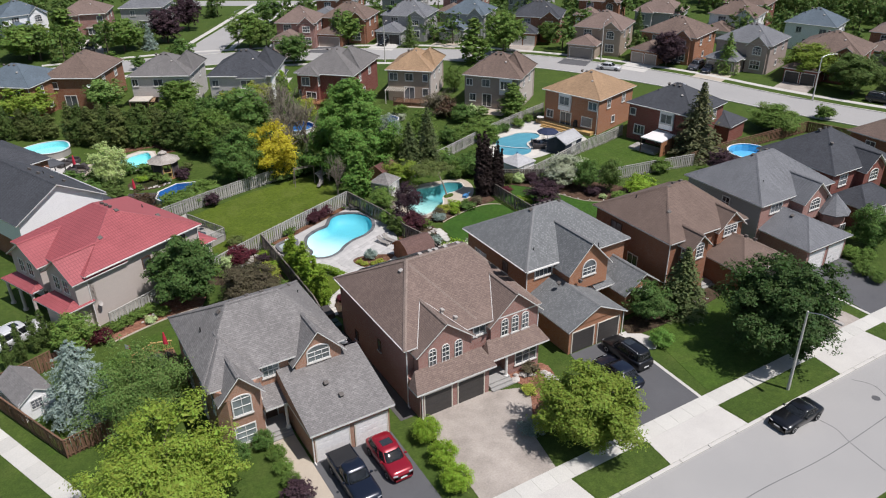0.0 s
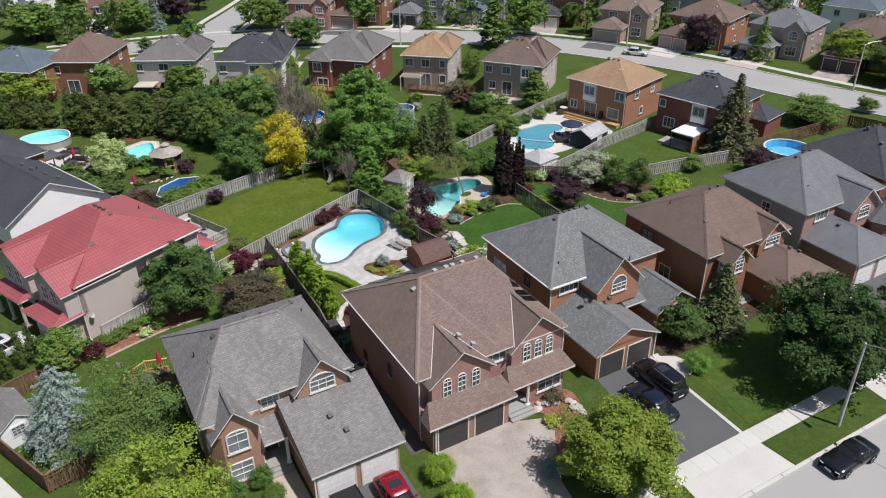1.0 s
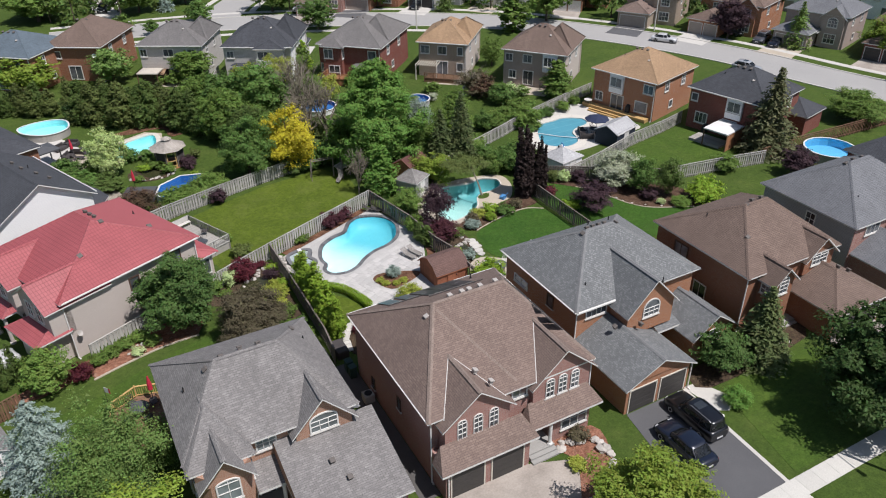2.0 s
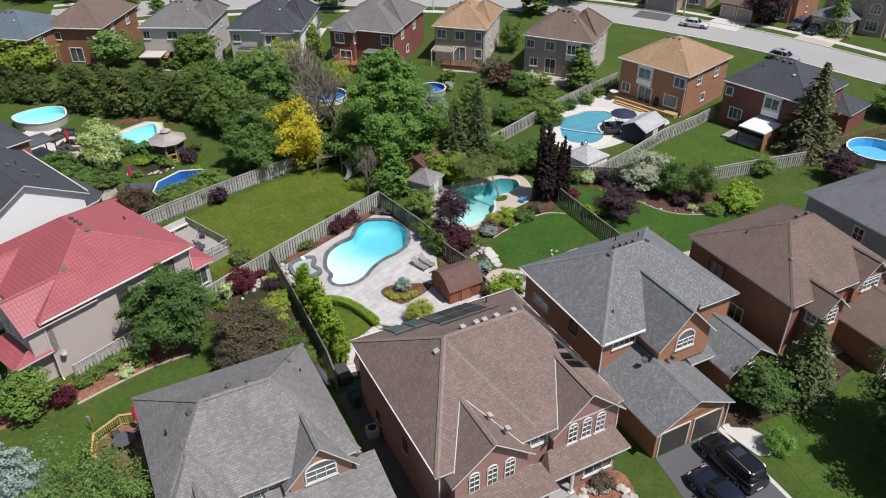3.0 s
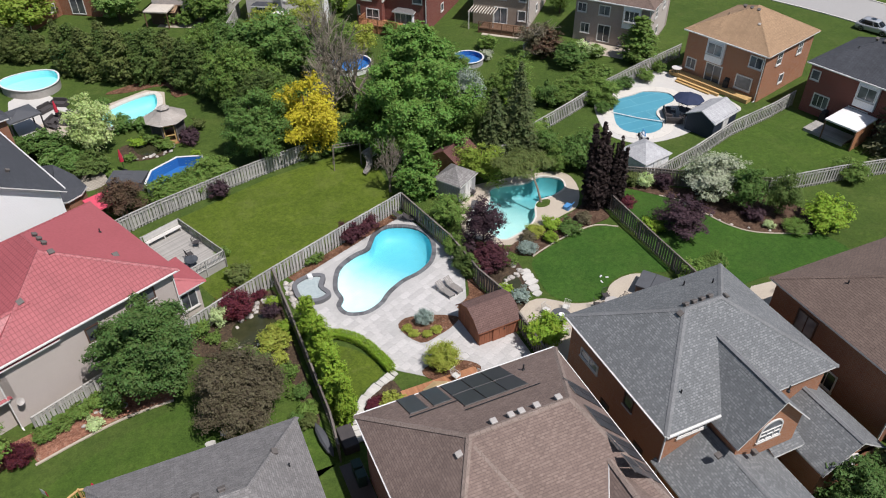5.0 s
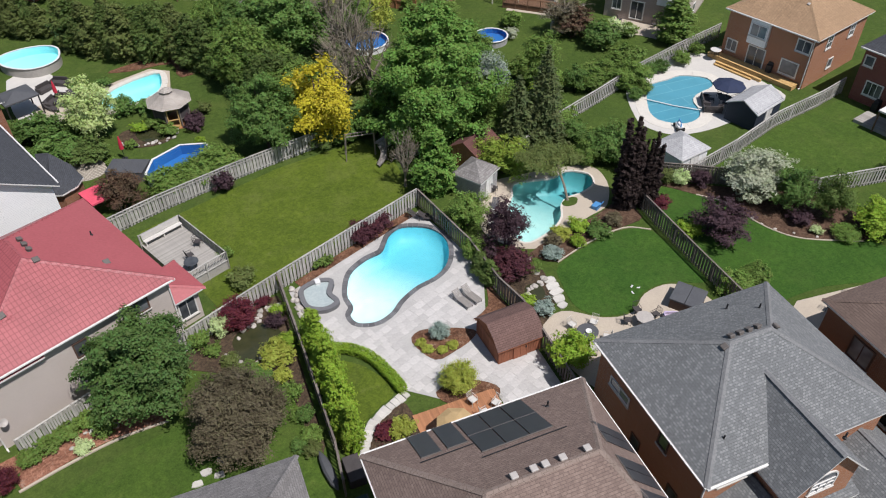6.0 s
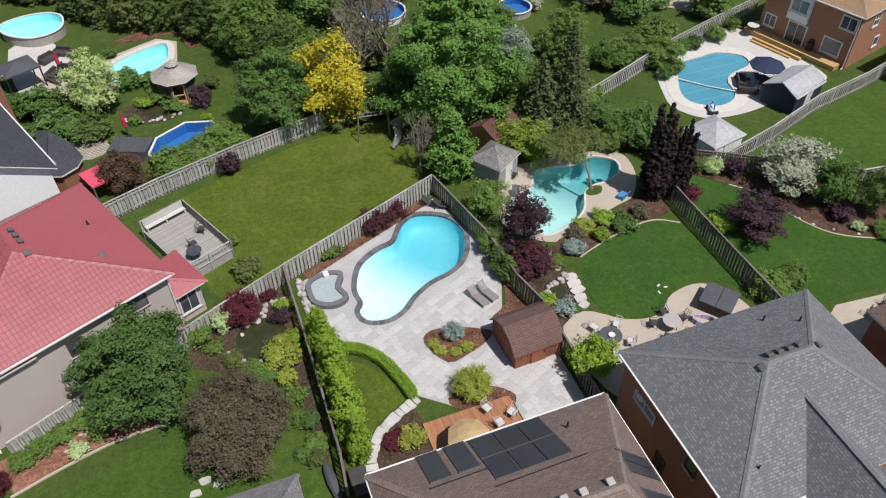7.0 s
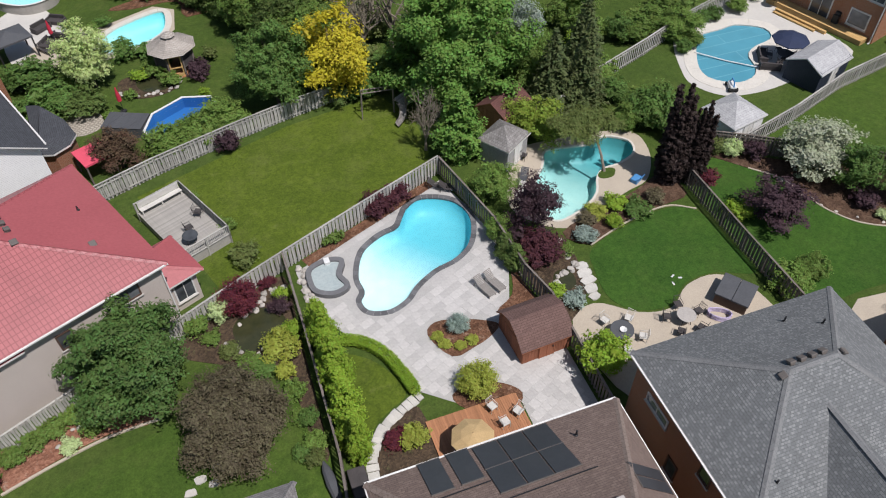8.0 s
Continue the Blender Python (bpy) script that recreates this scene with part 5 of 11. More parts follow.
def house_red():
    h = House("two-storey taupe stucco house with bright red metal tile roof", 2.4, 67.4, 24, STUCCO, ROOF_RED)
    h.walls(0.4, 12.9, 0.4, 12.2, 0, 5.7)
    main = h.hip(0, 13.3, 0, 12.6, 5.75, 2.9, (6.6, 5.2), (6.6, 7.9))
    # the garden side is laid in plain sheet
    main.data.materials.append(ROOF_RED_SMOOTH)
    for f in main.data.polygons:
        if f.normal.x > 0.2 and f.material_index == 0:
            f.material_index = 2
    # cross gables over the street side, and the lower porch roofs
    for c, half in ((-2.6, 2.2), (-8.6, 2.4)):
        h.gable(c, half, -0.9, 4.5, 5.6, 1.6, side="W", z_wall=2.6, depth=1.8)
        for dx in (-0.75, 0.75):
            h.window("W", c + dx, 0.9, 3.9, 0.8, 1.3, 2, 2)
    for x0, x1, y0, y1 in ((-2.6, 0.5, 0.2, 5.2), (-2.2, 0.5, 6.4, 11.8)):
        h.hip(x0, x1, y0, y1, 2.9, 0.8, ((x1 - 0.3), y0 + 1.6), ((x1 - 0.3), y1 - 1.6), name="porch_roof")
    h.walls(-1.9, 0.4, 0.9, 4.6, 0, 2.7, name="porch_wall")
    for y in (6.8, 9.1, 11.4):
        column(h, -1.9, y, 2.7, 0.16, 0.0, STUCCO)
    h.door("W", -9.0, -0.4, z0=0.3)
    h.window("S", 10.6, -0.4, 4.3, 1.3, 0.9, 2, 1, trim=BROWN_TRIM)
    h.window("S", 6.6, -0.4, 3.6, 0.8, 1.1, 1, 1, trim=BROWN_TRIM)
    for c, z0 in ((8.0, 3.9), (10.5, 3.9), (7.5, 0.6)):
        h.window("E", c, 12.9, z0, 1.3, 1.3, 2, 1)
    # sun room on the garden side
    h.walls(12.9, 15.0, 1.3, 4.6, 0, 2.7, name="sun_room_wall")
    h.hip(12.6, 15.5, 0.9, 5.0, 2.8, 0.9, (13.2, 2.3), (13.2, 3.6), material=ROOF_RED_SMOOTH, name="sun_room_roof")
    h.window("S", 14.0, -1.3, 0.8, 1.2, 1.5, 2, 1)
    h.window("E", 2.9, 15.0, 0.8, 2.2, 1.5, 3, 1)
    h.vents([(7.2, 4.8, 8.3, 15, 10), (10.6, 3.3, 6.8, 25, 10), (3.9, 2.9, 7.2, 25, -10)], VENT_METAL, size=0.42)
    for y in (6.0, 6.7, 7.4):
        h.vents([(7.3, y, 8.4, 0, 22)], VENT_METAL, size=0.34)
    h.pipe(11.4, 7.0, 6.6, 0.3)
    for x, y in ((0.35, 0.35), (12.85, 0.3)):
        h.downpipe(x, y, 5.5)
    bm = bmesh.new()
    box(bm, 0, 13.3, -0.08, -0.002, 5.63, 5.72)
    part("gutter", bm, TRIM, h.top)
    bm = bmesh.new()
    turned(bm, [(0.04, 0.0), (0.16, 0.03), (0.25, 0.08), (0.26, 0.09), (0.24, 0.09), (0.05, 0.02)], 14)
    part("satellite_dish", bm, TIN, h.top, m=pose(0.9, 0.1, 2.4, 60, 0, 20))
    return h


def house_gable_white():
    h = House("dark-roofed house with a plain white gable end beside the red roof", -2.0, 83.8, 22, BRICK_BROWN, ROOF_DARK)
    h.walls(0.4, 9.9, 0.4, 13.6, 0, 5.5)
    h.gable(5.15, 4.8, 0.25, 14.0, 5.5, 2.75, wall=WHITE_BOARD, z_wall=2.6, depth=13.2, over=0.45)
    h.vents([(6.2, 6.0, 7.7, 0, 28), (6.2, 8.0, 7.7, 0, 28), (7.6, 3.4, 6.9, 0, 28), (7.0, 4.8, 7.2, 0, 28)], VENT_METAL)
    h.pipe(7.4, 7.4, 6.9)
    h.window("E", 4.0, 9.9, 3.8, 1.2, 1.2, 2, 2)
    h.window("E", 8.5, 9.9, 3.8, 1.2, 1.2, 2, 2)
    h.gutter(0.2, 13.8, -10.4, 5.4, "E")
    return h


def sun_room():
    """A many-sided low room with a charcoal roof in its corner."""
    h = House("many-sided sun room with a low charcoal shingle roof", 7.2, 93.6, 0, BRICK_BROWN, ROOF_DARK, name="sun_room", group="")
    rim = [(-2.2, 4.4), (-1.4, 4.2), (-0.5, 2.1), (0.7, 1.4), (1.6, -1.0), (1.1, -2.2), (-0.1, -3.0), (-1.3, -2.6)]
    bm = bmesh.new()
    prism(bm, [(x * 0.86, y * 0.9) for x, y in rim], 0.0, 2.3)
    part("wall", bm, BRICK_BROWN, h.top)
    bm = bmesh.new()
    low, top = [bm.verts.new((x, y, 2.25)) for x, y in rim], [bm.verts.new((x, y, 2.4)) for x, y in rim]
    peak = [bm.verts.new((-0.9, y, 3.0)) for y in (3.0, -1.6)]
    n = len(rim)
    for i in range(n):
        k = (i + 1) % n
        bm.faces.new((low[i], low[k], top[k], top[i])).material_index = 1
        a, b = (peak[0] if rim[q][1] > 0.5 else peak[1] for q in (i, k))
        bm.faces.new((top[i], top[k], a) if a == b else (top[i], top[k], b, a))
    bm.faces.new(low[::-1]).material_index = 1
    bmesh.ops.recalc_face_normals(bm, faces=bm.faces[:])
    part("roof", bm, [ROOF_DARK, TRIM], h.top)
    return h


house_brown()
house_corner()
house_slate()
house_umber()
house_ash()
house_charcoal(81.4, 46.2, 10.8, 10.2, "red brick house with charcoal shingle roof at the street's end")
hb = House("brown-roofed brick house at the far end of the front street", 97.5, 44.5, 0, BRICK_BROWN, ROOF_BROWN_DARK)
hb.walls(0, 11, 0, 10, 0, 5.7)
hb.hip(-0.4, 11.4, -0.4, 10.4, 5.75, 3.0)
hb.window("W", -3, 0, 3.8, 1.2, 1.2)
hb.window("W", -7, 0, 3.8, 1.2, 1.2)
house_red()
house_gable_white()
sun_room()
left_dark = House("brown brick house with dark grey roof behind the white gable", -7.5, 97.2, 24, BRICK_BROWN, ROOF_DARK)
left_dark.walls(0.4, 11.8, 0.4, 11.4, 0, 5.7)
left_dark.hip(0, 12.2, 0, 11.8, 5.75, 2.8)
left_dark.window("E", 3, 11.8, 3.8, 1.2, 1.2)
left_dark.window("E", 8, 11.8, 3.8, 1.2, 1.2)


# ---- houses round the curved street ----
def row_house(x, y, rz, w, d, wall, roof, label, rise=2.9, face=None, variant=0, trim=None, side=None, cross=None):
    """A two-storey house. face: what its wall y = 0 shows to the gardens, in (kind, middle along the wall, sill, width, height, panes);
    without it that wall looks at the street, with a garage. side: other cladding of one end; cross: where a gable stands on the far slope."""
    h = House(label, x, y, rz, wall, roof, trim)
    h.rim = 0.12
    h.walls(0.4, w - 0.4, 0.4, d - 0.4, 0, 5.6)
    h.hip(0, w, 0, d, 5.65, rise)
    ev = 0.4
    if side:
        h.walls(w - 0.5, w - 0.385, 0.385, d - 0.385, 0.3, 5.595, side, "siding")
    if cross:
        cx = w * cross
        h.walls(cx - 2.6, min(w - 0.45, cx + 2.6), d - 1.0, d + 1.0, 0, 5.6, name="front_wall")
        h.hip(cx - 3.4, min(w + 0.02, cx + 3.4), d * 0.3, d + 1.4, 5.66, rise * 1.04, (cx, d * 0.49), (cx, d * 0.6), name="front_roof")
    if face:
        for kind, f, z, ww, hh, n in face:
            c = w * f
            if kind == "window":
                h.window("S", c, -ev, z, ww, hh, n, 1)
            elif kind == "patio_door":
                h.window("S", c, -ev, z, ww, hh, n, 1, sill=False, name="patio_door")
            elif kind == "french_door":
                h.window("S", c, -ev, z, ww, hh, n, 2, sill=False, name="patio_door", trim=SKY_PLASTIC)
            elif kind == "oriel":
                bm = bmesh.new()
                box(bm, c - ww / 2 - 0.25, c + ww / 2 + 0.25, 0.02, 0.42, z - 1.0, 5.5)
                part("oriel", bm, WHITE_BOARD, h.top)
                h.window("S", c, -0.02, z, ww, hh, n, 1, trim=SKY_PLASTIC)
            elif kind == "box_window":
                bm = bmesh.new()
                box(bm, c - ww / 2 - 0.15, c + ww / 2 + 0.15, -0.2, 0.42, z - 0.25, z + hh + 0.15)
                part("box_window", bm, WHITE_BOARD, h.top)
                h.window("S", c, 0.2, z, ww, hh, n, 1, trim=SKY_PLASTIC)
                h.skirt(c - ww / 2 - 0.4, c + ww / 2 + 0.4, -0.5, 0.4, z + hh + 0.3, z + hh + 0.6)
            elif kind == "bay":
                h.walls(c - ww / 2, c + ww / 2, -0.5, 0.6, 0, 5.3, name="bay_wall")
                h.window("S", c - ww * 0.2, 0.5, 3.7, ww * 0.42, 1.3, n, 1)
                h.window("E", 0.0, c + ww / 2, 3.7, 0.6, 1.3, 1, 1)
                h.hip(c - ww / 2 - 0.4, c + ww / 2 + 0.4, -0.9, 2.6, 5.55, 1.1, (c, 0.7), (c, 2.4), name="bay_roof")
            elif kind == "bay_door":
                h.window("S", c, 0.5, z, ww, hh, n, 2, sill=False, name="patio_door", trim=SKY_PLASTIC)
            elif kind == "bay_window":
                h.window("S", c, 0.5, z, ww, hh, n, 1, trim=SKY_PLASTIC)
            elif kind == "dish":
                bm = bmesh.new()
                turned(bm, [(0.02, 0.0), (0.2, 0.03), (0.33, 0.1), (0.34, 0.11), (0.2, 0.05)], 14)
                part("satellite_dish", bm, SKY_PLASTIC, h.top, "white satellite dish", m=pose(c, 0.3, z, 60, 0, 20))
        h.downpipe(w - 0.55, 0.33, 5.5)
        h.gutter(0.02, w - 0.02, 0.0, 5.65)
    else:
        h.walls(0.5, 6.4, -4.2, 0.4, 0, 2.75, name="garage_wall")
        h.hip(0.1, 6.8, -4.6, 0.9, 2.85, 1.5, (3.4, -2.2), (3.5, 0.8), name="garage_roof")
        if variant % 2:
            h.garage_door("S", 3.45, 4.2, 4.9, 2.13, (WHITE_DOOR, TAN_DOOR, TAN_DOOR)[variant % 3])
        else:
            for c in (2.0, 4.9):
                h.garage_door("S", c, 4.2, 2.44, 2.13, (TAN_DOOR, WHITE_DOOR, DARK_DOOR)[variant % 3])
        h.gable(w * 0.76, 1.7 + 0.25 * (variant % 3), 0.0, 3.4, 5.5, 1.5 + 0.2 * (variant % 2), z_wall=0.0, depth=1.2)
        h.window("S", w * 0.76, 0.0, 3.7, 1.5, 1.1, 3, 2, 0.4 if variant % 2 else 0.0)
        h.window("S", w * 0.3, -ev, 3.9, 1.6, 1.2, 3, 2)
        h.window("S", w * 0.76, 0.0, 0.9, 1.8, 1.5, 3, 2)
        h.skirt(6.5, w * 0.76 - 1.7, -1.4, 0.4, 2.7, 3.3)
        h.door("S", min(w * 0.6, w * 0.76 - 2.3), -ev, z0=0.3)
    for c in (d * 0.3, d * 0.7):
        h.window("E", c, w - 0.385 if side else w - ev, 3.8, 0.9, 1.2, 2, 2)
        h.window("W", -c, -ev, 3.8, 0.9, 1.2, 2, 2)
    h.window("E", d * 0.45, w - 0.385 if side else w - ev, 1.1, 0.8, 0.9, 1, 1)
    rz2 = 5.65 + rise
    h.vents([(w * f, d * 0.5 - 0.55, rz2 - 0.3, 26, 0) for f in (0.38, 0.46, 0.54)], VENT_METAL)
    h.vents([(w * 0.66, d * 0.3, 5.65 + rise * 0.58, 26, 0)], TIN, size=0.3)
    h.pipe(w * 0.3, d * 0.3, 5.65 + rise * 0.55)
    return h


TAN_DOOR = plain("tan_door", (0.34, 0.29, 0.25), (0.3, 0.255, 0.22), 0.5, 0.7, 6.0, 0.03)
ROW2 = [
    (-4.7, 147.2, -40, 12, 11, BRICK_BROWN, ROOF_BLUE, "brick house with pale blue-grey shingle roof", 2.6),
    (6.8, 145.2, -32, 9.4, 13, BRICK_BROWN, ROOF_BROWN_DARK, "brown brick house with brown shingle roof", 3.0),
    (19.6, 138.3, -30, 10.8, 10.5, BEIGE_SIDING, ROOF_WARM, "beige-sided house with warm grey hip roof", 2.9),
    (31.2, 130.8, -31, 11.6, 11.5, BEIGE_SIDING, ROOF_DARK, "pale beige house with blue-charcoal hip roof and a bay", 3.4),
    (44.9, 124.9, -45, 11.2, 13, BRICK_RED, ROOF_WARM, "red brick house with grey hip roof and a bay", 3.2),
    (59.2, 117.9, -43, 8.6, 10.6, BRICK_TAN, ROOF_TAN, "tan brick house with tan shingle roof", 2.6),
    (68.9, 107.8, -52, 10.6, 9.6, BRICK_GREY, ROOF_BROWN_DARK, "grey-brown brick house with brown hip roof", 3.2),
    (75.1, 93.4, -73, 10.8, 11.2, BRICK_ORANGE, ROOF_TAN, "orange brick house with tan shingle roof above a pool deck", 2.8),
    (81.3, 80.7, -76, 11.2, 10.4, BRICK_RED, ROOF_DARK, "red brick house with charcoal shingle roof", 2.9),
]
GARDEN_FACES = [
    [("window", 0.3, 3.75, 1.0, 1.1, 2), ("window", 0.75, 3.75, 1.3, 1.1, 2), ("patio_door", 0.5, 0.35, 1.9, 2.05, 2)],
    [("window", 0.2, 3.75, 0.9, 1.0, 1), ("dish", 0.84, 4.2, 0, 0, 0), ("patio_door", 0.45, 0.35, 1.9, 2.05, 2)],
    [("window", 0.1, 3.85, 0.9, 1.1, 2), ("window", 0.47, 3.85, 1.5, 1.1, 2), ("window", 0.82, 3.85, 1.4, 1.1, 2), ("french_door", 0.66, 0.35, 1.5, 2.1, 2)],
    [("window", 0.12, 3.8, 1.0, 1.0, 2), ("box_window", 0.27, 0.9, 2.8, 1.5, 5), ("bay", 0.68, 0, 4.4, 0, 2), ("bay_window", 0.62, 0.9, 1.2, 1.5, 2)],
    [("window", 0.1, 1.3, 0.9, 1.1, 1), ("bay", 0.27, 0, 3.2, 0, 2), ("bay_door", 0.29, 0.35, 1.7, 2.1, 2), ("window", 0.84, 3.75, 1.2, 1.2, 1), ("box_window", 0.68, 1.0, 2.3, 1.3, 3)],
    [("window", 0.17, 3.8, 1.3, 1.15, 2), ("window", 0.5, 3.8, 1.3, 1.15, 2), ("window", 0.84, 3.8, 0.8, 1.15, 1), ("patio_door", 0.5, 0.5, 1.7, 2.05, 2), ("window", 0.84, 1.2, 0.9, 1.2, 1)],
    [("window", 0.12, 3.85, 1.0, 1.0, 2), ("window", 0.4, 3.85, 1.3, 1.1, 2), ("window", 0.18, 1.2, 1.0, 1.1, 2), ("patio_door", 0.42, 0.4, 1.5, 2.05, 2), ("oriel", 0.74, 3.7, 1.7, 1.25, 3)],
    [("window", 0.14, 1.2, 1.1, 1.1, 2), ("oriel", 0.4, 3.85, 1.7, 1.2, 2), ("window", 0.86, 3.85, 1.4, 1.15, 2), ("patio_door", 0.42, 0.45, 1.9, 2.05, 2), ("window", 0.78, 1.0, 1.8, 1.4, 1)],
    [("window", 0.1, 3.9, 0.8, 0.9, 1), ("window", 0.22, 1.1, 1.6, 1.3, 3), ("oriel", 0.62, 3.85, 1.7, 1.25, 2), ("patio_door", 0.58, 0.35, 1.9, 2.05, 2)],
]
SIDINGS = {3: WHITE_BOARD, 5: STUCCO, 6: STUCCO}
CROSSES = {2: 0.85, 3: 0.82, 4: 0.72, 5: 0.8, 6: 0.75}
for k, (x, y, rz, w, d, wl, rf, lb, rise) in enumerate(ROW2):
    row_house(x, y, rz, w, d, wl, rf, lb, rise, GARDEN_FACES[k], k, None, SIDINGS.get(k), CROSSES.get(k))
# low garage wings and drives on the street side of the second row
for k, x0, x1, out in ((1, 0.5, 5.6, 3.6), (6, 0.6, 5.8, 4.2), (3, 5.8, 11.0, 3.2)):
    x, y, rz, w, d, wl, rf, lb, rise = ROW2[k]
    m = pose(x, y, 0, 0, 0, rz)
    wing = House("low garage wing with a hip roof behind its house", (m @ Vector((x0, d - 0.4, 0))).x, (m @ Vector((x0, d - 0.4, 0))).y, rz, wl, rf, name="garage", group="garage wings")
    wing.walls(0, x1 - x0, 0, out, 0, 2.75)
    wing.hip(-0.4, x1 - x0 + 0.4, -0.1, out + 0.4, 2.85, 1.5, ((x1 - x0) / 2, 0.1), ((x1 - x0) / 2, out - 1.8))
for k, x0, x1 in ((1, 0.8, 5.4), (3, 6.0, 10.8), (6, 0.8, 5.6), (7, 1.0, 6.0), (8, 1.0, 6.0)):
    x, y, rz, w, d, wl, rf, lb, rise = ROW2[k]
    m = pose(x, y, 0, 0, 0, rz)
    sheet("driveway", [tuple((m @ Vector(c)).xy) for c in ((x0, d, 0), (x1, d, 0), (x1 + 0.2, d + 8.0, 0), (x0 - 0.2, d + 8.0, 0))], 0.035, CONCRETE if k % 2 else OLD_DRIVE, "driveway on the street side of a garden house", "driveway", 0.05)
for k, x0, x1 in ((2, 2.0, 8.0), (3, 1.0, 7.5), (5, 2.5, 8.0), (6, 2.0, 8.5)):
    x, y, rz, w, d, wl, rf, lb, rise = ROW2[k]
    m = pose(x, y, 0, 0, 0, rz)
    sheet("patio", [tuple((m @ Vector(c)).xy) for c in ((x0, 0.35, 0), (x1, 0.35, 0), (x1 - 0.3, -3.0, 0), (x0 + 0.2, -3.2, 0))], 0.03, TAN_CONCRETE, "small paved patio behind a garden house", "patio")
annex = House("red brick garage with charcoal roof beside its house", 92.2, 69.6, 14, BRICK_RED, ROOF_DARK, name="garage", group="")
annex.walls(0.3, 5.4, 0.3, 5.4, 0, 2.6)
annex.hip(0, 5.7, 0, 5.7, 2.7, 1.4)

ROW3 = [
    (57.0, 168.0, -36, 9.6, 10, BRICK_PINK, ROOF_BROWN, "pink brick house with brown roof across the curved street"),
    (68.2, 168.0, -44, 11.5, 10, BRICK_BROWN, ROOF_BROWN_DARK, "brown brick house with grey-brown roof across the street"),
    (81.3, 163.0, -48, 11.5, 10, GREY_SIDING, ROOF_COOL, "grey house with pale grey roof across the street"),
    (95.0, 157.0, -52, 10.5, 10, GREY_SIDING, ROOF_BLUE, "blue-grey roofed house across the street"),
    (106.0, 144.5, -46, 11.5, 10, BRICK_BROWN, ROOF_DARK, "brick house with charcoal roof and white garage door"),
    (110.5, 128.0, -58, 11.0, 11, BRICK_TAN, ROOF_BROWN, "tan brick house with brown roof across the street"),
    (119.0, 116.5, -70, 12.5, 12, BRICK_ORANGE, ROOF_BROWN_DARK, "orange brick house with brown roof across the street"),
    (126.5, 103.0, -72, 11.5, 11, BRICK_GREY, ROOF_COOL, "grey-roofed house with garage across the street"),
    (132.5, 89.5, -70, 12.5, 12, BRICK_RED, ROOF_BROWN_DARK, "red brick house with brown roof and low garage"),
    (139.0, 72.0, -70, 12.0, 12, BRICK_BROWN, ROOF_BROWN_DARK, "brown-roofed house beyond the street trees"),
]
for k, (x, y, rz, w, d, wl, rf, lb) in enumerate(ROW3):
    h = row_house(x, y, rz, w, d, wl, rf, lb, 3.0, None, k)
    m = pose(x, y, 0, 0, 0, rz)
    p = [m @ Vector(q) for q in ((0.6, -4.2, 0), (6.3, -4.2, 0), (6.5, -10.5, 0), (0.3, -10.5, 0))]
    sheet("driveway", [(q.x, q.y) for q in p], 0.045, (OLD_DRIVE, ASPHALT, CONCRETE, TAN_CONCRETE)[k % 4], "driveway in front of a house across the street", "driveway", 0.05)

sheet("driveway", [(18.6, 203.0), (24.6, 200.6), (22.6, 178.6), (18.4, 180.0)], 0.035, CONCRETE, "pale driveway before a pink brick house", "driveway", 0.05)
ROW4 = [
    (30.5, 207, -26, GREY_SIDING, ROOF_COOL), (4.6, 210, 12, WHITE_BOARD, ROOF_BLUE), (-16, 172, 8, GREY_SIDING, ROOF_COOL), (40, 222, -30, GREY_SIDING, ROOF_DARK), (16.6, 205.6, -20, BRICK_PINK, ROOF_BROWN),
    (76, 190, -40, BRICK_BROWN, ROOF_COOL), (92, 184, -44, GREY_SIDING, ROOF_BROWN), (106, 176, -48, BRICK_PINK, ROOF_BROWN_DARK), (120, 166, -52, GREY_SIDING, ROOF_DARK), (132, 152, -54, BRICK_BROWN, ROOF_BROWN),
    (134, 134, -60, GREY_SIDING, ROOF_BROWN), (146, 122, -66, WHITE_BOARD, ROOF_BROWN_DARK), (152, 106, -70, WHITE_BOARD, ROOF_BLUE), (158, 90, -72, BRICK_BROWN, ROOF_BROWN), (160, 130, -66, BRICK_RED, ROOF_BROWN_DARK),
]
for k, (x, y, rz, wl, rf) in enumerate(ROW4):
    row_house(x, y, rz, 11.0, 10.5, wl, rf, "distant two-storey house with a hip roof among trees", 2.9, GARDEN_FACES[k % 6] if k % 2 == 0 else None, k)


# ---- vegetation ----
def leaf_mesh(name, pos, nrm, size, material, rng, aspect=0.7):
    """Many small leaves, each one pointed blade, as one mesh. size: one number, or one for each leaf."""
    n = len(pos)
    nrm = nrm / np.maximum(np.linalg.norm(nrm, axis=1, keepdims=True), 1e-6)
    a = rng.normal(size=(n, 3))
    a -= nrm * (a * nrm).sum(1, keepdims=True)
    a /= np.maximum(np.linalg.norm(a, axis=1, keepdims=True), 1e-6)
    b = np.cross(nrm, a)
    s = (size * rng.uniform(0.7, 1.35, n))[:, None]
    v = np.empty((n, 3, 3))
    v[:, 0], v[:, 1], v[:, 2] = pos - a * s * 0.45 - b * s * aspect * 0.5, pos - a * s * 0.45 + b * s * aspect * 0.5, pos + a * s * 0.65
    me = bpy.data.meshes.new(name)
    me.vertices.add(n * 3)
    me.vertices.foreach_set("co", v.reshape(-1))
    me.loops.add(n * 3)
    me.loops.foreach_set("vertex_index", np.arange(n * 3))
    me.polygons.add(n)
    me.polygons.foreach_set("loop_start", np.arange(n) * 3)
    me.polygons.foreach_set("loop_total", np.full(n, 3))
    me.update(calc_edges=True)
    me.materials.append(material)
    return me


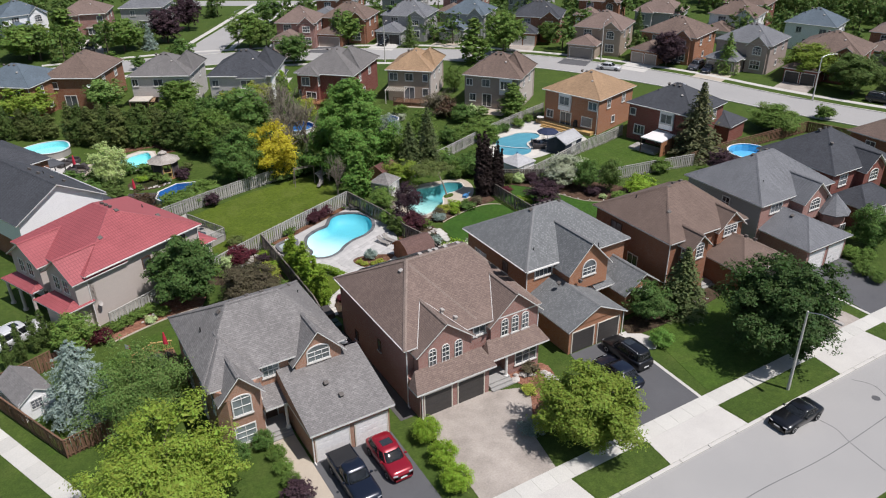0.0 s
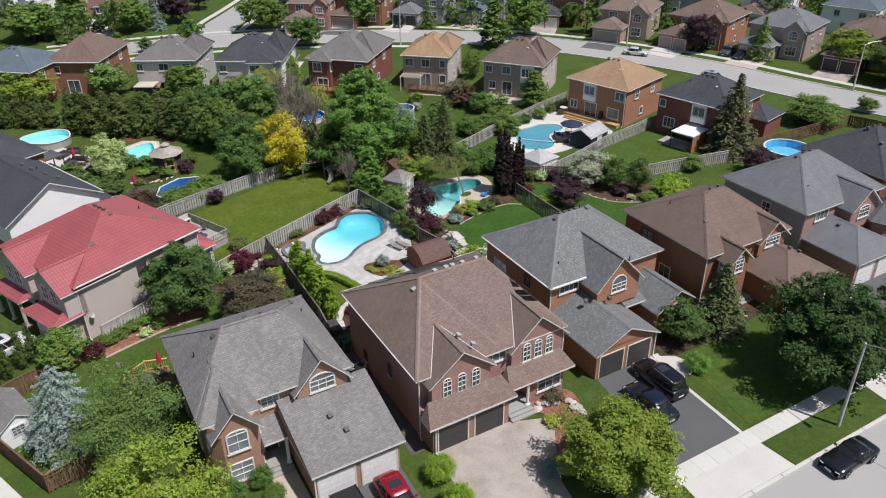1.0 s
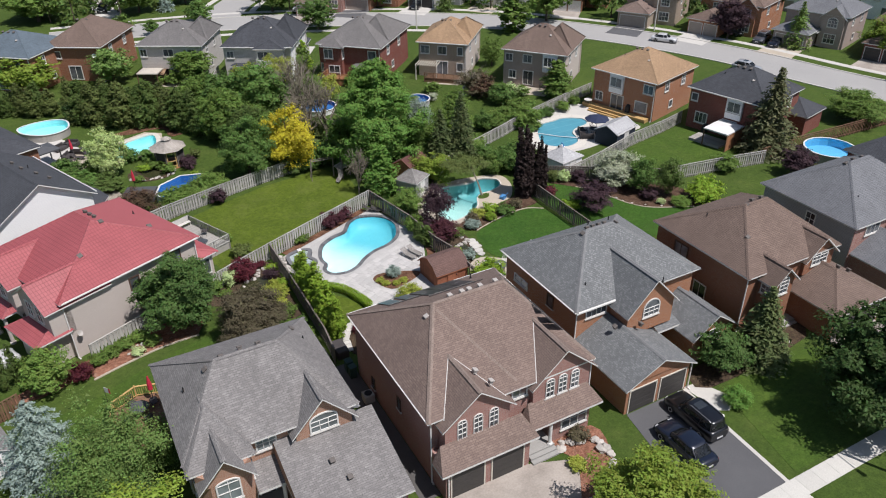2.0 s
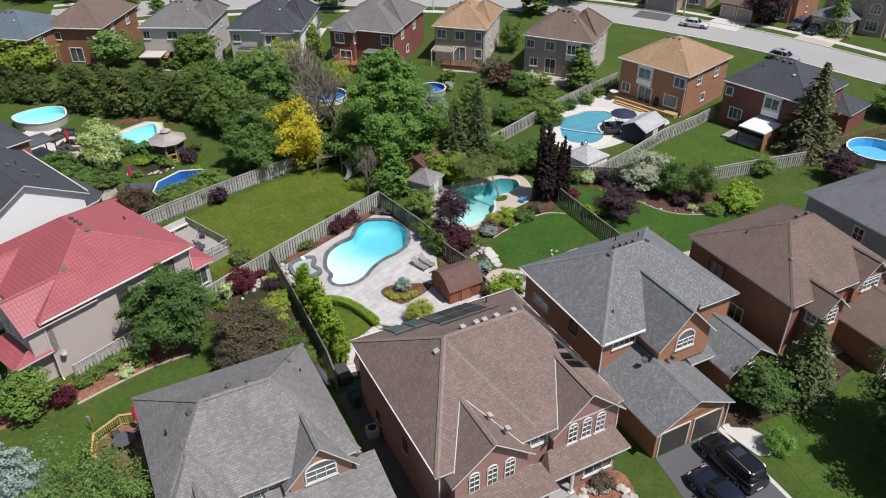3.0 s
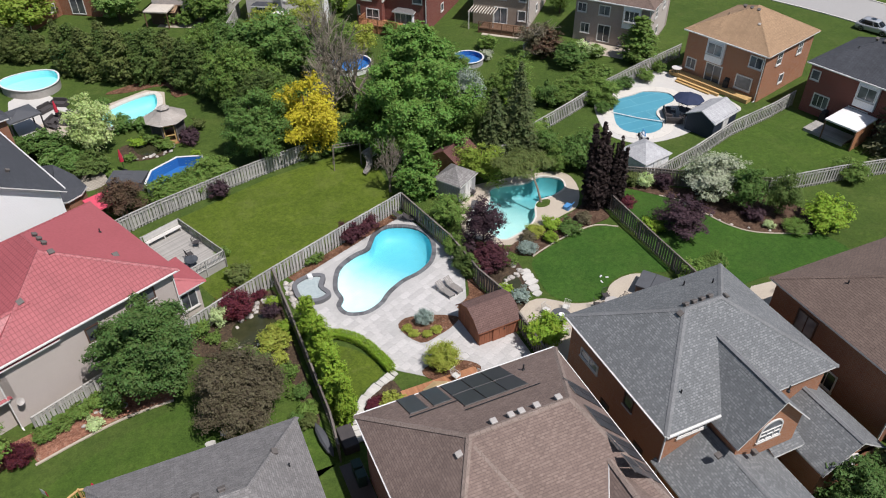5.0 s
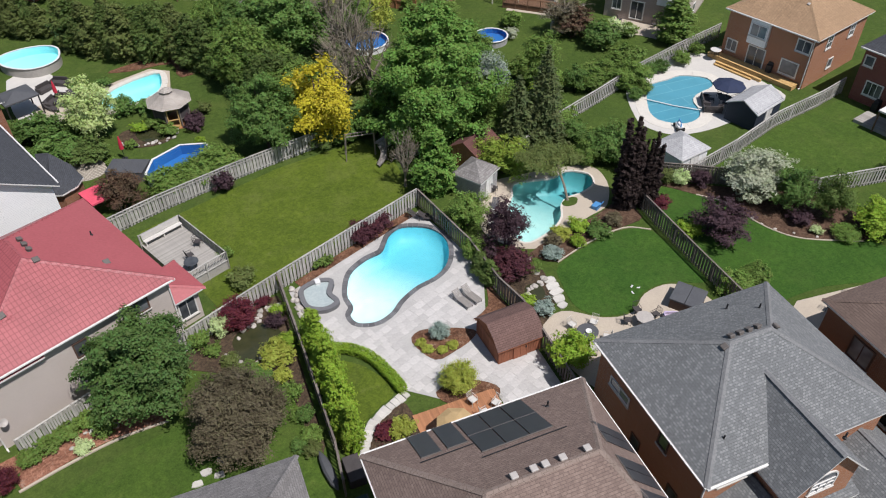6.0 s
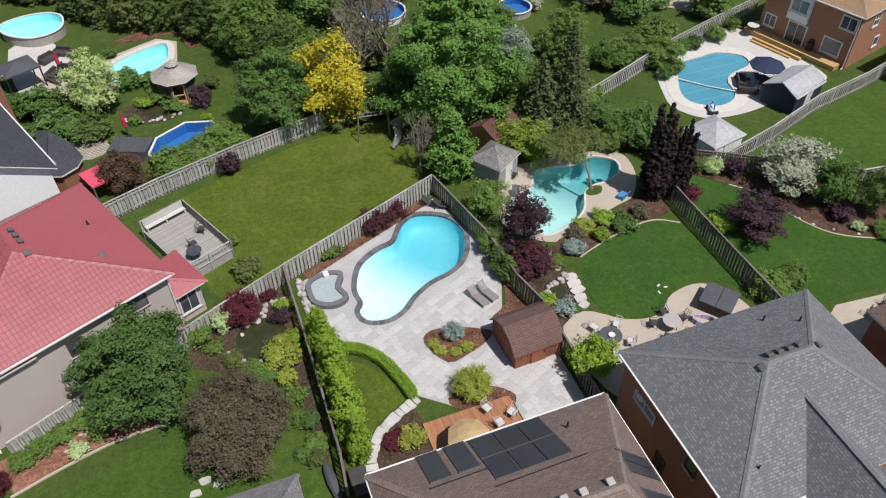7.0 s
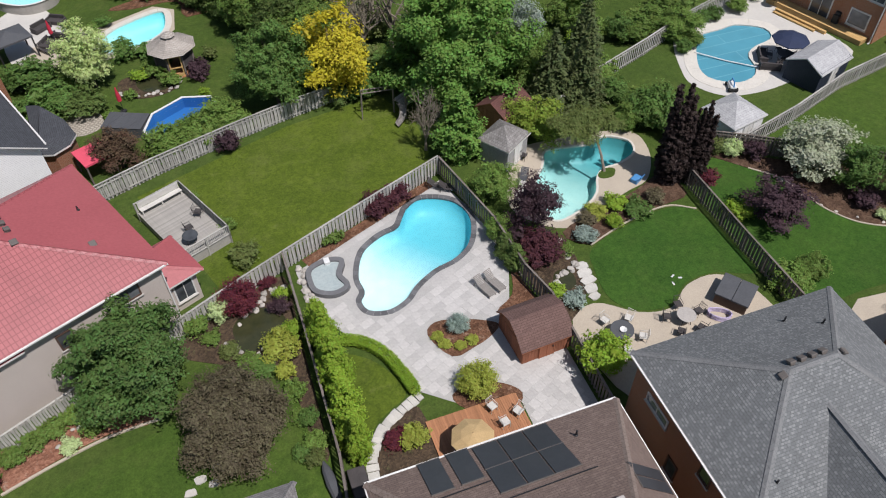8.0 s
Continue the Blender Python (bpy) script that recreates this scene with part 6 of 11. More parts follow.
def crown_points(rng, r, z0, z1, lumps, count, lump=0.3, shape="round", rough=0.3, twig=0.16):
    """Places and directions of leaves: twigs full of leaves, on boughs, over an uneven crown of radius r between z0 and z1."""
    hz, cz = (z1 - z0) / 2, (z1 + z0) / 2
    off = Vector(rng.uniform(-50, 50, 3))
    cs, ns, ls = [], [], []
    inner = lumps // 5
    for k in range(lumps + inner):
        j, m = (k, lumps) if k < lumps else (k - lumps, inner)
        u = 1 - 2 * (j + 0.5) / m
        u = max(-0.95, min(0.98, u + rng.uniform(-0.12, 0.12)))
        ang = k * 2.399963 + rng.uniform(-0.5, 0.5)
        ring = math.sqrt(max(0.0, 1 - u * u))
        d = Vector((ring * math.cos(ang), ring * math.sin(ang), u))
        size = lump * r * rng.uniform(0.6, 1.4)
        g = 1 - rough * 0.3 + rough * 0.9 * noise.noise(d * 1.8 + off) + rng.uniform(-0.5, 0.35) * rough - 0.6 * lump
        if k >= lumps:
            g, size = g * rng.uniform(0.2, 0.55), size * 1.5
        if shape != "round":
            f = (u + 1) / 2
            if shape == "column":
                wide = min(1.0, (f + 0.15) * 2.4) * max(0.0, 1 - max(0.0, f - 0.25) / 0.76) ** 0.8
            elif shape == "screen":
                wide = min(1.0, 0.75 + f) * max(0.0, 1 - max(0.0, f - 0.45) / 0.58) ** 0.7
            else:
                wide = min(1.0, 0.5 + 1.6 * f) * max(0.0, 1 - max(0.0, f - 0.38) / 0.66) ** 0.55
            cs.append((r * wide * g * math.cos(ang), r * wide * g * math.sin(ang), z0 + f * (z1 - z0)))
            size *= 0.45 + 0.55 * wide
        else:
            cs.append((d.x * r * g, d.y * r * g, cz + d.z * hz * (1.0 if u > 0 else 0.85) * g))
        ns.append((d.x * 0.8, d.y * 0.8, 0.6 + 0.4 * d.z))
        ls.append(size)
    cs, ns, ls = np.array(cs), np.array(ns), np.array(ls)
    ns /= np.linalg.norm(ns, axis=1, keepdims=True)
    tw = max(12, count // 14)
    w = ls ** 2 / (ls ** 2).sum()
    pick = rng.choice(len(ls), tw, p=w)
    d = rng.normal(size=(tw, 3)) + ns[pick] * 0.9
    d /= np.linalg.norm(d, axis=1, keepdims=True)
    tall = np.array((1, 1, {"column": 1.5, "screen": 1.3, "oval": 1.15}.get(shape, 0.8)))
    tips = cs[pick] + d * tall * (ls[pick] * rng.uniform(0.55, 1.12, tw))[:, None]
    fill = count // 7
    q = rng.integers(0, tw, count)
    pos = tips[q] + rng.normal(size=(count, 3)) * (twig * np.clip(ls[pick][q], 0.25, 1.4))[:, None] * np.array((1.15, 1.15, 0.7))
    # larger leaves further in keep the crown dense
    deep = rng.choice(len(ls), fill, p=w)
    pos[:fill] = cs[deep] * np.array((0.9, 0.9, 1)) + rng.normal(size=(fill, 3)) * (0.34 * ls[deep])[:, None]
    # the crown fills its breadth and its height
    far = np.percentile(np.hypot(pos[:, 0], pos[:, 1]), 96)
    pos[:, :2] *= r / far
    cs[:, :2] *= r / far
    top = np.percentile(pos[:, 2], 99.6)
    pos[:, 2] = z0 + (pos[:, 2] - z0) * (z1 - z0) / (top - z0)
    pos[:, 2] = np.maximum(pos[:, 2], 0.05)
    nrm = d[q] * 0.75 + ns[pick][q] * 0.3 + rng.normal(size=(count, 3)) * 0.42 + np.array((0, 0, 0.35))
    size = np.ones(count)
    size[:fill] = 2.0
    return pos, nrm, cs, size


def limb_mesh(name, rng, h, r, crown, material, stem=0.07):
    """A tapered trunk with limbs that reach into the crown."""
    bm = bmesh.new()
    top = Vector((rng.uniform(-0.1, 0.1) * r, rng.uniform(-0.1, 0.1) * r, h * 0.82))
    path = [Vector((0, 0, -0.15)), Vector((0, 0, h * 0.04)), Vector((0.05 * r, 0.02 * r, h * 0.3)), top * 0.65 + Vector((0, 0, h * 0.06)), top]
    tube(bm, path, [h * stem * 0.42, h * stem * 0.3, h * stem * 0.24, h * stem * 0.14, h * stem * 0.04], 8)
    for k in range(0, len(crown), max(1, len(crown) // 12)):
        c = Vector(crown[k])
        z = max(h * 0.18, min(c.z * 0.62, h * 0.6))
        a = Vector((0.04 * r, 0.02 * r, z))
        mid = a.lerp(c, 0.5) + Vector((0, 0, 0.06 * h))
        tube(bm, [a, mid, c], [h * stem * 0.11, h * stem * 0.07, h * stem * 0.02], 5)
    return link_mesh(name, bm, material, False)


PROTO = {}


LOD = ((1.0, 1.0), (0.62, 1.2), (0.3, 1.6))


def broad_proto(key, seed, r, h, leaf, count, lumps, base=0.12, lump=0.3, shape="round", stem=0.07, rough=0.3, twig=0.16, lods=(0, 1, 2), spires=1):
    for lod in lods:
        rng = np.random.default_rng(seed)
        many, big = LOD[lod]
        if spires == 1:
            pos, nrm, cs, sz = crown_points(rng, r, h * base, h, lumps, int(count * many), lump, shape, rough, twig)
        else:
            ps, qs, cc, zz = [], [], [], []
            for k in range(spires):
                a, f = 2.4 * k + 0.3, 0.0 if k == 0 else rng.uniform(0.35, 0.68)
                p, q, c, z = crown_points(rng, r * 0.42, h * base, h * (1.0 if k == 0 else rng.uniform(0.66, 0.97)), lumps, int(count * many / spires), lump, shape, rough, twig)
                o = np.array((math.cos(a) * f * r, math.sin(a) * f * r, 0))
                lean = o * 0.1 / h
                ps.append(p + o + lean * p[:, 2:3]), qs.append(q), cc.append(c + o), zz.append(z)
            pos, nrm, cs, sz = (np.concatenate(group) for group in (ps, qs, cc, zz))
        PROTO[(key[0], key[1], lod)] = (r, h, limb_mesh("trunk", rng, h, r, cs, BARK, stem), leaf_mesh("crown", pos, nrm, leaf * big * sz, LEAF_MID, rng))


def conifer_proto(key, seed, r, h, leaf, tiers=26, arms=9, droop=0.32, per=15, full=0.85):
    for lod in (0, 1, 2):
        many, big = LOD[lod]
        rng = np.random.default_rng(seed)
        pos, nrm = [], []
        bm = bmesh.new()
        conifer_arms(bm, rng, pos, nrm, r, h, max(12, int(tiers * many ** 0.4)), arms, droop, max(7, int(per * many ** 0.75)), full)
        me = leaf_mesh("crown", np.array(pos), np.array(nrm), leaf * big ** 0.75, LEAF_PINE, rng, 0.5)
        PROTO[(key[0], key[1], lod)] = (r, h, link_mesh("trunk", bm, BARK, False), me)


def conifer_arms(bm, rng, pos, nrm, r, h, tiers, arms, droop, per, full):
    """A straight stem with drooping whorls of branches set with needles."""
    tube(bm, [(0, 0, -0.15), (0, 0, h * 0.4), (0, 0, h * 0.98)], [h * 0.022, h * 0.014, h * 0.003], 7)
    for t in range(tiers):
        f = t / (tiers - 1)
        z = h * (0.06 + 0.92 * f)
        ln = r * (1 - f) ** full * rng.uniform(0.85, 1.1) + 0.08
        for k in range(max(4, int(arms * (1 - f * 0.5)))):
            a = 2 * math.pi * (k + 0.5 * (t % 2)) / max(4, int(arms * (1 - f * 0.5))) + rng.uniform(-0.25, 0.25)
            l2 = ln * rng.uniform(0.75, 1.15)
            tip = np.array((math.cos(a) * l2, math.sin(a) * l2, z - droop * l2))
            root = np.array((0, 0, z))
            if t % 3 == 0:
                tube(bm, [tuple(root), tuple(root * 0.4 + tip * 0.6)], [0.03, 0.01], 4)
            n = max(4, int(per * l2 / r))
            for j in range(n):
                q = (j + 0.6) / n
                p = root * (1 - q) + tip * q + np.array((0, 0, 0.1 * l2 * math.sin(q * 3.1)))
                side = np.array((-math.sin(a), math.cos(a), 0)) * rng.uniform(-0.24, 0.24) * l2 * (1.1 - 0.6 * q)
                pos.append(p + side + rng.normal(size=3) * 0.04)
                nrm.append(np.array((math.cos(a) * 0.5, math.sin(a) * 0.5, 0.8)) + rng.normal(size=3) * 0.4)


def twig_proto(key, seed, r, h, leaf, count):
    """A nearly bare tree: many fine branches and a few small leaves."""
    rng = np.random.default_rng(seed)
    bm = bmesh.new()
    tips = []

    def grow(p, d, ln, rad, depth):
        q = p + d * ln
        tube(bm, [p, p.lerp(q, 0.5) + Vector(rng.normal(size=3)) * ln * 0.05, q], [rad, rad * 0.8, rad * 0.55], 4 if depth else 6, cap=False)
        if depth >= 2:
            tips.append(tuple(q))
        if depth >= 4:
            return
        for _ in range(3 if depth else 6):
            nd = (d + Vector(rng.normal(size=3)) * (0.42 + 0.05 * depth) + Vector((0, 0, 0.12))).normalized()
            grow(q, nd, ln * rng.uniform(0.7, 1.0), rad * 0.62, depth + 1)
    grow(Vector((0, 0, -0.1)), Vector((0, 0, 1)), h * 0.12, h * 0.02, 0)
    tips = np.array(tips)
    grow_to = Matrix.Diagonal((r / np.percentile(np.hypot(tips[:, 0], tips[:, 1]), 95),) * 2 + (h / tips[:, 2].max(), 1))
    bm.transform(grow_to)
    tips = tips * np.array((grow_to[0][0], grow_to[1][1], grow_to[2][2]))
    pick = rng.choice(len(tips), count)
    pos = tips[pick] + rng.normal(size=(count, 3)) * h * 0.05
    pos[:, 2] = np.maximum(pos[:, 2], 0.05)
    PROTO[(key[0], key[1], 0)] = (r, h, link_mesh("trunk", bm, TWIG, False), leaf_mesh("crown", pos, rng.normal(size=(count, 3)), leaf, LEAF_OLIVE, rng, 0.055))


for v in range(3):
    broad_proto(("shrub", v), 10 + v, 0.7, 1.2, 0.085, 2300, 18, 0.0, 0.36, stem=0.05, rough=0.4)
    broad_proto(("bush", v), 20 + v, 1.5, 2.8, 0.12, 6500, 36, 0.0, 0.3, stem=0.05, rough=0.42)
    broad_proto(("small_tree", v), 30 + v, 2.0, 4.6, 0.12, 10500, 48, 0.03, 0.28, rough=0.42)
    broad_proto(("tree", v), 40 + v, 3.2, 7.6, 0.16, 25000, 84, 0.03, 0.23, rough=0.34)
    broad_proto(("column", v), 70 + v, 0.95, 4.4, 0.105, 8200, 60, 0.0, 0.36, "column", rough=0.4)
    broad_proto(("screen", v), 75 + v, 1.7, 7.0, 0.15, 11000, 80, 0.0, 0.3, "screen", rough=0.45, lods=(0,))
    conifer_proto(("conifer", v), 60 + v, 1.9, 7.5, 0.27, 34, 12, 0.34, 34)
for v in range(2):
    broad_proto(("great_tree", v), 50 + v, 4.2, 12.5, 0.18, 88000, 260, 0.03, 0.13, "oval", rough=0.62, twig=0.3, lods=(0,))
    broad_proto(("ball", v), 80 + v, 0.95, 1.8, 0.07, 7000, 90, 0.02, 0.2, rough=0.06, twig=0.34)
    broad_proto(("loose_tree", v), 100 + v, 2.2, 5.2, 0.13, 10000, 40, 0.04, 0.25, rough=0.55, twig=0.2)
    twig_proto(("bare_tree", v), 90 + v, 2.2, 5.5, 0.3, 1100)
broad_proto(("spire", 0), 110, 1.15, 7.2, 0.13, 38000, 130, 0.0, 0.24, "column", rough=0.3, lods=(0,), spires=9)
broad_proto(("fine_tree", 0), 120, 3.2, 6.0, 0.125, 46000, 110, 0.03, 0.19, rough=0.36, twig=0.19, lods=(0,))
broad_proto(("maple", 0), 130, 3.2, 7.6, 0.15, 42000, 120, 0.02, 0.19, rough=0.36, lods=(0,))
broad_proto(("maple", 1), 133, 3.2, 7.6, 0.15, 42000, 100, 0.02, 0.21, rough=0.44, lods=(0,))
broad_proto(("corner_maple", 0), 141, 5.4, 7.4, 0.16, 64000, 120, 0.02, 0.17, rough=0.62, twig=0.2, lods=(0,))
broad_proto(("feather_tree", 0), 151, 3.9, 6.2, 0.11, 42000, 170, 0.05, 0.15, rough=0.7, twig=0.42, lods=(0,))
conifer_proto(("dense_spruce", 0), 66, 2.4, 7.5, 0.17, 21, 12, 0.16, 110, 0.6)
PLANTED = [0]


def plant(kind, leaf, x, y, r, h, label, category="tree", group="", z=0.0):
    """One plant of a kind, at a place, with its own spread and height."""
    PLANTED[0] += 1
    k = PLANTED[0]
    lod = 0 if y < 94 else 1 if y < 128 else 2
    if (kind, 0, lod) not in PROTO:
        lod = 0
    n = sum(1 for q in PROTO if q[0] == kind and q[2] == lod)
    pr, ph, trunk, crown = PROTO[(kind, k % n, lod)]
    name = {"shrub": "shrub", "ball": "clipped_shrub", "bush": "bush", "column": "columnar_tree", "spire": "columnar_tree"}.get(kind, "tree")
    e = new(name)
    e.empty_display_size = 0.3
    e.matrix_world = Matrix.LocRotScale((x, y, z), Euler((0, 0, k * 1.9)), (r / pr, r / pr, h / ph))
    tagged(e, label, category, group)
    shared("trunk", trunk, e, Matrix())
    shared("crown", crown, e, Matrix(), leaf)
    return e



# gardens beside the corner house
plant("maple", LEAF_FOREST, 11.2, 68.1, 3.45, 7.0, "dense dark green maple beside the red-roofed house", "tree")
plant("fine_tree", LEAF_BRONZE, 16.0, 63.2, 3.05, 4.7, "bronze-leaved round tree on the lawn", "tree")
plant("column", LEAF_FRESH, 22.10, 68.9, 0.8, 3.4, "bright green columnar tree along the side fence", "tree", "columnar trees in a row")
plant("column", LEAF_FRESH, 22.22, 67.5, 0.95, 4.6, "bright green columnar tree along the side fence", "tree", "columnar trees in a row")
plant("column", LEAF_FRESH, 22.10, 66.1, 0.85, 3.9, "bright green columnar tree along the side fence", "tree", "columnar trees in a row")
plant("column", LEAF_FRESH, 22.22, 64.7, 1.0, 5.0, "bright green columnar tree along the side fence", "tree", "columnar trees in a row")
plant("column", LEAF_FRESH, 22.10, 63.3, 0.85, 3.9, "bright green columnar tree along the side fence", "tree", "columnar trees in a row")
plant("column", LEAF_FRESH, 22.22, 61.9, 1.0, 4.7, "bright green columnar tree along the side fence", "tree", "columnar trees in a row")
plant("column", LEAF_FRESH, 22.10, 60.6, 0.9, 3.7, "bright green columnar tree along the side fence", "tree", "columnar trees in a row")
plant("column", LEAF_FRESH, 22.22, 59.6, 0.8, 4.3, "bright green columnar tree along the side fence", "tree", "columnar trees in a row")
plant("feather_tree", LEAF_FEATHER, 3.6, 51.2, 3.9, 6.7, "loose green tree beside the corner house", "tree")
plant("dense_spruce", LEAF_BLUE, -0.4, 54.5, 3.15, 7.6, "blue spruce beside the garden shed", "tree")
plant("corner_maple", LEAF_LIME, 2.5, 41.7, 5.5, 6.3, "large lime green maple at the street corner", "tree")
plant("bush", LEAF_MID, 0.15, 65.0, 2.0, 3.6, "rounded green bush by the fence", "bush")
plant("ball", LEAF_RED, 2.5, 65.0, 0.93, 1.6, "round dark maroon shrub in the bed", "shrub")
plant("ball", LEAF_RED, 17.7, 72.9, 1.4, 2.1, "dark red maple shrub by the pond", "shrub")
plant("shrub", LEAF_VARIEGATED, 16.5, 72.6, 0.95, 1.6, "white-edged shrub by the fence", "shrub")
plant("shrub", LEAF_MID, 14.8, 71.9, 1.00, 1.3, "green shrub in the chip bed", "shrub")
plant("shrub", LEAF_YELLOWGREEN, 19.4, 68.4, 1.26, 1.5, "golden green spreading shrub", "shrub")
plant("shrub", LEAF_MID, 19.7, 64.9, 0.75, 1.3, "green shrub beside the fence", "shrub")
plant("shrub", LEAF_DEEP, 20.0, 62.9, 0.65, 1.0, "green shrub beside the fence", "shrub")
plant("shrub", LEAF_MID, 20.0, 61.4, 0.72, 0.9, "green perennial in the bed", "shrub")
plant("shrub", LEAF_PURPLE, 20.2, 71.7, 0.74, 1.0, "purple shrub beside the pond", "shrub")
plant("shrub", LEAF_MID, 3.9, 66.3, 0.79, 0.9, "green perennial along the fence", "shrub")
plant("shrub", LEAF_MID, 5.0, 67.2, 0.96, 0.9, "green perennial along the fence", "shrub")
plant("shrub", LEAF_MID, 6.2, 67.5, 0.89, 0.9, "green perennial along the fence", "shrub")
plant("shrub", LEAF_MID, 7.3, 67.9, 0.82, 0.9, "green perennial along the fence", "shrub")
plant("shrub", LEAF_MID, 8.3, 66.9, 0.73, 0.9, "green perennial along the fence", "shrub")
plant("shrub", LEAF_VARIEGATED, 7.0, 66.0, 0.64, 0.6, "pale variegated perennial in the bed", "shrub")
plant("shrub", LEAF_MID, 17.5, 68.0, 0.86, 0.9, "low garden plant round the pond", "shrub")
plant("shrub", LEAF_DEEP, 18.4, 67.3, 0.77, 0.8, "low garden plant round the pond", "shrub")
plant("shrub", LEAF_YELLOWGREEN, 19.5, 66.6, 0.68, 1.0, "low garden plant round the pond", "shrub")
plant("shrub", LEAF_FRESH, 20.5, 69.6, 0.72, 1.0, "low garden plant round the pond", "shrub")
plant("shrub", LEAF_OLIVE, 16.6, 69.3, 0.70, 0.8, "low garden plant round the pond", "shrub")
plant("shrub", LEAF_MID, 15.6, 70.7, 0.64, 0.7, "low garden plant round the pond", "shrub")
plant("shrub", LEAF_MID, 19.6, 63.4, 0.59, 0.6, "low garden plant round the pond", "shrub")
plant("shrub", LEAF_DEEP, 19.2, 61.0, 0.57, 0.6, "low garden plant round the pond", "shrub")
plant("shrub", LEAF_FRESH, 20.5, 72.6, 0.64, 0.9, "low garden plant round the pond", "shrub")
plant("shrub", LEAF_OLIVE, 19.9, 60.4, 0.63, 0.8, "low garden plant round the pond", "shrub")
plant("shrub", LEAF_RED, 19.7, 74.2, 0.68, 0.6, "low garden plant round the pond", "shrub")

# pool gardens
plant("shrub", LEAF_MID, 24.8, 76.7, 0.88, 0.9, "low green shrub by the fence", "shrub")
plant("bush", LEAF_WINE, 28.8, 78.3, 1.36, 1.6, "dark red-brown shrub by the fence", "shrub")
plant("bush", LEAF_WINE, 30.5, 79.1, 1.05, 1.5, "dark red-brown shrub by the fence", "shrub")
plant("column", LEAF_MAPLE, 36.7, 82.0, 1.90, 6.2, "bright green upright tree at the corner of the fences", "tree")
plant("loose_tree", LEAF_MID, 37.3, 76.7, 1.87, 3.2, "green small tree by the grey garden house", "tree")
plant("bush", LEAF_MID, 36.0, 72.8, 1.03, 2.2, "green bush by the fence", "bush")
plant("column", LEAF_DARK, 36.0, 69.7, 0.84, 2.3, "dark upright conifer by the fence", "tree")
plant("column", LEAF_DARK, 35.8, 71.1, 0.78, 2.1, "dark upright conifer by the fence", "tree")
plant("loose_tree", LEAF_PURPLE, 38.5, 72.4, 1.96, 5.0, "dark purple maple by the pool", "tree")
plant("bush", LEAF_WINE, 37.9, 70.0, 1.6, 2.2, "wine-red spreading maple by the pool", "bush")
plant("ball", LEAF_BLUE, 30.5, 66.2, 0.72, 1.2, "small blue spruce in a mulch island", "shrub")
plant("ball", LEAF_YELLOWGREEN, 30.0, 61.7, 1.24, 1.7, "golden green mounded bush by the deck", "shrub")
plant("shrub", LEAF_YELLOWGREEN, 25.4, 59.7, 0.88, 0.9, "golden shrub beside the deck", "shrub")
plant("shrub", LEAF_RED, 24.3, 59.9, 0.80, 0.6, "red low shrub beside the curved stones", "shrub")
plant("shrub", LEAF_YELLOWGREEN, 29.0, 66.0, 0.43, 0.4, "small yellowish perennial in mulch", "shrub")
plant("shrub", LEAF_YELLOWGREEN, 29.3, 65.2, 0.42, 0.4, "small yellowish perennial in mulch", "shrub")
plant("shrub", LEAF_YELLOWGREEN, 30.1, 64.8, 0.42, 0.4, "small yellowish perennial in mulch", "shrub")
plant("shrub", LEAF_YELLOWGREEN, 31.0, 65.0, 0.43, 0.4, "small yellowish perennial in mulch", "shrub")
plant("bush", LEAF_FRESH, 37.6, 60.4, 1.55, 3.0, "light green bush by the patio", "bush")
plant("shrub", LEAF_BLUE, 41.7, 70.5, 0.88, 0.9, "blue-green mounded shrub by the pool", "shrub")
plant("shrub", LEAF_YELLOWGREEN, 43.6, 72.4, 0.91, 0.9, "mounded shrub in the pool garden bed", "shrub")
plant("shrub", LEAF_FRESH, 45.4, 72.6, 0.92, 0.9, "mounded shrub in the pool garden bed", "shrub")
plant("shrub", LEAF_FRESH, 44.3, 71.0, 0.69, 0.9, "mounded shrub in the pool garden bed", "shrub")
plant("shrub", LEAF_BRONZE, 42.7, 71.9, 0.73, 0.9, "mounded shrub in the pool garden bed", "shrub")
plant("shrub", LEAF_DEEP, 46.6, 71.4, 1.11, 0.9, "mounded shrub in the pool garden bed", "shrub")
plant("shrub", LEAF_BRONZE, 48.5, 72.3, 0.84, 0.9, "mounded shrub in the pool garden bed", "shrub")
plant("shrub", LEAF_MID, 39.8, 69.7, 0.67, 0.9, "mounded shrub in the pool garden bed", "shrub")
plant("shrub", LEAF_BLUE, 38.4, 65.4, 0.81, 0.9, "mounded shrub in the pool garden bed", "shrub")
plant("shrub", LEAF_FRESH, 37.6, 66.5, 0.75, 0.9, "mounded shrub in the pool garden bed", "shrub")
plant("spire", LEAF_DUSK, 50.6, 73.8, 1.32, 8.7, "tall dark purple columnar beech", "tree")
plant("spire", LEAF_DUSK, 52.3, 73.3, 1.0, 7.2, "tall dark purple columnar beech", "tree")
plant("loose_tree", LEAF_LIME, 43.3, 82.3, 2.62, 3.6, "yellow-green tree behind the garden house", "tree")
plant("bush", LEAF_DEEP, 52.9, 80.4, 2.18, 3.6, "dark green bush behind the pool", "bush")
plant("bush", LEAF_MID, 50.6, 80.5, 1.15, 2.6, "green bush behind the pool", "bush")
plant("conifer", LEAF_PINE, 46.2, 85.6, 2.45, 7.5, "dark green spruce behind the garden houses", "tree")
plant("conifer", LEAF_PINE, 49.0, 85.1, 2.33, 8.0, "dark green spruce behind the garden houses", "tree")
plant("conifer", LEAF_PINE, 51.4, 89.8, 2.39, 7.5, "dark green spruce behind the garden houses", "tree")
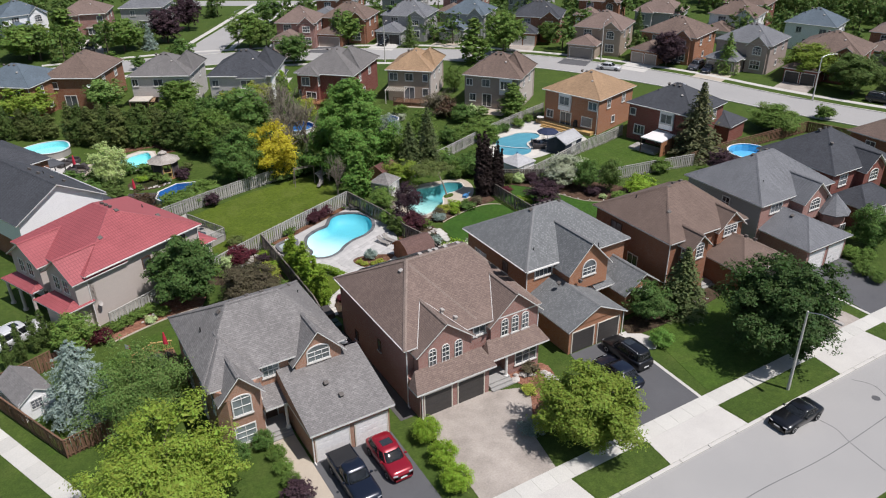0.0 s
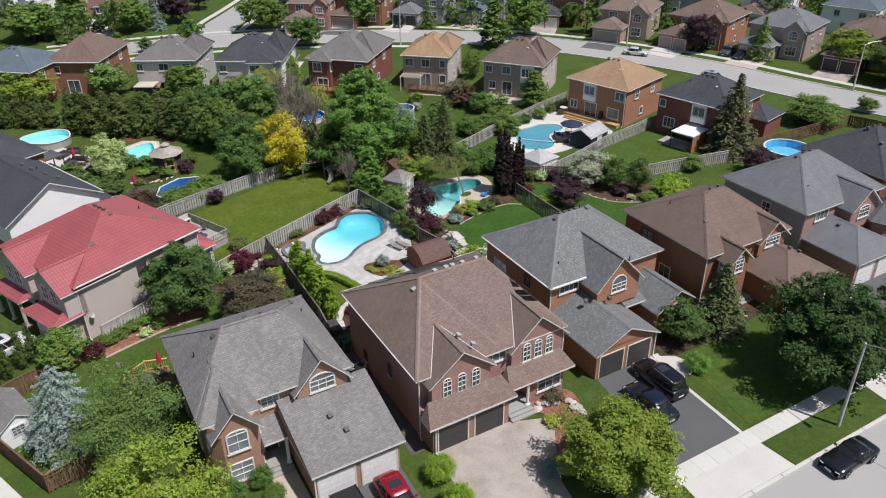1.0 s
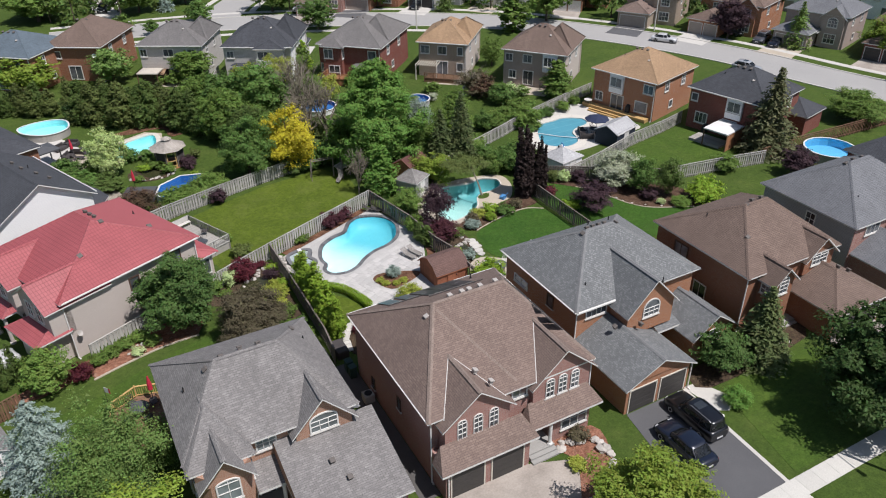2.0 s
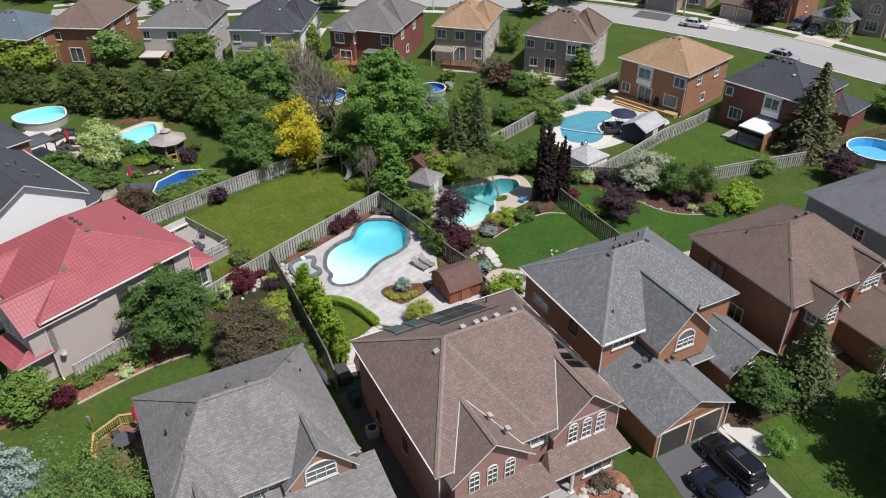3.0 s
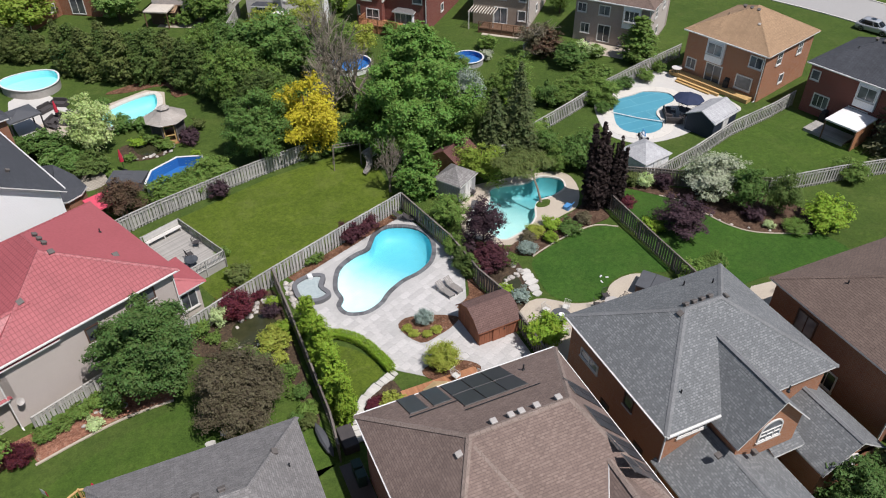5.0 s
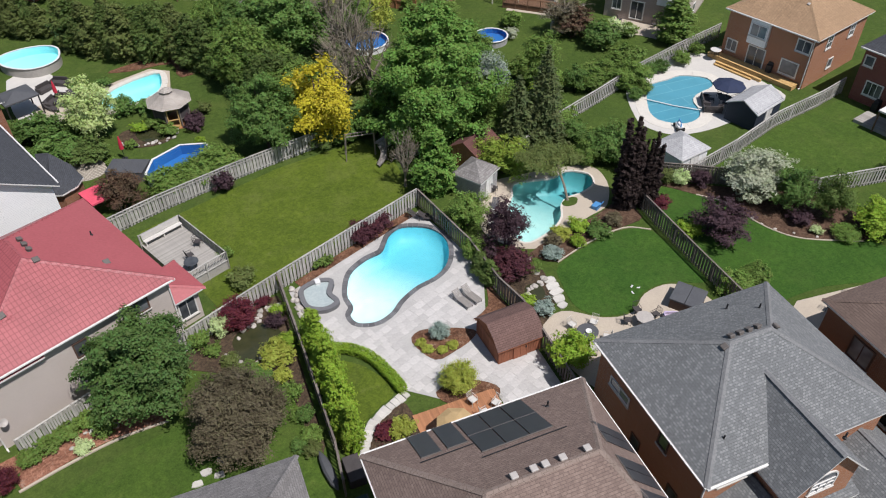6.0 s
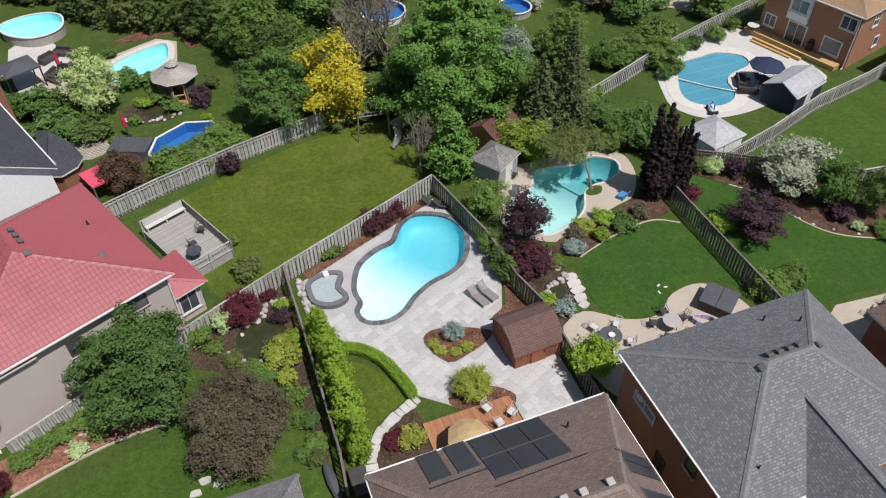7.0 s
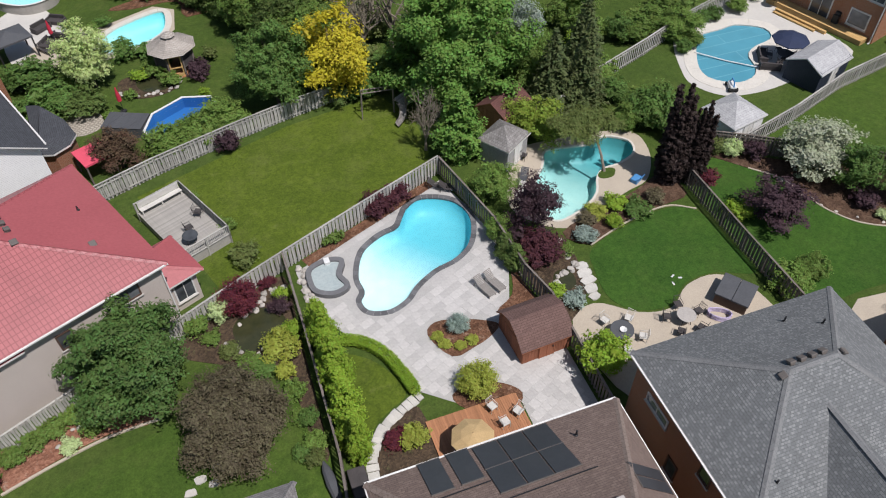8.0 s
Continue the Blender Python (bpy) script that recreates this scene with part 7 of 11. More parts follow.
plant("great_tree", LEAF_MAPLE, 39.6, 89.8, 5.4, 13.0, "great bright green maple at the back of the lawn", "tree")
plant("loose_tree", LEAF_SILVER, 46.3, 91.7, 1.97, 6.8, "silvery pale-leaved tree among maples", "tree")
plant("loose_tree", LEAF_YELLOW, 29.8, 93.7, 3.7, 8.0, "vivid yellow-leaved tree at the lawn edge", "tree")
plant("maple", LEAF_DEEP, 24.7, 94.0, 3.15, 7.8, "dark green tree at the back fence", "tree")
plant("tree", LEAF_DARK, 27.2, 101.0, 2.6, 6.4, "dark green tree at the back fence", "tree")
plant("tree", LEAF_DEEP, 31.5, 111.2, 4.45, 8.0, "dense green tree behind the yellow tree", "tree")
plant("tree", LEAF_DEEP, 26.7, 113.2, 3.33, 7.0, "dense green tree behind the yellow tree", "tree")
plant("bare_tree", LEAF_BARE, 36.1, 104.1, 3.20, 9.5, "nearly bare grey-brown tree by the fence", "tree")
plant("bare_tree", LEAF_BARE, 35.4, 109.0, 2.95, 9.5, "nearly bare grey-brown tree by the fence", "tree")
plant("bare_tree", LEAF_BARE, 33.6, 99.0, 2.7, 7.5, "nearly bare grey-brown tree by the fence", "tree")
plant("bare_tree", LEAF_BARE, 36.6, 99.4, 2.6, 8.5, "nearly bare grey-brown tree by the fence", "tree")
plant("bush", LEAF_OLIVE, 32.8, 96.6, 1.8, 2.6, "dull green bush below bare trees", "bush")
plant("bush", LEAF_OLIVE, 35.6, 101.6, 2.0, 2.6, "dull green bush below bare trees", "bush")
plant("bush", LEAF_DARK, 31.6, 103.5, 2.2, 3.4, "dark bush behind the yellow tree", "bush")
plant("bush", LEAF_DARK, 29.4, 99.8, 2.0, 3.2, "dark bush behind the yellow tree", "bush")
plant("bare_tree", LEAF_BARE, 34.5, 83.8, 1.44, 5.6, "nearly bare tree beside the play set", "tree")
plant("tree", LEAF_YELLOWGREEN, 37.0, 120.6, 2.44, 6.0, "yellow-green tree far behind", "tree")
plant("bush", LEAF_DEEP, 34.8, 94.2, 1.91, 3.0, "dark bush under the great maple", "bush")
plant("bush", LEAF_DEEP, 38.9, 89.1, 1.58, 3.0, "dark bush under the great maple", "bush")

# gardens behind the red roof
plant("tree", LEAF_CREAM, 10.0, 102.6, 2.25, 6.0, "pale variegated tree by the pool", "tree")
plant("bush", LEAF_DEEP, 5.3, 104.3, 2.23, 2.8, "dark green bush in the garden", "bush")
plant("bush", LEAF_DEEP, 7.0, 100.3, 2.40, 2.4, "dark green bush in the garden", "bush")
plant("bush", LEAF_DARK, 9.2, 99.0, 1.91, 2.0, "dark green bush in the garden", "bush")
plant("loose_tree", LEAF_RUST, 11.5, 90.3, 2.07, 3.6, "loose reddish-brown tree beside the pool", "tree")
plant("bush", LEAF_MID, 15.4, 90.8, 2.02, 2.4, "green bush that spills over the fence", "bush")
plant("bush", LEAF_MID, 17.5, 91.5, 2.05, 2.4, "green bush that spills over the fence", "bush")
plant("bush", LEAF_MID, 19.8, 92.6, 2.09, 2.4, "green bush that spills over the fence", "bush")
plant("shrub", LEAF_PURPLE, 19.8, 89.4, 1.04, 1.7, "dark purple shrub at the fence", "shrub")
plant("shrub", LEAF_DEEP, 12.6, 107.8, 1.06, 1.2, "garden shrub by the gazebo", "shrub")
plant("shrub", LEAF_MID, 15.2, 102.3, 1.02, 1.2, "garden shrub by the gazebo", "shrub")
plant("shrub", LEAF_PURPLE, 18.9, 101.9, 1.15, 1.2, "garden shrub by the gazebo", "shrub")
plant("shrub", LEAF_MID, 16.3, 100.5, 0.88, 1.2, "garden shrub by the gazebo", "shrub")
plant("shrub", LEAF_DEEP, 14.6, 106.1, 1.31, 1.2, "garden shrub by the gazebo", "shrub")
plant("shrub", LEAF_MID, 16.0, 84.4, 0.76, 0.8, "round shrub by the deck", "shrub")
plant("shrub", LEAF_MID, 17.9, 80.4, 0.81, 1.0, "round shrub by the deck", "shrub")
plant("shrub", LEAF_OLIVE, 18.8, 77.0, 1.17, 1.2, "loose shrub beside the fence", "shrub")
plant("tree", LEAF_MID, 27.1, 133.4, 3.44, 5.0, "green garden tree behind the houses", "tree")
plant("tree", LEAF_MAPLE, 2.6, 144.5, 4.05, 5.0, "green garden tree behind the houses", "tree")
plant("tree", LEAF_MID, 26.8, 138.3, 3.11, 4.6, "green garden tree behind the houses", "tree")
plant("tree", LEAF_MID, 43.1, 128.8, 1.98, 4.5, "green garden tree behind the houses", "tree")
plant("shrub", LEAF_MID, 10.0, 112.2, 0.84, 1.0, "garden shrub between pool and gazebo", "shrub")
plant("shrub", LEAF_DEEP, 11.3, 113.1, 0.85, 1.0, "garden shrub between pool and gazebo", "shrub")
plant("shrub", LEAF_DEEP, 12.7, 106.2, 1.17, 1.6, "garden shrub between pool and gazebo", "shrub")
plant("shrub", LEAF_MID, 15.0, 103.4, 0.94, 1.2, "garden shrub between pool and gazebo", "shrub")
plant("shrub", LEAF_FRESH, 13.9, 102.3, 0.88, 0.9, "garden shrub between pool and gazebo", "shrub")
plant("shrub", LEAF_DEEP, 16.3, 104.3, 0.69, 1.0, "garden shrub between pool and gazebo", "shrub")
plant("shrub", LEAF_PURPLE, 18.9, 100.7, 1.03, 1.4, "garden shrub between pool and gazebo", "shrub")
plant("shrub", LEAF_OLIVE, 20.3, 103.4, 0.80, 1.2, "garden shrub between pool and gazebo", "shrub")
plant("shrub", LEAF_MID, 12.7, 99.8, 0.65, 0.8, "garden shrub between pool and gazebo", "shrub")
plant("shrub", LEAF_DEEP, 5.9, 100.7, 1.47, 1.8, "garden shrub between pool and gazebo", "shrub")
plant("shrub", LEAF_DARK, 7.4, 101.1, 1.24, 1.6, "garden shrub between pool and gazebo", "shrub")
plant("shrub", LEAF_DEEP, 4.3, 99.9, 1.45, 1.8, "garden shrub between pool and gazebo", "shrub")
plant("shrub", LEAF_MID, 16.7, 100.7, 0.62, 0.7, "garden shrub between pool and gazebo", "shrub")
plant("shrub", LEAF_MID, 10.9, 97.5, 0.63, 0.6, "garden shrub between pool and gazebo", "shrub")
plant("shrub", LEAF_FRESH, 18.9, 97.8, 0.65, 0.8, "garden shrub between pool and gazebo", "shrub")

# gardens on the far side
plant("bush", LEAF_FRESH, 67.6, 62.9, 2.11, 2.8, "yellow-green bush by the fence", "bush")
plant("bush", LEAF_MID, 75.7, 67.6, 1.78, 2.0, "round green bush by the lawn", "bush")
plant("bush", LEAF_MID, 52.5, 61.7, 1.49, 1.8, "green bush behind the patio", "bush")
plant("bush", LEAF_MID, 54.5, 62.1, 1.14, 1.6, "green bush behind the patio", "bush")
plant("small_tree", LEAF_BLOSSOM, 61.6, 71.2, 2.97, 4.2, "small round tree covered in creamy blossom", "tree")
plant("small_tree", LEAF_DEEP, 62.9, 68.1, 1.95, 4.3, "dense round green tree by the lawn", "tree")
plant("small_tree", LEAF_DARK, 65.0, 65.9, 1.60, 4.4, "dark green round tree by the lawn", "tree")
plant("loose_tree", LEAF_PURPLE, 55.2, 67.3, 2.32, 3.6, "purple-leaved small tree on the lawn", "tree")
plant("shrub", LEAF_FRESH, 53.4, 68.5, 1.18, 1.2, "bright green shrub at the lawn edge", "shrub")
plant("ball", LEAF_MID, 64.6, 63.4, 1.13, 1.0, "low clipped green mound at the lawn edge", "shrub")
plant("shrub", LEAF_VARIEGATED, 62.9, 64.8, 0.55, 0.6, "pale variegated plant at the bed edge", "shrub")
plant("shrub", LEAF_PURPLE, 62.6, 66.2, 1.06, 1.1, "dark purple shrub in the bed", "shrub")
plant("shrub", LEAF_RED, 53.1, 72.5, 0.95, 1.2, "dark red shrub by the fence", "shrub")
plant("shrub", LEAF_OLIVE, 55.8, 75.6, 0.89, 1.4, "olive green shrub at the fence", "shrub")
plant("ball", LEAF_VARIEGATED, 56.9, 74.7, 0.84, 1.5, "pale variegated shrub at the fence", "shrub")
plant("bush", LEAF_PURPLE, 58.3, 73.9, 1.04, 1.6, "dark purple-red shrub by the fence", "shrub")
plant("conifer", LEAF_SPRUCE, 84.3, 69.0, 3.99, 11.0, "tall brownish-green spruce by the house", "tree")
plant("small_tree", LEAF_PURPLE, 81.8, 62.1, 2.35, 3.6, "purple bush-like tree by the blue pool", "tree")
plant("bare_tree", LEAF_BARE, 62.4, 105.3, 2.90, 4.6, "brownish half-bare tree behind the fence", "tree")
plant("small_tree", LEAF_BRONZE, 62.5, 105.1, 2.41, 4.0, "brownish half-bare tree behind the fence", "tree")
plant("tree", LEAF_FEATHER, 15.6, 138.9, 3.4, 5.4, "loose olive green tree behind a brick house", "tree")
plant("tree", LEAF_LIME, 3.4, 141.4, 4.4, 5.6, "bright green tree behind a brick house", "tree")
plant("shrub", LEAF_YELLOWGREEN, 55.4, 98.9, 0.95, 1.2, "lime shrub on the far lawn", "shrub")
plant("shrub", LEAF_FRESH, 52.7, 93.5, 1.04, 1.4, "bright green shrub beyond the spruces", "shrub")
plant("column", LEAF_MID, 73.1, 98.4, 2.46, 5.6, "dense green upright tree by the house", "tree")
plant("bush", LEAF_MID, 60.3, 93.5, 2.21, 2.4, "green garden bush by the fence", "bush")
plant("bush", LEAF_MID, 64.5, 95.3, 2.28, 2.6, "green garden bush by the fence", "bush")
plant("bush", LEAF_MID, 70.5, 93.3, 1.07, 1.6, "green garden bush by the fence", "bush")
plant("bush", LEAF_MID, 72.2, 97.5, 1.11, 1.6, "green garden bush by the fence", "bush")
plant("bush", LEAF_MID, 73.5, 94.7, 0.94, 1.4, "green garden bush by the fence", "bush")
plant("bush", LEAF_MID, 52.0, 87.5, 1.70, 2.2, "green garden bush by the fence", "bush")
plant("bush", LEAF_MID, 62.9, 89.5, 1.09, 1.4, "green garden bush by the fence", "bush")
plant("ball", LEAF_DEEP, 63.8, 92.1, 0.92, 1.4, "rounded green shrub by the pool", "shrub")
plant("ball", LEAF_DEEP, 65.7, 92.5, 0.93, 1.4, "rounded green shrub by the pool", "shrub")
plant("ball", LEAF_DEEP, 67.4, 92.7, 0.94, 1.4, "rounded green shrub by the pool", "shrub")
plant("ball", LEAF_DEEP, 61.5, 90.8, 0.90, 1.4, "rounded green shrub by the pool", "shrub")
plant("ball", LEAF_DEEP, 61.4, 88.7, 0.78, 1.4, "rounded green shrub by the pool", "shrub")
plant("bush", LEAF_DEEP, 64.4, 100.3, 2.24, 3.0, "green bush at the fence", "bush")
plant("bush", LEAF_MID, 58.4, 92.1, 1.76, 2.4, "green bush at the fence", "bush")
plant("small_tree", LEAF_MID, 55.7, 98.3, 2.13, 4.0, "loose green tree by the fence", "tree")
plant("small_tree", LEAF_MID, 62.4, 91.0, 2.06, 3.0, "loose green tree by the fence", "tree")

# front gardens
plant("maple", LEAF_SHADE, 53.0, 31.8, 4.8, 9.0, "dense dark green maple by the street", "tree")
plant("maple", LEAF_LIME, 31.6, 31.9, 3.87, 6.4, "lime green maple by the driveway", "tree")
plant("ball", LEAF_FRESH, 21.3, 38.1, 1.11, 1.9, "clipped round shrub beside the driveway", "shrub", "clipped shrubs")
plant("ball", LEAF_FRESH, 21.1, 35.4, 1.11, 1.9, "clipped round shrub beside the driveway", "shrub", "clipped shrubs")
plant("ball", LEAF_FRESH, 20.6, 32.8, 1.15, 1.9, "clipped round shrub beside the driveway", "shrub", "clipped shrubs")
plant("conifer", LEAF_PINE, 51.2, 40.8, 2.75, 7.0, "dark conifer in the front garden", "tree")
plant("small_tree", LEAF_FOREST, 47.2, 41.1, 2.2, 4.2, "dark green tree beside the garage", "tree")
plant("ball", LEAF_MAPLE, 45.4, 37.6, 1.05, 1.7, "clipped round shrub by the driveway", "shrub")
plant("ball", LEAF_MID, 75.0, 38.6, 1.05, 1.3, "clipped round green shrub by a driveway", "shrub")
plant("ball", LEAF_MID, 72.8, 35.6, 1.06, 1.3, "clipped round green shrub by a driveway", "shrub")
plant("ball", LEAF_MID, 76.0, 37.3, 0.92, 1.3, "clipped round green shrub by a driveway", "shrub")
plant("ball", LEAF_MID, 74.0, 36.7, 0.90, 1.3, "clipped round green shrub by a driveway", "shrub")
plant("ball", LEAF_MID, 72.4, 33.8, 0.87, 1.3, "clipped round green shrub by a driveway", "shrub")
plant("tree", LEAF_DEEP, 78.6, 38.9, 2.18, 5.0, "dark green tree by the far driveway", "tree")
plant("ball", LEAF_DEEP, 10.4, 43.9, 0.85, 1.5, "round dark green shrub by the bay", "shrub")
plant("ball", LEAF_DEEP, 8.3, 43.4, 1.03, 1.8, "round dark green shrub by the bay", "shrub")
plant("ball", LEAF_MID, 10.9, 42.3, 0.75, 1.0, "clipped hedge shrub along the path", "shrub")
plant("ball", LEAF_MID, 10.8, 40.7, 0.73, 1.0, "clipped hedge shrub along the path", "shrub")
plant("ball", LEAF_MID, 10.8, 39.1, 0.72, 1.0, "clipped hedge shrub along the path", "shrub")
plant("shrub", LEAF_PURPLE, 10.9, 37.8, 1.17, 1.2, "dark purple shrub by the path", "shrub")
plant("shrub", LEAF_BRONZE, 33.0, 40.6, 0.87, 0.9, "bronze shrub among rocks", "shrub")
plant("shrub", LEAF_YELLOWGREEN, 31.3, 38.6, 0.75, 0.6, "golden low shrub by the driveway", "shrub")
plant("shrub", LEAF_BLUE, 28.8, 34.7, 1.09, 0.7, "blue-green juniper by the driveway", "shrub")
plant("column", LEAF_DARK, -4.0, 65.7, 0.55, 3.9, "dark slim cedar beside the driveway", "tree")
plant("column", LEAF_DARK, -2.8, 66.5, 0.56, 3.9, "dark slim cedar beside the driveway", "tree")
plant("column", LEAF_DARK, -5.0, 64.4, 0.53, 3.9, "dark slim cedar beside the driveway", "tree")
plant("column", LEAF_DARK, -1.9, 67.0, 0.56, 3.9, "dark slim cedar beside the driveway", "tree")

# street trees behind
plant("tree", LEAF_MID, 27.0, 184.6, 4.77, 7, "green street tree beyond the gardens", "tree")
plant("tree", LEAF_LIME, 8.6, 190.5, 5.6, 6.4, "lime green tree before a white house", "tree")
plant("column", LEAF_MID, 16.4, 199.6, 3.0, 7.6, "green upright tree beside a far driveway", "tree")
plant("conifer", LEAF_BLUE, 32.3, 182.7, 2.05, 6, "blue spruce by the street beyond the gardens", "tree")
plant("tree", LEAF_PURPLE, 37.4, 187.8, 4.11, 8, "dark purple maple beyond the gardens", "tree")
plant("bush", LEAF_DEEP, 36.6, 170.4, 2.95, 4, "green rounded tree beyond the gardens", "tree")
plant("tree", LEAF_MID, 51.8, 170.6, 4.85, 8, "green street tree beyond the gardens", "tree")
plant("tree", LEAF_DEEP, 55.2, 152.4, 3.68, 6, "dark green street tree beyond the gardens", "tree")
plant("tree", LEAF_MID, 72.7, 162.8, 4.05, 7, "green street tree beyond the gardens", "tree")
plant("conifer", LEAF_DARK, 83.5, 152.7, 2.31, 7, "dark spruce by a house beyond the gardens", "tree")
plant("column", LEAF_MID, 87.1, 131.8, 3.40, 9, "green upright street tree beyond the gardens", "tree")
plant("tree", LEAF_MID, 97.1, 135.0, 4.66, 9, "green street tree beyond the gardens", "tree")
plant("tree", LEAF_MID, 111.0, 137.0, 2.20, 5, "young street tree beyond the gardens", "tree")
plant("conifer", LEAF_DARK, 128.7, 126.6, 2.19, 8, "dark conifer by a house beyond the gardens", "tree")
plant("tree", LEAF_PURPLE, 118.5, 107.7, 3.10, 7, "dark purple street tree beyond the gardens", "tree")
plant("conifer", LEAF_MID, 124.8, 97.8, 2.89, 8, "green conifer by the street beyond the gardens", "tree")
plant("conifer", LEAF_DARK, 131.7, 97.2, 1.93, 7, "dark conifer by the street beyond the gardens", "tree")
plant("tree", LEAF_LIME, 133.2, 85.3, 4.50, 7, "lime green street tree beyond the gardens", "tree")
plant("tree", LEAF_DARK, 132.0, 75.4, 4.75, 7, "dark green street tree beyond the gardens", "tree")
plant("bush", LEAF_MID, 115.0, 69.4, 1.67, 2.5, "young tree by the road beyond the gardens", "tree")
plant("tree", LEAF_MID, 103.4, 70.4, 4.00, 4, "spreading green tree beyond the gardens", "tree")
plant("tree", LEAF_MID, 7.7, 187.3, 6.11, 7, "green tree by a house beyond the gardens", "tree")
plant("column", LEAF_MID, 17.5, 198.8, 3.43, 8, "green tree by a house beyond the gardens", "tree")
plant("bush", LEAF_MID, 21.6, 169.7, 2.35, 3.5, "green small tree beyond the gardens", "tree")
plant("tree", LEAF_PURPLE, 45.3, 199.2, 3.54, 8, "dark maple by the side street beyond the gardens", "tree")
plant("conifer", LEAF_DARK, 55.3, 213.2, 2.30, 6, "dark spruce by the side street beyond the gardens", "tree")
plant("bush", LEAF_DEEP, 26.3, 165.1, 1.63, 3, "green garden bush beyond the gardens", "tree")
plant("tree", LEAF_DEEP, 64.4, 195.3, 3.66, 6, "green tree by the street beyond the gardens", "tree")
plant("bush", LEAF_FRESH, 131.5, 110.2, 1.83, 2.0, "front garden bush beyond the gardens", "tree")

# dense green belts between the gardens
def belt(line, n, kind, leaves, r, h, label, seed, spread=1.5):
    rb = random.Random(seed)
    pts = smooth_line(line, 8)
    for k in range(n):
        f = (k + rb.uniform(0.2, 0.8)) / n * (len(pts) - 1)
        i = min(int(f), len(pts) - 2)
        p = Vector(pts[i]).lerp(Vector(pts[i + 1]), f - i)
        q = rb.uniform(0.75, 1.2)
        plant(kind, leaves[rb.randrange(len(leaves))], p.x + rb.uniform(-spread, spread), p.y + rb.uniform(-spread, spread), r * q, h * rb.uniform(0.8, 1.15), label, "tree" if kind != "bush" else "bush", "green belt")


belt([(-6, 134.5), (1, 131.0), (6.5, 128.0)], 8, "screen", (LEAF_DARK, LEAF_OLIVE), 1.5, 4.6, "dark clipped evergreen in the tall garden screen", 1, 0.35)
belt([(8.2, 124.3), (12.8, 120.2), (18.4, 116.6)], 9, "screen", (LEAF_DARK, LEAF_OLIVE, LEAF_DARK), 1.75, 6.0, "dark pointed evergreen in the tall garden screen", 31, 0.45)
belt([(10.5, 126.8), (15.5, 123.0), (20.6, 119.6)], 7, "screen", (LEAF_DARK, LEAF_OLIVE), 1.8, 4.6, "dark pointed evergreen in the tall garden screen", 32, 0.6)
belt([(19.6, 115.8), (21.6, 112.4), (24.2, 108.6)], 6, "screen", (LEAF_DARK, LEAF_OLIVE, LEAF_DARK), 1.75, 5.6, "dark pointed evergreen in the tall garden screen", 33, 0.4)
belt([(22.6, 117.2), (24.6, 114.0)], 2, "tree", (LEAF_MID,), 2.2, 6.4, "light green tree at the end of the garden screen", 34, 0.4)
belt([(24, 110), (27, 104), (28, 98)], 6, "tree", (LEAF_DEEP, LEAF_MID, LEAF_DARK), 2.7, 6.0, "dense green tree at the garden edge", 3, 1.0)
belt([(30, 122), (36, 116), (44, 112)], 7, "small_tree", (LEAF_MID, LEAF_DEEP, LEAF_YELLOWGREEN), 2.3, 4.6, "green garden tree behind the houses", 5, 1.5)
belt([(38, 96), (42, 92), (46, 88)], 7, "small_tree", (LEAF_DEEP, LEAF_DARK, LEAF_MID), 2.1, 4.6, "green tree behind the garden sheds", 6, 1.2)
belt([(47, 101), (53, 96), (57, 92)], 7, "bush", (LEAF_MID, LEAF_DEEP), 1.6, 2.6, "green bush along the far fence", 7, 1.0)
belt([(52, 85), (54, 81), (53, 77)], 5, "bush", (LEAF_DEEP, LEAF_MID), 1.4, 2.4, "green bush behind the teal pool", 9, 0.8)
belt([(29, 92), (34, 93.5), (38, 92)], 5, "bush", (LEAF_DEEP, LEAF_DARK), 1.6, 2.6, "dark bush under the great maple", 11, 0.8)
belt([(0, 105), (6, 104.5), (10, 103.5)], 5, "bush", (LEAF_DEEP, LEAF_MID), 1.6, 2.4, "dark green bush behind the houses", 12, 0.8)

plant("small_tree", LEAF_MID, 72.6, 116.2, 2.0, 4.6, "green bushy tree between two far houses", "tree")
plant("column", LEAF_FRESH, 44.4, 129.6, 1.3, 5.0, "bright green pointed tree beside a far house", "tree")
plant("bush", LEAF_RUST, 63.2, 104.0, 2.3, 3.6, "dark brownish bush on the far lawn", "bush")
plant("bush", LEAF_MID, 57.6, 109.4, 1.4, 1.8, "green bush beside the far fence", "bush")
plant("shrub", LEAF_BLOSSOM, 56.2, 106.6, 1.0, 1.2, "white flowering shrub on the far lawn", "shrub")
plant("small_tree", LEAF_MID, 73.0, 98.6, 1.8, 4.4, "green upright tree by the far house", "tree")
belt([(33.0, 128.6), (40, 123.6)], 5, "bush", (LEAF_MID, LEAF_DEEP), 1.2, 2.0, "green bush behind a grey house", 21, 0.8)
belt([(47, 119.5), (52, 115.2)], 5, "bush", (LEAF_MID, LEAF_DEEP), 1.2, 1.9, "green bush behind the red brick house", 22, 0.8)
belt([(70.5, 101.5), (66, 104)], 4, "bush", (LEAF_MID, LEAF_VARIEGATED), 1.1, 1.7, "green bush behind a far house", 23, 0.8)
belt([(22, 136), (28, 131.5)], 5, "bush", (LEAF_MID, LEAF_DEEP), 1.2, 2.0, "green bush behind a grey house", 24, 0.9)
belt([(45, 108), (49, 103), (50, 98)], 6, "small_tree", (LEAF_MID, LEAF_DEEP, LEAF_MAPLE), 1.8, 3.8, "green garden tree beyond the great maple", 25, 1.2)

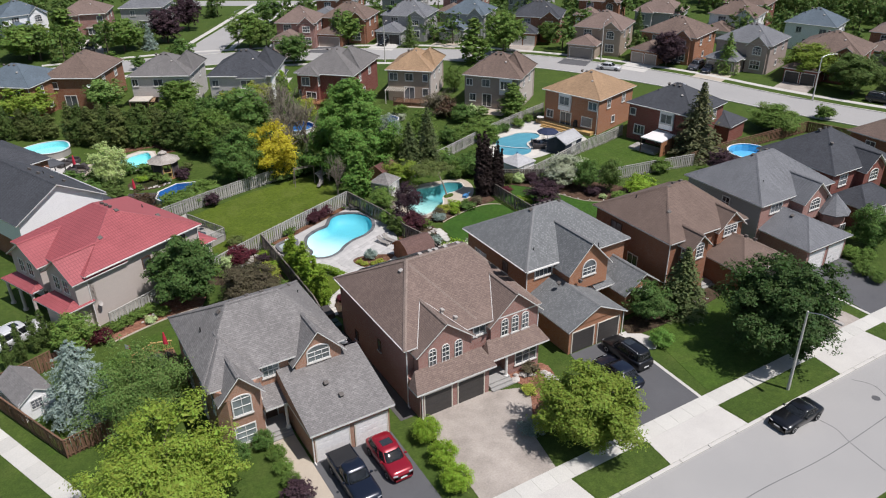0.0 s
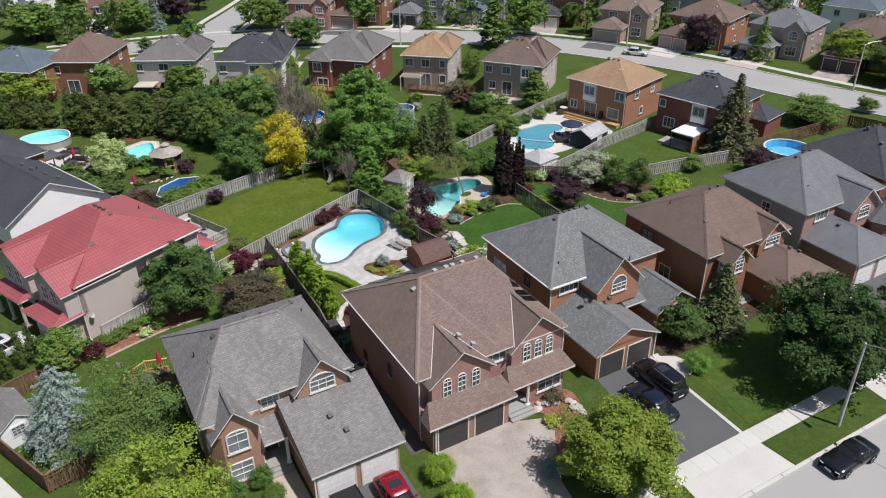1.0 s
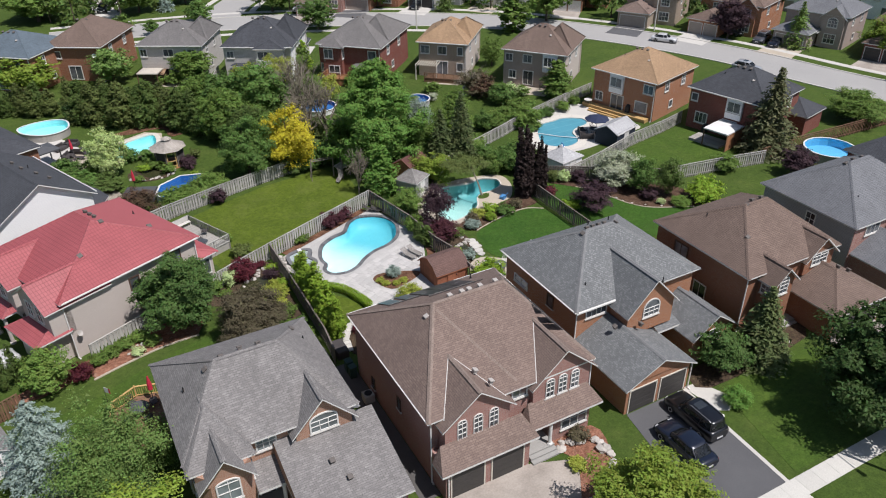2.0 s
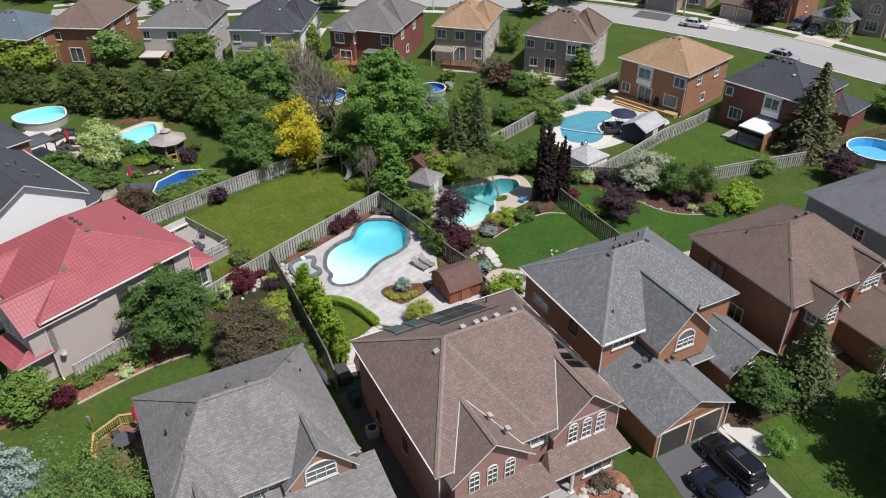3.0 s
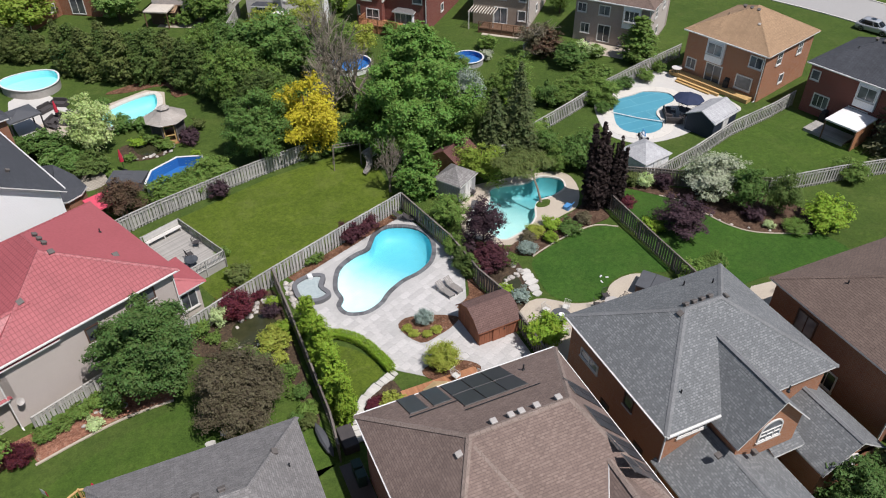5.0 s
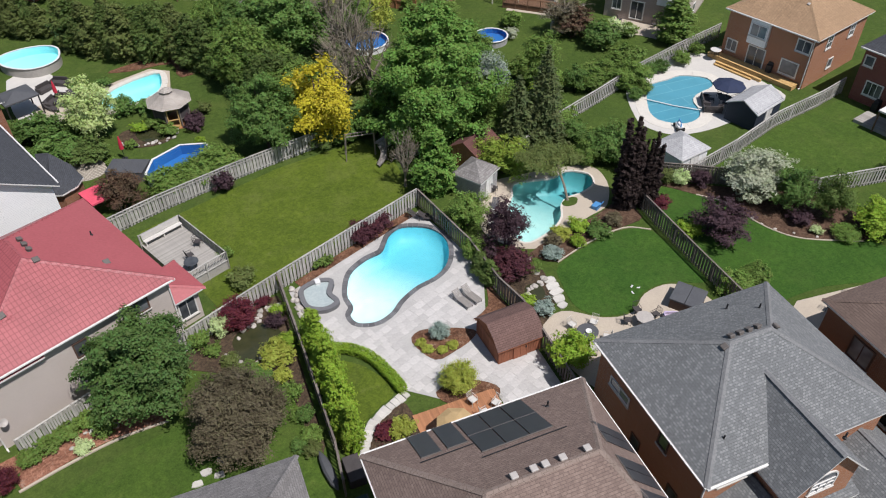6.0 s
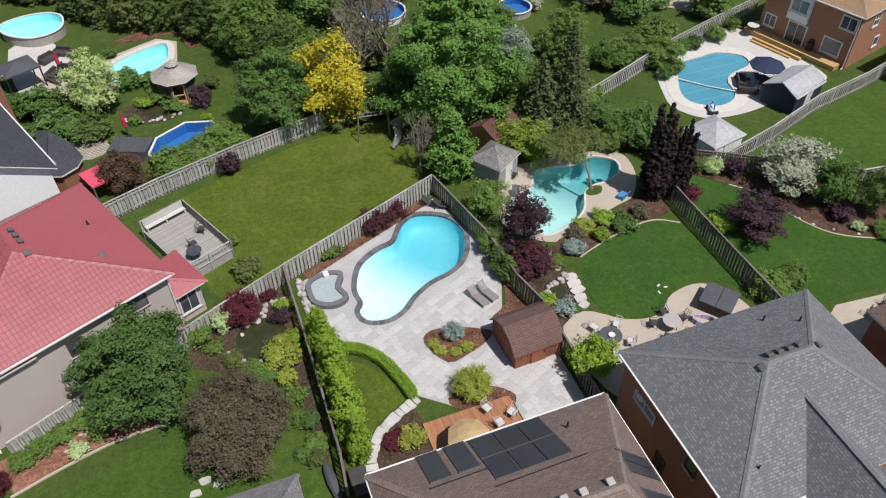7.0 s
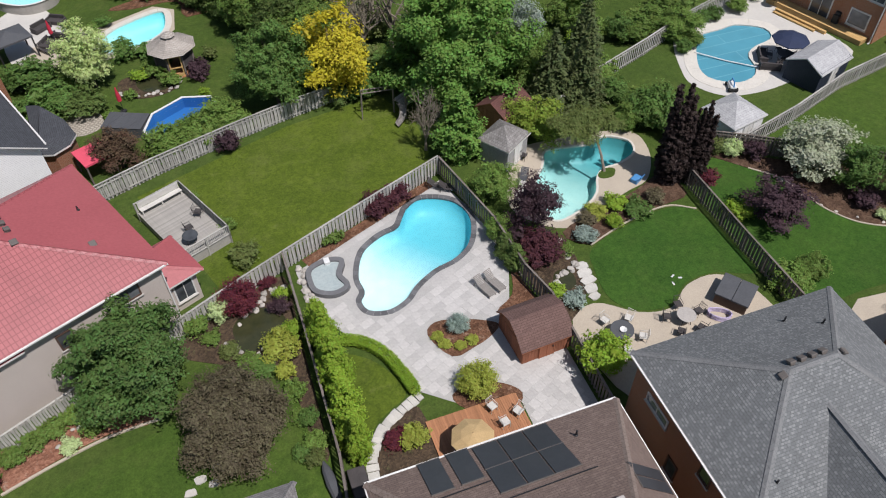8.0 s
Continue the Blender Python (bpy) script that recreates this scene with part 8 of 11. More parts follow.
# woods and street trees far behind, one growth
rng_far = random.Random(5)
far_np = np.random.default_rng(5)
far_pos, far_nrm = [], []
far_stems = bmesh.new()
for k in range(190):
    a = radians(-1 + 66 * ((k * 0.618034) % 1.0))
    d = rng_far.uniform(205, 310) if k % 3 else rng_far.uniform(165, 215)
    x, y = d * math.sin(a), d * math.cos(a)
    if any((x - q[0]) ** 2 + (y - q[1]) ** 2 < 64 for q in ROAD2 + ROAD3 + ROAD4):
        continue
    r, h = rng_far.uniform(2.2, 4.4), rng_far.uniform(4.5, 9)
    p, q, c, _ = crown_points(far_np, r, 0.4, h, 26, 620, 0.32, "column" if k % 4 == 0 else "round", 0.45)
    far_pos.append(p + np.array((x, y, 0)))
    far_nrm.append(q)
    tube(far_stems, [(x, y, -0.1), (x, y, h * 0.7)], [0.18, 0.06], 5)
for k in range(170):
    x, y = 172 + rng_far.uniform(0, 75), 95 + rng_far.uniform(0, 75)
    if x + 0.45 * y < 228:
        continue
    r, h = rng_far.uniform(2.6, 4.6), rng_far.uniform(6, 10)
    p, q, c, _ = crown_points(far_np, r, 0.2, h, 24, 600, 0.32, "round", 0.4)
    far_pos.append(p + np.array((x, y, 0)))
    far_nrm.append(q)
    tube(far_stems, [(x, y, -0.1), (x, y, h * 0.7)], [0.18, 0.06], 5)
woods = tagged(new("distant_woods"), "distant green trees between far houses", "trees", "", "stuff")
shared("stems", link_mesh("stems", far_stems, BARK, False), woods, Matrix())
shared("foliage", leaf_mesh("foliage", np.concatenate(far_pos), np.concatenate(far_nrm), 0.6, LEAF_WOODS, far_np), woods, Matrix())


# ---- fences ----
def fence(pts, label, material, h=1.75, pitch=0.155, gap_rail=True, lean=0.0):
    """A board fence through a few corners: posts, rails and single boards."""
    f = thing("fence", label, "fence", pts[0][0], pts[0][1])
    post_bm, board_bm = bmesh.new(), bmesh.new()
    soft_box(post_bm, -0.05, 0.05, -0.05, 0.05, -0.1, h + 0.07, 0.015)
    box(board_bm, -0.065, 0.065, -0.011, 0.011, 0.04, h)
    post, board = link_mesh("post", post_bm, material), link_mesh("board", board_bm, material)
    rng = random.Random(int(pts[0][0] * 10))
    o = Vector(pts[0])
    for a, b in zip(pts, pts[1:]):
        a, b = Vector(a) - o, Vector(b) - o
        d = b - a
        ang = math.degrees(math.atan2(d.y, d.x))
        n = max(1, round(d.length / 2.4))
        for k in range(n + 1):
            p = a.lerp(b, k / n)
            shared("post", post, f, pose(p.x, p.y, 0, 0, 0, ang))
        for k in range(n):
            p, q = a.lerp(b, k / n), a.lerp(b, (k + 1) / n)
            ln = (q - p).length
            for nm, b5 in (("rail", (0.05, ln - 0.05, -0.06, -0.018, 0.255, 0.345)), ("rail", (0.05, ln - 0.05, -0.06, -0.018, h - 0.295, h - 0.205)), ("cap_board", (0.0, ln, -0.075, 0.055, h + 0.005, h + 0.045))):
                bm = bmesh.new()
                box(bm, *b5)
                part(nm, bm, material, f, m=pose(p.x, p.y, 0, 0, 0, ang))
        m = int(d.length / pitch)
        for k in range(m):
            p = a.lerp(b, (k + 0.5) / m)
            p += Vector((d.y, -d.x)).normalized() * (0.03 if k % 2 else -0.055)
            shared("board", board, f, pose(p.x, p.y, rng.uniform(-0.03, 0.01), rng.uniform(-0.8, 0.8), rng.uniform(-0.8, 0.8), ang))
    return f


fence([(34.4, 80.8), (27.5, 77.9), (21.3, 75.2), (17.8, 73.6), (14.5, 72.0), (6.8, 68.3), (3.6, 66.8)], "weathered grey board fence across the back gardens", FENCE_OLD)
fence([(21.25, 75.1), (21.25, 69.3), (21.1, 59.5), (20.8, 56.8)], "dark brown board fence between two gardens", FENCE_DARK)
fence([(34.5, 80.7), (35.9, 73.2), (36.1, 68.4), (36.7, 65.6), (36.6, 61.6), (36.5, 57.4)], "weathered dark board fence beside the pool patio", FENCE_DARK)
# dark boards here carry the shade of the fence's near side in their colour
fence([(51.6, 73.2), (51.5, 65.7), (51.5, 59.0)], "weathered board fence between two lawns, its shaded side coloured dark", FENCE_DARK)
fence([(9.4, 86.5), (14.0, 88.4), (20.4, 90.5), (24.6, 91.7), (31.5, 93.4)], "weathered grey board fence behind the big lawn", FENCE_OLD)
fence([(54.6, 76.6), (57.9, 74.6), (60.6, 72.8), (66.5, 68.9)], "weathered grey board fence behind the flower bed", FENCE_DARK)
fence([(57.9, 74.7), (64.0, 76.4), (70.8, 78.8), (77.6, 80.2), (81.8, 81.4)], "weathered grey board fence beside the far pool", FENCE_OLD)
fence([(44.2, 83.0), (50.5, 86.6), (57.8, 89.6), (63.6, 92.2), (70.5, 94.6), (78.4, 97.0)], "weathered grey board fence along the far garden", FENCE_OLD)
fence([(66.5, 68.8), (74.0, 67.8), (81.2, 66.5)], "grey board fence behind the far lawn", FENCE_OLD)
fence([(81.2, 67.0), (87.2, 67.5), (94.7, 67.2), (107.0, 66.9), (109.1, 60.7)], "new cedar board fence beside the road", FENCE_BROWN)
fence([(-1.9, 63.3), (-4.6, 62.2), (-7.3, 61.6), (-6.0, 58.6), (-2.4, 50.5), (0.1, 51.0), (2.8, 51.4)], "brown stained board fence round the corner garden", FENCE_BROWN, 1.7)
fence([(60.5, 105.0), (66.4, 107.6)], "grey board fence between two far gardens", FENCE_OLD)
fence([(26.5, 123.6), (31.2, 134.2)], "tan board fence between two far gardens", FENCE_OLD)


# ---- pools ----
def surface(bm, pts, z):
    """A level skin of water, seen from above."""
    n = len(pts)
    area = sum(pts[i][0] * pts[(i + 1) % n][1] - pts[(i + 1) % n][0] * pts[i][1] for i in range(n))
    f = bm.faces.new([bm.verts.new((x, y, z)) for x, y in (pts if area > 0 else pts[::-1])])
    bmesh.ops.triangulate(bm, faces=[f])


def sunk_pool(label, loop, coping_mat, liner, water, deep_dir, d0, d1, coping=0.35, stone=0.45, name="swimming_pool", cover=None, joint=0.02):
    """A pool sunk in the ground: basin, water and a ring of coping stones."""
    cx, cy = sum(p[0] for p in loop) / len(loop), sum(p[1] for p in loop) / len(loop)
    top = thing(name, label, "pool", cx, cy)
    loc = [(x - cx, y - cy) for x, y in loop]
    dd = Vector(deep_dir).normalized()
    span = [Vector(p).dot(dd) for p in loc]
    lo, hi = min(span), max(span)

    def depth(p):
        f = (Vector(p).dot(dd) - lo) / (hi - lo)
        return -(d0 + (d1 - d0) * f ** 1.2)
    bm = bmesh.new()
    rings = []
    for s, f in ((1.0, 0.0), (0.985, 0.35), (0.93, 0.68), (0.84, 0.9), (0.7, 1.0), (0.4, 1.0), (0.15, 1.0)):
        rings.append([bm.verts.new((x * s, y * s, depth((x * s, y * s)) * f)) for x, y in loc])
    n = len(loc)
    for a, b in zip(rings, rings[1:]):
        for i in range(n):
            bm.faces.new((a[i], a[(i + 1) % n], b[(i + 1) % n], b[i]))
    c = bm.verts.new((0, 0, depth((0, 0))))
    for i in range(n):
        bm.faces.new((rings[-1][i], rings[-1][(i + 1) % n], c))
    bmesh.ops.recalc_face_normals(bm, faces=bm.faces[:])
    bmesh.ops.reverse_faces(bm, faces=bm.faces[:])
    for f in bm.faces:
        f.smooth = True
    part("basin", bm, liner, top)
    bm = bmesh.new()
    if cover is None:
        surface(bm, offset_loop(loc, 0.05), -0.08)
    else:
        prism(bm, offset_loop(loc, 0.05), -0.1, -0.08)
    wt = part("water", bm, water, top, "clear pool water" if cover is None else "floating blue solar cover")
    wt.visible_shadow = cover is not None
    # coping stones, one by one along the edge
    edge, rim = offset_loop(loc, -0.03), offset_loop(loc, coping)
    run = [0.0]
    for i in range(n):
        run.append(run[-1] + (Vector(loc[(i + 1) % n]) - Vector(loc[i])).length)
    m = int(run[-1] / stone)

    def at(line, s):
        i = 0
        while i < n - 1 and run[i + 1] < s:
            i += 1
        return Vector(line[i]).lerp(Vector(line[(i + 1) % n]), (s - run[i]) / (run[i + 1] - run[i]))
    for k in range(m):
        s0, s1 = (k + joint) * run[-1] / m, (k + 1 - joint) * run[-1] / m
        mid = (s0 + s1) / 2
        bm = bmesh.new()
        prism(bm, [at(edge, s0), at(edge, mid), at(edge, s1), at(rim, s1), at(rim, mid), at(rim, s0)], -0.12, 0.045)
        part("coping_stone", bm, coping_mat, top)
    return top


sunk_pool("freeform swimming pool with turquoise water and dark stone coping", POOL_A, COPING_DARK, LINER_AQUA, WATER, (0.75, 0.66), 0.3, 1.6, 0.36, 0.42)
sunk_pool("teal freeform swimming pool with a thin white edge", POOL_B, COPING_PALE, LINER_TEAL, WATER, (0.7, 0.7), 0.5, 2.0, 0.14, 0.8, joint=0.005)
sunk_pool("freeform swimming pool under a blue solar cover with wide pale coping", POOL_C, COPING_PALE, LINER_AQUA, COVER_BLUE, (0.7, 0.7), 0.8, 1.6, 1.15, 1.4, cover=True, joint=0.004)
sunk_pool("pale aqua swimming pool with pale coping by the gazebo", POOL_E, COPING_PALE, LINER_PALE, WATER, (0.7, 0.7), 0.6, 1.6, 0.6, 0.8)
# reel, rope and cleaner on the covered pool
bm = bmesh.new()
tube(bm, [(62.4, 88.2, 0.1), (64.4, 86.0, 0.02), (66.5, 83.9, 0.1)], 0.06, 8)
tagged(part("pool_rope", bm, SKY_PLASTIC), "white float rope across the covered pool", "rope")


def round_pool(label, pts, h, wall_mat, rim_mat, liner, name="above_ground_pool"):
    """A pool that stands on the ground, with a wall, a flat rim and posts."""
    cx, cy = sum(p[0] for p in pts) / len(pts), sum(p[1] for p in pts) / len(pts)
    top = thing(name, label, "pool", cx, cy)
    loc = [(x - cx, y - cy) for x, y in pts]
    n = len(loc)
    inner = offset_loop(loc, -0.06)
    bm = bmesh.new()
    o0, o1 = ([bm.verts.new((x, y, z)) for x, y in loc] for z in (0.0, h))
    i1, i0 = ([bm.verts.new((x, y, z)) for x, y in inner] for z in (h, 0.15))
    for i in range(n):
        k = (i + 1) % n
        bm.faces.new((o0[i], o0[k], o1[k], o1[i]))
        bm.faces.new((o1[i], o1[k], i1[k], i1[i]))
        f = bm.faces.new((i1[i], i1[k], i0[k], i0[i]))
        f.material_index = 1
    f = bm.faces.new(i0)
    f.material_index = 1
    bmesh.ops.recalc_face_normals(bm, faces=bm.faces[:])
    part("pool_wall", bm, [wall_mat, liner], top)
    a, b = offset_loop(loc, 0.1), offset_loop(loc, -0.1)
    bm = bmesh.new()
    for i in range(n):
        k = (i + 1) % n
        lo = [bm.verts.new((*p, h + 0.005)) for p in (a[i], a[k], b[k], b[i])]
        hi = [bm.verts.new((*p, h + 0.05)) for p in (a[i], a[k], b[k], b[i])]
        bm.faces.new(hi)
        for j in range(4):
            bm.faces.new((lo[j], lo[(j + 1) % 4], hi[(j + 1) % 4], hi[j]))
    bmesh.ops.recalc_face_normals(bm, faces=bm.faces[:])
    part("rim", bm, rim_mat, top)
    bm = bmesh.new()
    surface(bm, offset_loop(loc, -0.05), h - 0.18)
    w = part("water", bm, WATER, top)
    w.visible_shadow = False
    return top


def oval(cx, cy, a, b, rz, n=18):
    c, s = math.cos(radians(rz)), math.sin(radians(rz))
    return [(cx + a * math.cos(2 * math.pi * k / n) * c - b * math.sin(2 * math.pi * k / n) * s, cy + a * math.cos(2 * math.pi * k / n) * s + b * math.sin(2 * math.pi * k / n) * c) for k in range(n)]


round_pool("eight-sided above-ground pool with white rim and deep blue liner", [(13.6, 92.9), (14.0, 91.7), (16.2, 91.1), (18.7, 92.5), (19.5, 94.6), (19.3, 95.8), (17.0, 96.5), (14.4, 95.0)], 1.15, SKY_PLASTIC, SKY_PLASTIC, LINER_BLUE)
round_pool("oblong raised pool with turquoise water, white rim and board sides", smooth_loop([(7.0, 119.8), (7.0, 122.4), (5.6, 123.7), (3.1, 123.8), (0.9, 122.6), (1.4, 120.2), (3.6, 118.4), (5.6, 118.4)], 4), 1.05, GREY_DECK, SKY_PLASTIC, LINER_PALE)
round_pool("round above-ground pool under a blue cover", oval(39.9, 111.2, 2.5, 2.5, 0), 0.7, SKY_PLASTIC, SKY_PLASTIC, LINER_BLUE)
round_pool("small round above-ground pool with blue water", oval(53.6, 106.6, 1.9, 1.9, 0), 0.75, GREY_SIDING, SKY_PLASTIC, LINER_BLUE)
round_pool("round above-ground pool with bright blue liner", oval(90.0, 64.0, 3.1, 3.1, 0), 1.2, GREY_SIDING, SKY_PLASTIC, LINER_SKY)

# hot tub with a stone rim
tub = thing("hot_tub", "sunken stone-rimmed hot tub with milky water", "hot tub", 23.7, 73.2)
tub_loc = [(x - 23.7, y - 73.2) for x, y in TUB]
bm = bmesh.new()
outer, inner = offset_loop(tub_loc, 0.18), offset_loop(tub_loc, -0.2)
for i in range(len(outer)):
    k = (i + 1) % len(outer)
    lo = [bm.verts.new((*p, 0.0)) for p in (outer[i], outer[k], inner[k], inner[i])]
    hi = [bm.verts.new((*p, 0.38)) for p in (outer[i], outer[k], inner[k], inner[i])]
    bm.faces.new(hi)
    for j in range(4):
        bm.faces.new((lo[j], lo[(j + 1) % 4], hi[(j + 1) % 4], hi[j]))
bmesh.ops.recalc_face_normals(bm, faces=bm.faces[:])
part("rim", bm, COPING_DARK, tub)
bm = bmesh.new()
prism(bm, offset_loop(tub_loc, -0.19), 0.02, 0.26)
part("water", bm, plain("milky_water", (0.38, 0.43, 0.425), (0.31, 0.37, 0.37), 0.08, 1.2, 4.0, 0.03, spec=0.5), tub, "milky hot tub water")
bm = bmesh.new()
soft_box(bm, -0.2, 0.2, -0.25, 0.25, 0.0, 0.5, 0.04)
part("spout", bm, SKY_PLASTIC, tub, m=pose(0.3, 1.35, 0))

# pond
sheet("pond", POND, 0.06, WATER_POND, "dark garden pond with floating leaves", "pond", 0.03)


# ---- paved and planted patches ----
PATIO_A = [(34.2, 80.0), (35.2, 76.5), (35.9, 73.0), (35.7, 70.0), (34.6, 67.4), (33.2, 65.9), (36.3, 65.7), (36.3, 57.2), (32.1, 57.2), (32.1, 60.4), (28.5, 61.1), (26.7, 62.6), (26.0, 65.0), (23.9, 67.9), (22.2, 70.6), (21.8, 74.6), (27.4, 76.9), (31.6, 78.9)]
filled("patio", PATIO_A, [POOL_A], 0.03, FLAG_BED, "grey flagstone patio round the freeform pool", "patio")
PATIO_B = smooth_loop([(38.6, 77.0), (38.4, 74.4), (41.0, 71.9), (44.6, 73.0), (47.2, 73.8), (49.4, 74.6), (51.2, 77.6), (50.6, 80.4), (44.5, 81.4), (41.0, 81.0)], 5)
filled("patio", PATIO_B, [POOL_B], 0.02, TAN_CONCRETE, "pale concrete patio round the teal pool", "patio")
PATIO_C = smooth_loop([(59.8, 86.4), (59.4, 84.0), (61.0, 81.6), (64.0, 80.9), (67.5, 81.2), (70.6, 82.2), (73.4, 82.6), (76.2, 83.2), (75.8, 88.0), (75.0, 93.6), (71.0, 95.4), (67.0, 94.0), (63.6, 92.6), (61.4, 90.2)], 4)
filled("patio", PATIO_C, [POOL_C], 0.02, CONCRETE, "pale patio round the covered pool", "patio")
PATIO_E = [(3.5, 107.0), (9.4, 106.8), (12.0, 106.9), (15.0, 107.4), (17.6, 110.0), (18.0, 114.0), (16.0, 115.4), (11.0, 113.2), (8.8, 113.6), (4.5, 111.5)]
filled("patio", PATIO_E, [POOL_E], 0.02, TAN_CONCRETE, "pale patio round the aqua pool", "patio")
sheet("patio", smooth_loop([(37.4, 63.6), (39.6, 65.0), (42.0, 63.3), (44.2, 62.9), (46.2, 64.2), (48.6, 64.3), (50.2, 62.4), (49.8, 58.0), (43.0, 57.3), (38.4, 57.6)], 4), 0.03, TAN_CONCRETE, "tan concrete patio with garden furniture", "patio")
sheet("patio", [(53.0, 54.6), (62.0, 54.6), (62.0, 58.6), (56.0, 59.2), (53.0, 57.5)], 0.03, TAN_CONCRETE, "tan patio with outdoor seats", "patio")
sheet("lawn", smooth_loop([(41.0, 67.4), (41.8, 69.4), (45.3, 70.6), (48.9, 71.1), (50.9, 70.0), (51.3, 66.0), (51.2, 63.5), (48.6, 64.5), (46.2, 64.4), (44.2, 63.1), (42.0, 63.5), (40.8, 65.0)], 4), 0.025, LAWN_DARK, "rich dark green mown lawn", "lawn")
sheet("lawn", [(12.2, 86.4), (24.6, 90.9), (33.0, 92.4), (35.0, 88.0), (34.3, 81.2), (21.4, 75.6), (17.0, 74.0), (15.6, 78.0), (13.4, 83.0)], 0.02, LAWN_OLIVE, "large olive green lawn with small pale patches", "lawn")
sheet("lawn", smooth_loop([(52.2, 60.2), (51.9, 66.0), (52.2, 72.0), (54.6, 74.8), (57.4, 73.0), (59.6, 69.0), (61.0, 66.0), (66.0, 63.0), (66.4, 58.0), (59.0, 59.6)], 4), 0.02, LAWN_DARK, "rich green lawn beyond the fence", "lawn")
sheet("lawn", [(59.0, 75.2), (70.8, 78.4), (81.0, 80.4), (83.6, 70.6), (81.0, 67.6), (67.0, 69.4)], 0.02, LAWN_RICH, "open green lawn behind the red brick house", "lawn")
sheet("lawn", smooth_loop([(22.6, 66.6), (24.2, 66.2), (25.4, 64.6), (25.9, 62.8), (24.4, 61.9), (23.0, 60.8), (22.3, 59.0), (21.9, 57.0), (21.6, 62.0)], 4), 0.03, LAWN_OLIVE, "small curved lawn inside a clipped hedge", "lawn")
sheet("lawn", [(-3.5, 51.5), (2.8, 51.6), (7.6, 52), (7.6, 56.4), (20.6, 56.8), (21.0, 66), (16.0, 66.5), (8.6, 64.6), (3.0, 62.0), (-4.6, 60.0)], 0.02, LAWN_RICH, "green lawn behind the corner house", "lawn")
sheet("lawn", [(44.0, 31.0), (57.4, 31.0), (57.4, 39.0), (52.0, 40.5), (46.6, 39.6), (45.2, 36.6)], 0.02, LAWN_RICH, "front lawn under a large maple", "lawn")
for x0, x1 in ((28.4, 35.1), (43.6, 55.2)):
    sheet("verge", [(x0, 26.5), (x1, 26.5), (x1 - 0.4, 29.15), (x0 - 0.2, 29.15)], 0.02, GRASS, "grass verge between sidewalk and kerb", "verge")

BEDS = [
    ([(28.5, 66.4), (29.3, 67.2), (30.8, 66.9), (32.2, 66.3), (33.1, 65.6), (32.2, 64.9), (31.0, 64.5), (29.4, 64.3)], MULCH, "mulch island with a small spruce"),
    ([(28.4, 61.7), (30.0, 62.1), (31.6, 61.4), (32.4, 60.4), (31.6, 59.6), (30.0, 60.2), (28.8, 60.6)], MULCH, "mulch bed beside the deck"),
    ([(22.8, 59.2), (23.8, 60.6), (25.2, 61.4), (26.3, 61.6), (26.3, 57.5), (24.0, 56.4), (22.6, 57.4)], MULCH_DARK, "dark planted bed inside the stone curve"),
    ([(33.4, 66.6), (34.9, 67.6), (35.7, 69.8), (36.1, 72.5), (36.0, 69.0), (36.2, 66.6), (35.2, 65.9)], MULCH, "chip bed along the fence"),
    ([(3.4, 64.6), (6.1, 65.5), (9.0, 66.2), (12.0, 66.4), (13.2, 70.6), (9.0, 69.0), (4.0, 66.6)], RED_MULCH, "red chip bed along the fence"),
    ([(14.0, 71.6), (17.6, 73.2), (20.9, 74.6), (20.9, 69.5), (20.6, 60.5), (19.9, 61.8), (19.7, 65.0), (19.2, 67.2), (17.2, 68.0), (15.4, 69.0), (13.6, 70.2)], MULCH_DARK, "planted bed round the pond"),
    ([(40.6, 71.6), (44.4, 72.8), (47.6, 73.6), (50.6, 74.6), (51.2, 72.0), (48.9, 71.5), (45.3, 71.0), (42.0, 69.8)], MULCH_BROWN, "planted bed between pool and lawn"),
    ([(36.4, 64.0), (38.2, 64.6), (39.6, 66.0), (40.4, 69.0), (40.0, 71.0), (38.4, 72.6), (36.4, 72.0), (36.6, 67.0)], MULCH_DARK, "rock garden bed with a small pond"),
    ([(30.6, 41.6), (34.6, 41.2), (34.4, 38.8), (32.6, 36.4), (30.4, 35.0), (28.9, 34.6), (30.6, 37.2), (31.6, 39.2)], RED_MULCH, "front bed with boulders"),
    ([(12.0, 116.6), (22.0, 119.0), (24.0, 114.0), (19.0, 112.0), (18.4, 115.6), (14.0, 115.6)], MULCH, "mulch slope above the pool"),
    ([(11.8, 102.5), (13.3, 103.1), (16.0, 101.9), (16.6, 99.9), (14.5, 99.2), (12.1, 100.1)], MULCH_DARK, "rock bed below the gazebo"),
    ([(-0.5, 64.2), (3.6, 66.0), (3.2, 67.2), (-3.0, 65.0)], RED_MULCH, "red chip bed beside the red house"),
    ([(45.2, 39.9), (57.0, 40.6), (57.2, 43.6), (52.2, 43.4), (50.4, 42.3), (45.4, 42.2)], MULCH_DARK, "shady planted bed under the conifers"),
]
for pts, mt, lb in BEDS:
    sheet("flower_bed", smooth_loop(pts, 3), 0.045, mt, lb, "flower bed", 0.06)

sheet("flower_bed", smooth_loop([(55.0, 75.6), (57.8, 74.2), (61.0, 72.2), (66.4, 68.6), (68.2, 63.6), (65.8, 62.5), (61.6, 64.6), (60.0, 66.5), (59.2, 68.8), (58.8, 71.0), (57.0, 73.0)], 4), 0.045, MULCH_BROWN, "planted mulch bed along the back fence", "flower bed", 0.06)
strip("flower_bed", smooth_line([(22.6, 75.2), (27.6, 77.4), (33.4, 79.9)], 5), 0.8, 0.045, MULCH, "narrow chip bed below the fence", "flower bed", 0.06)


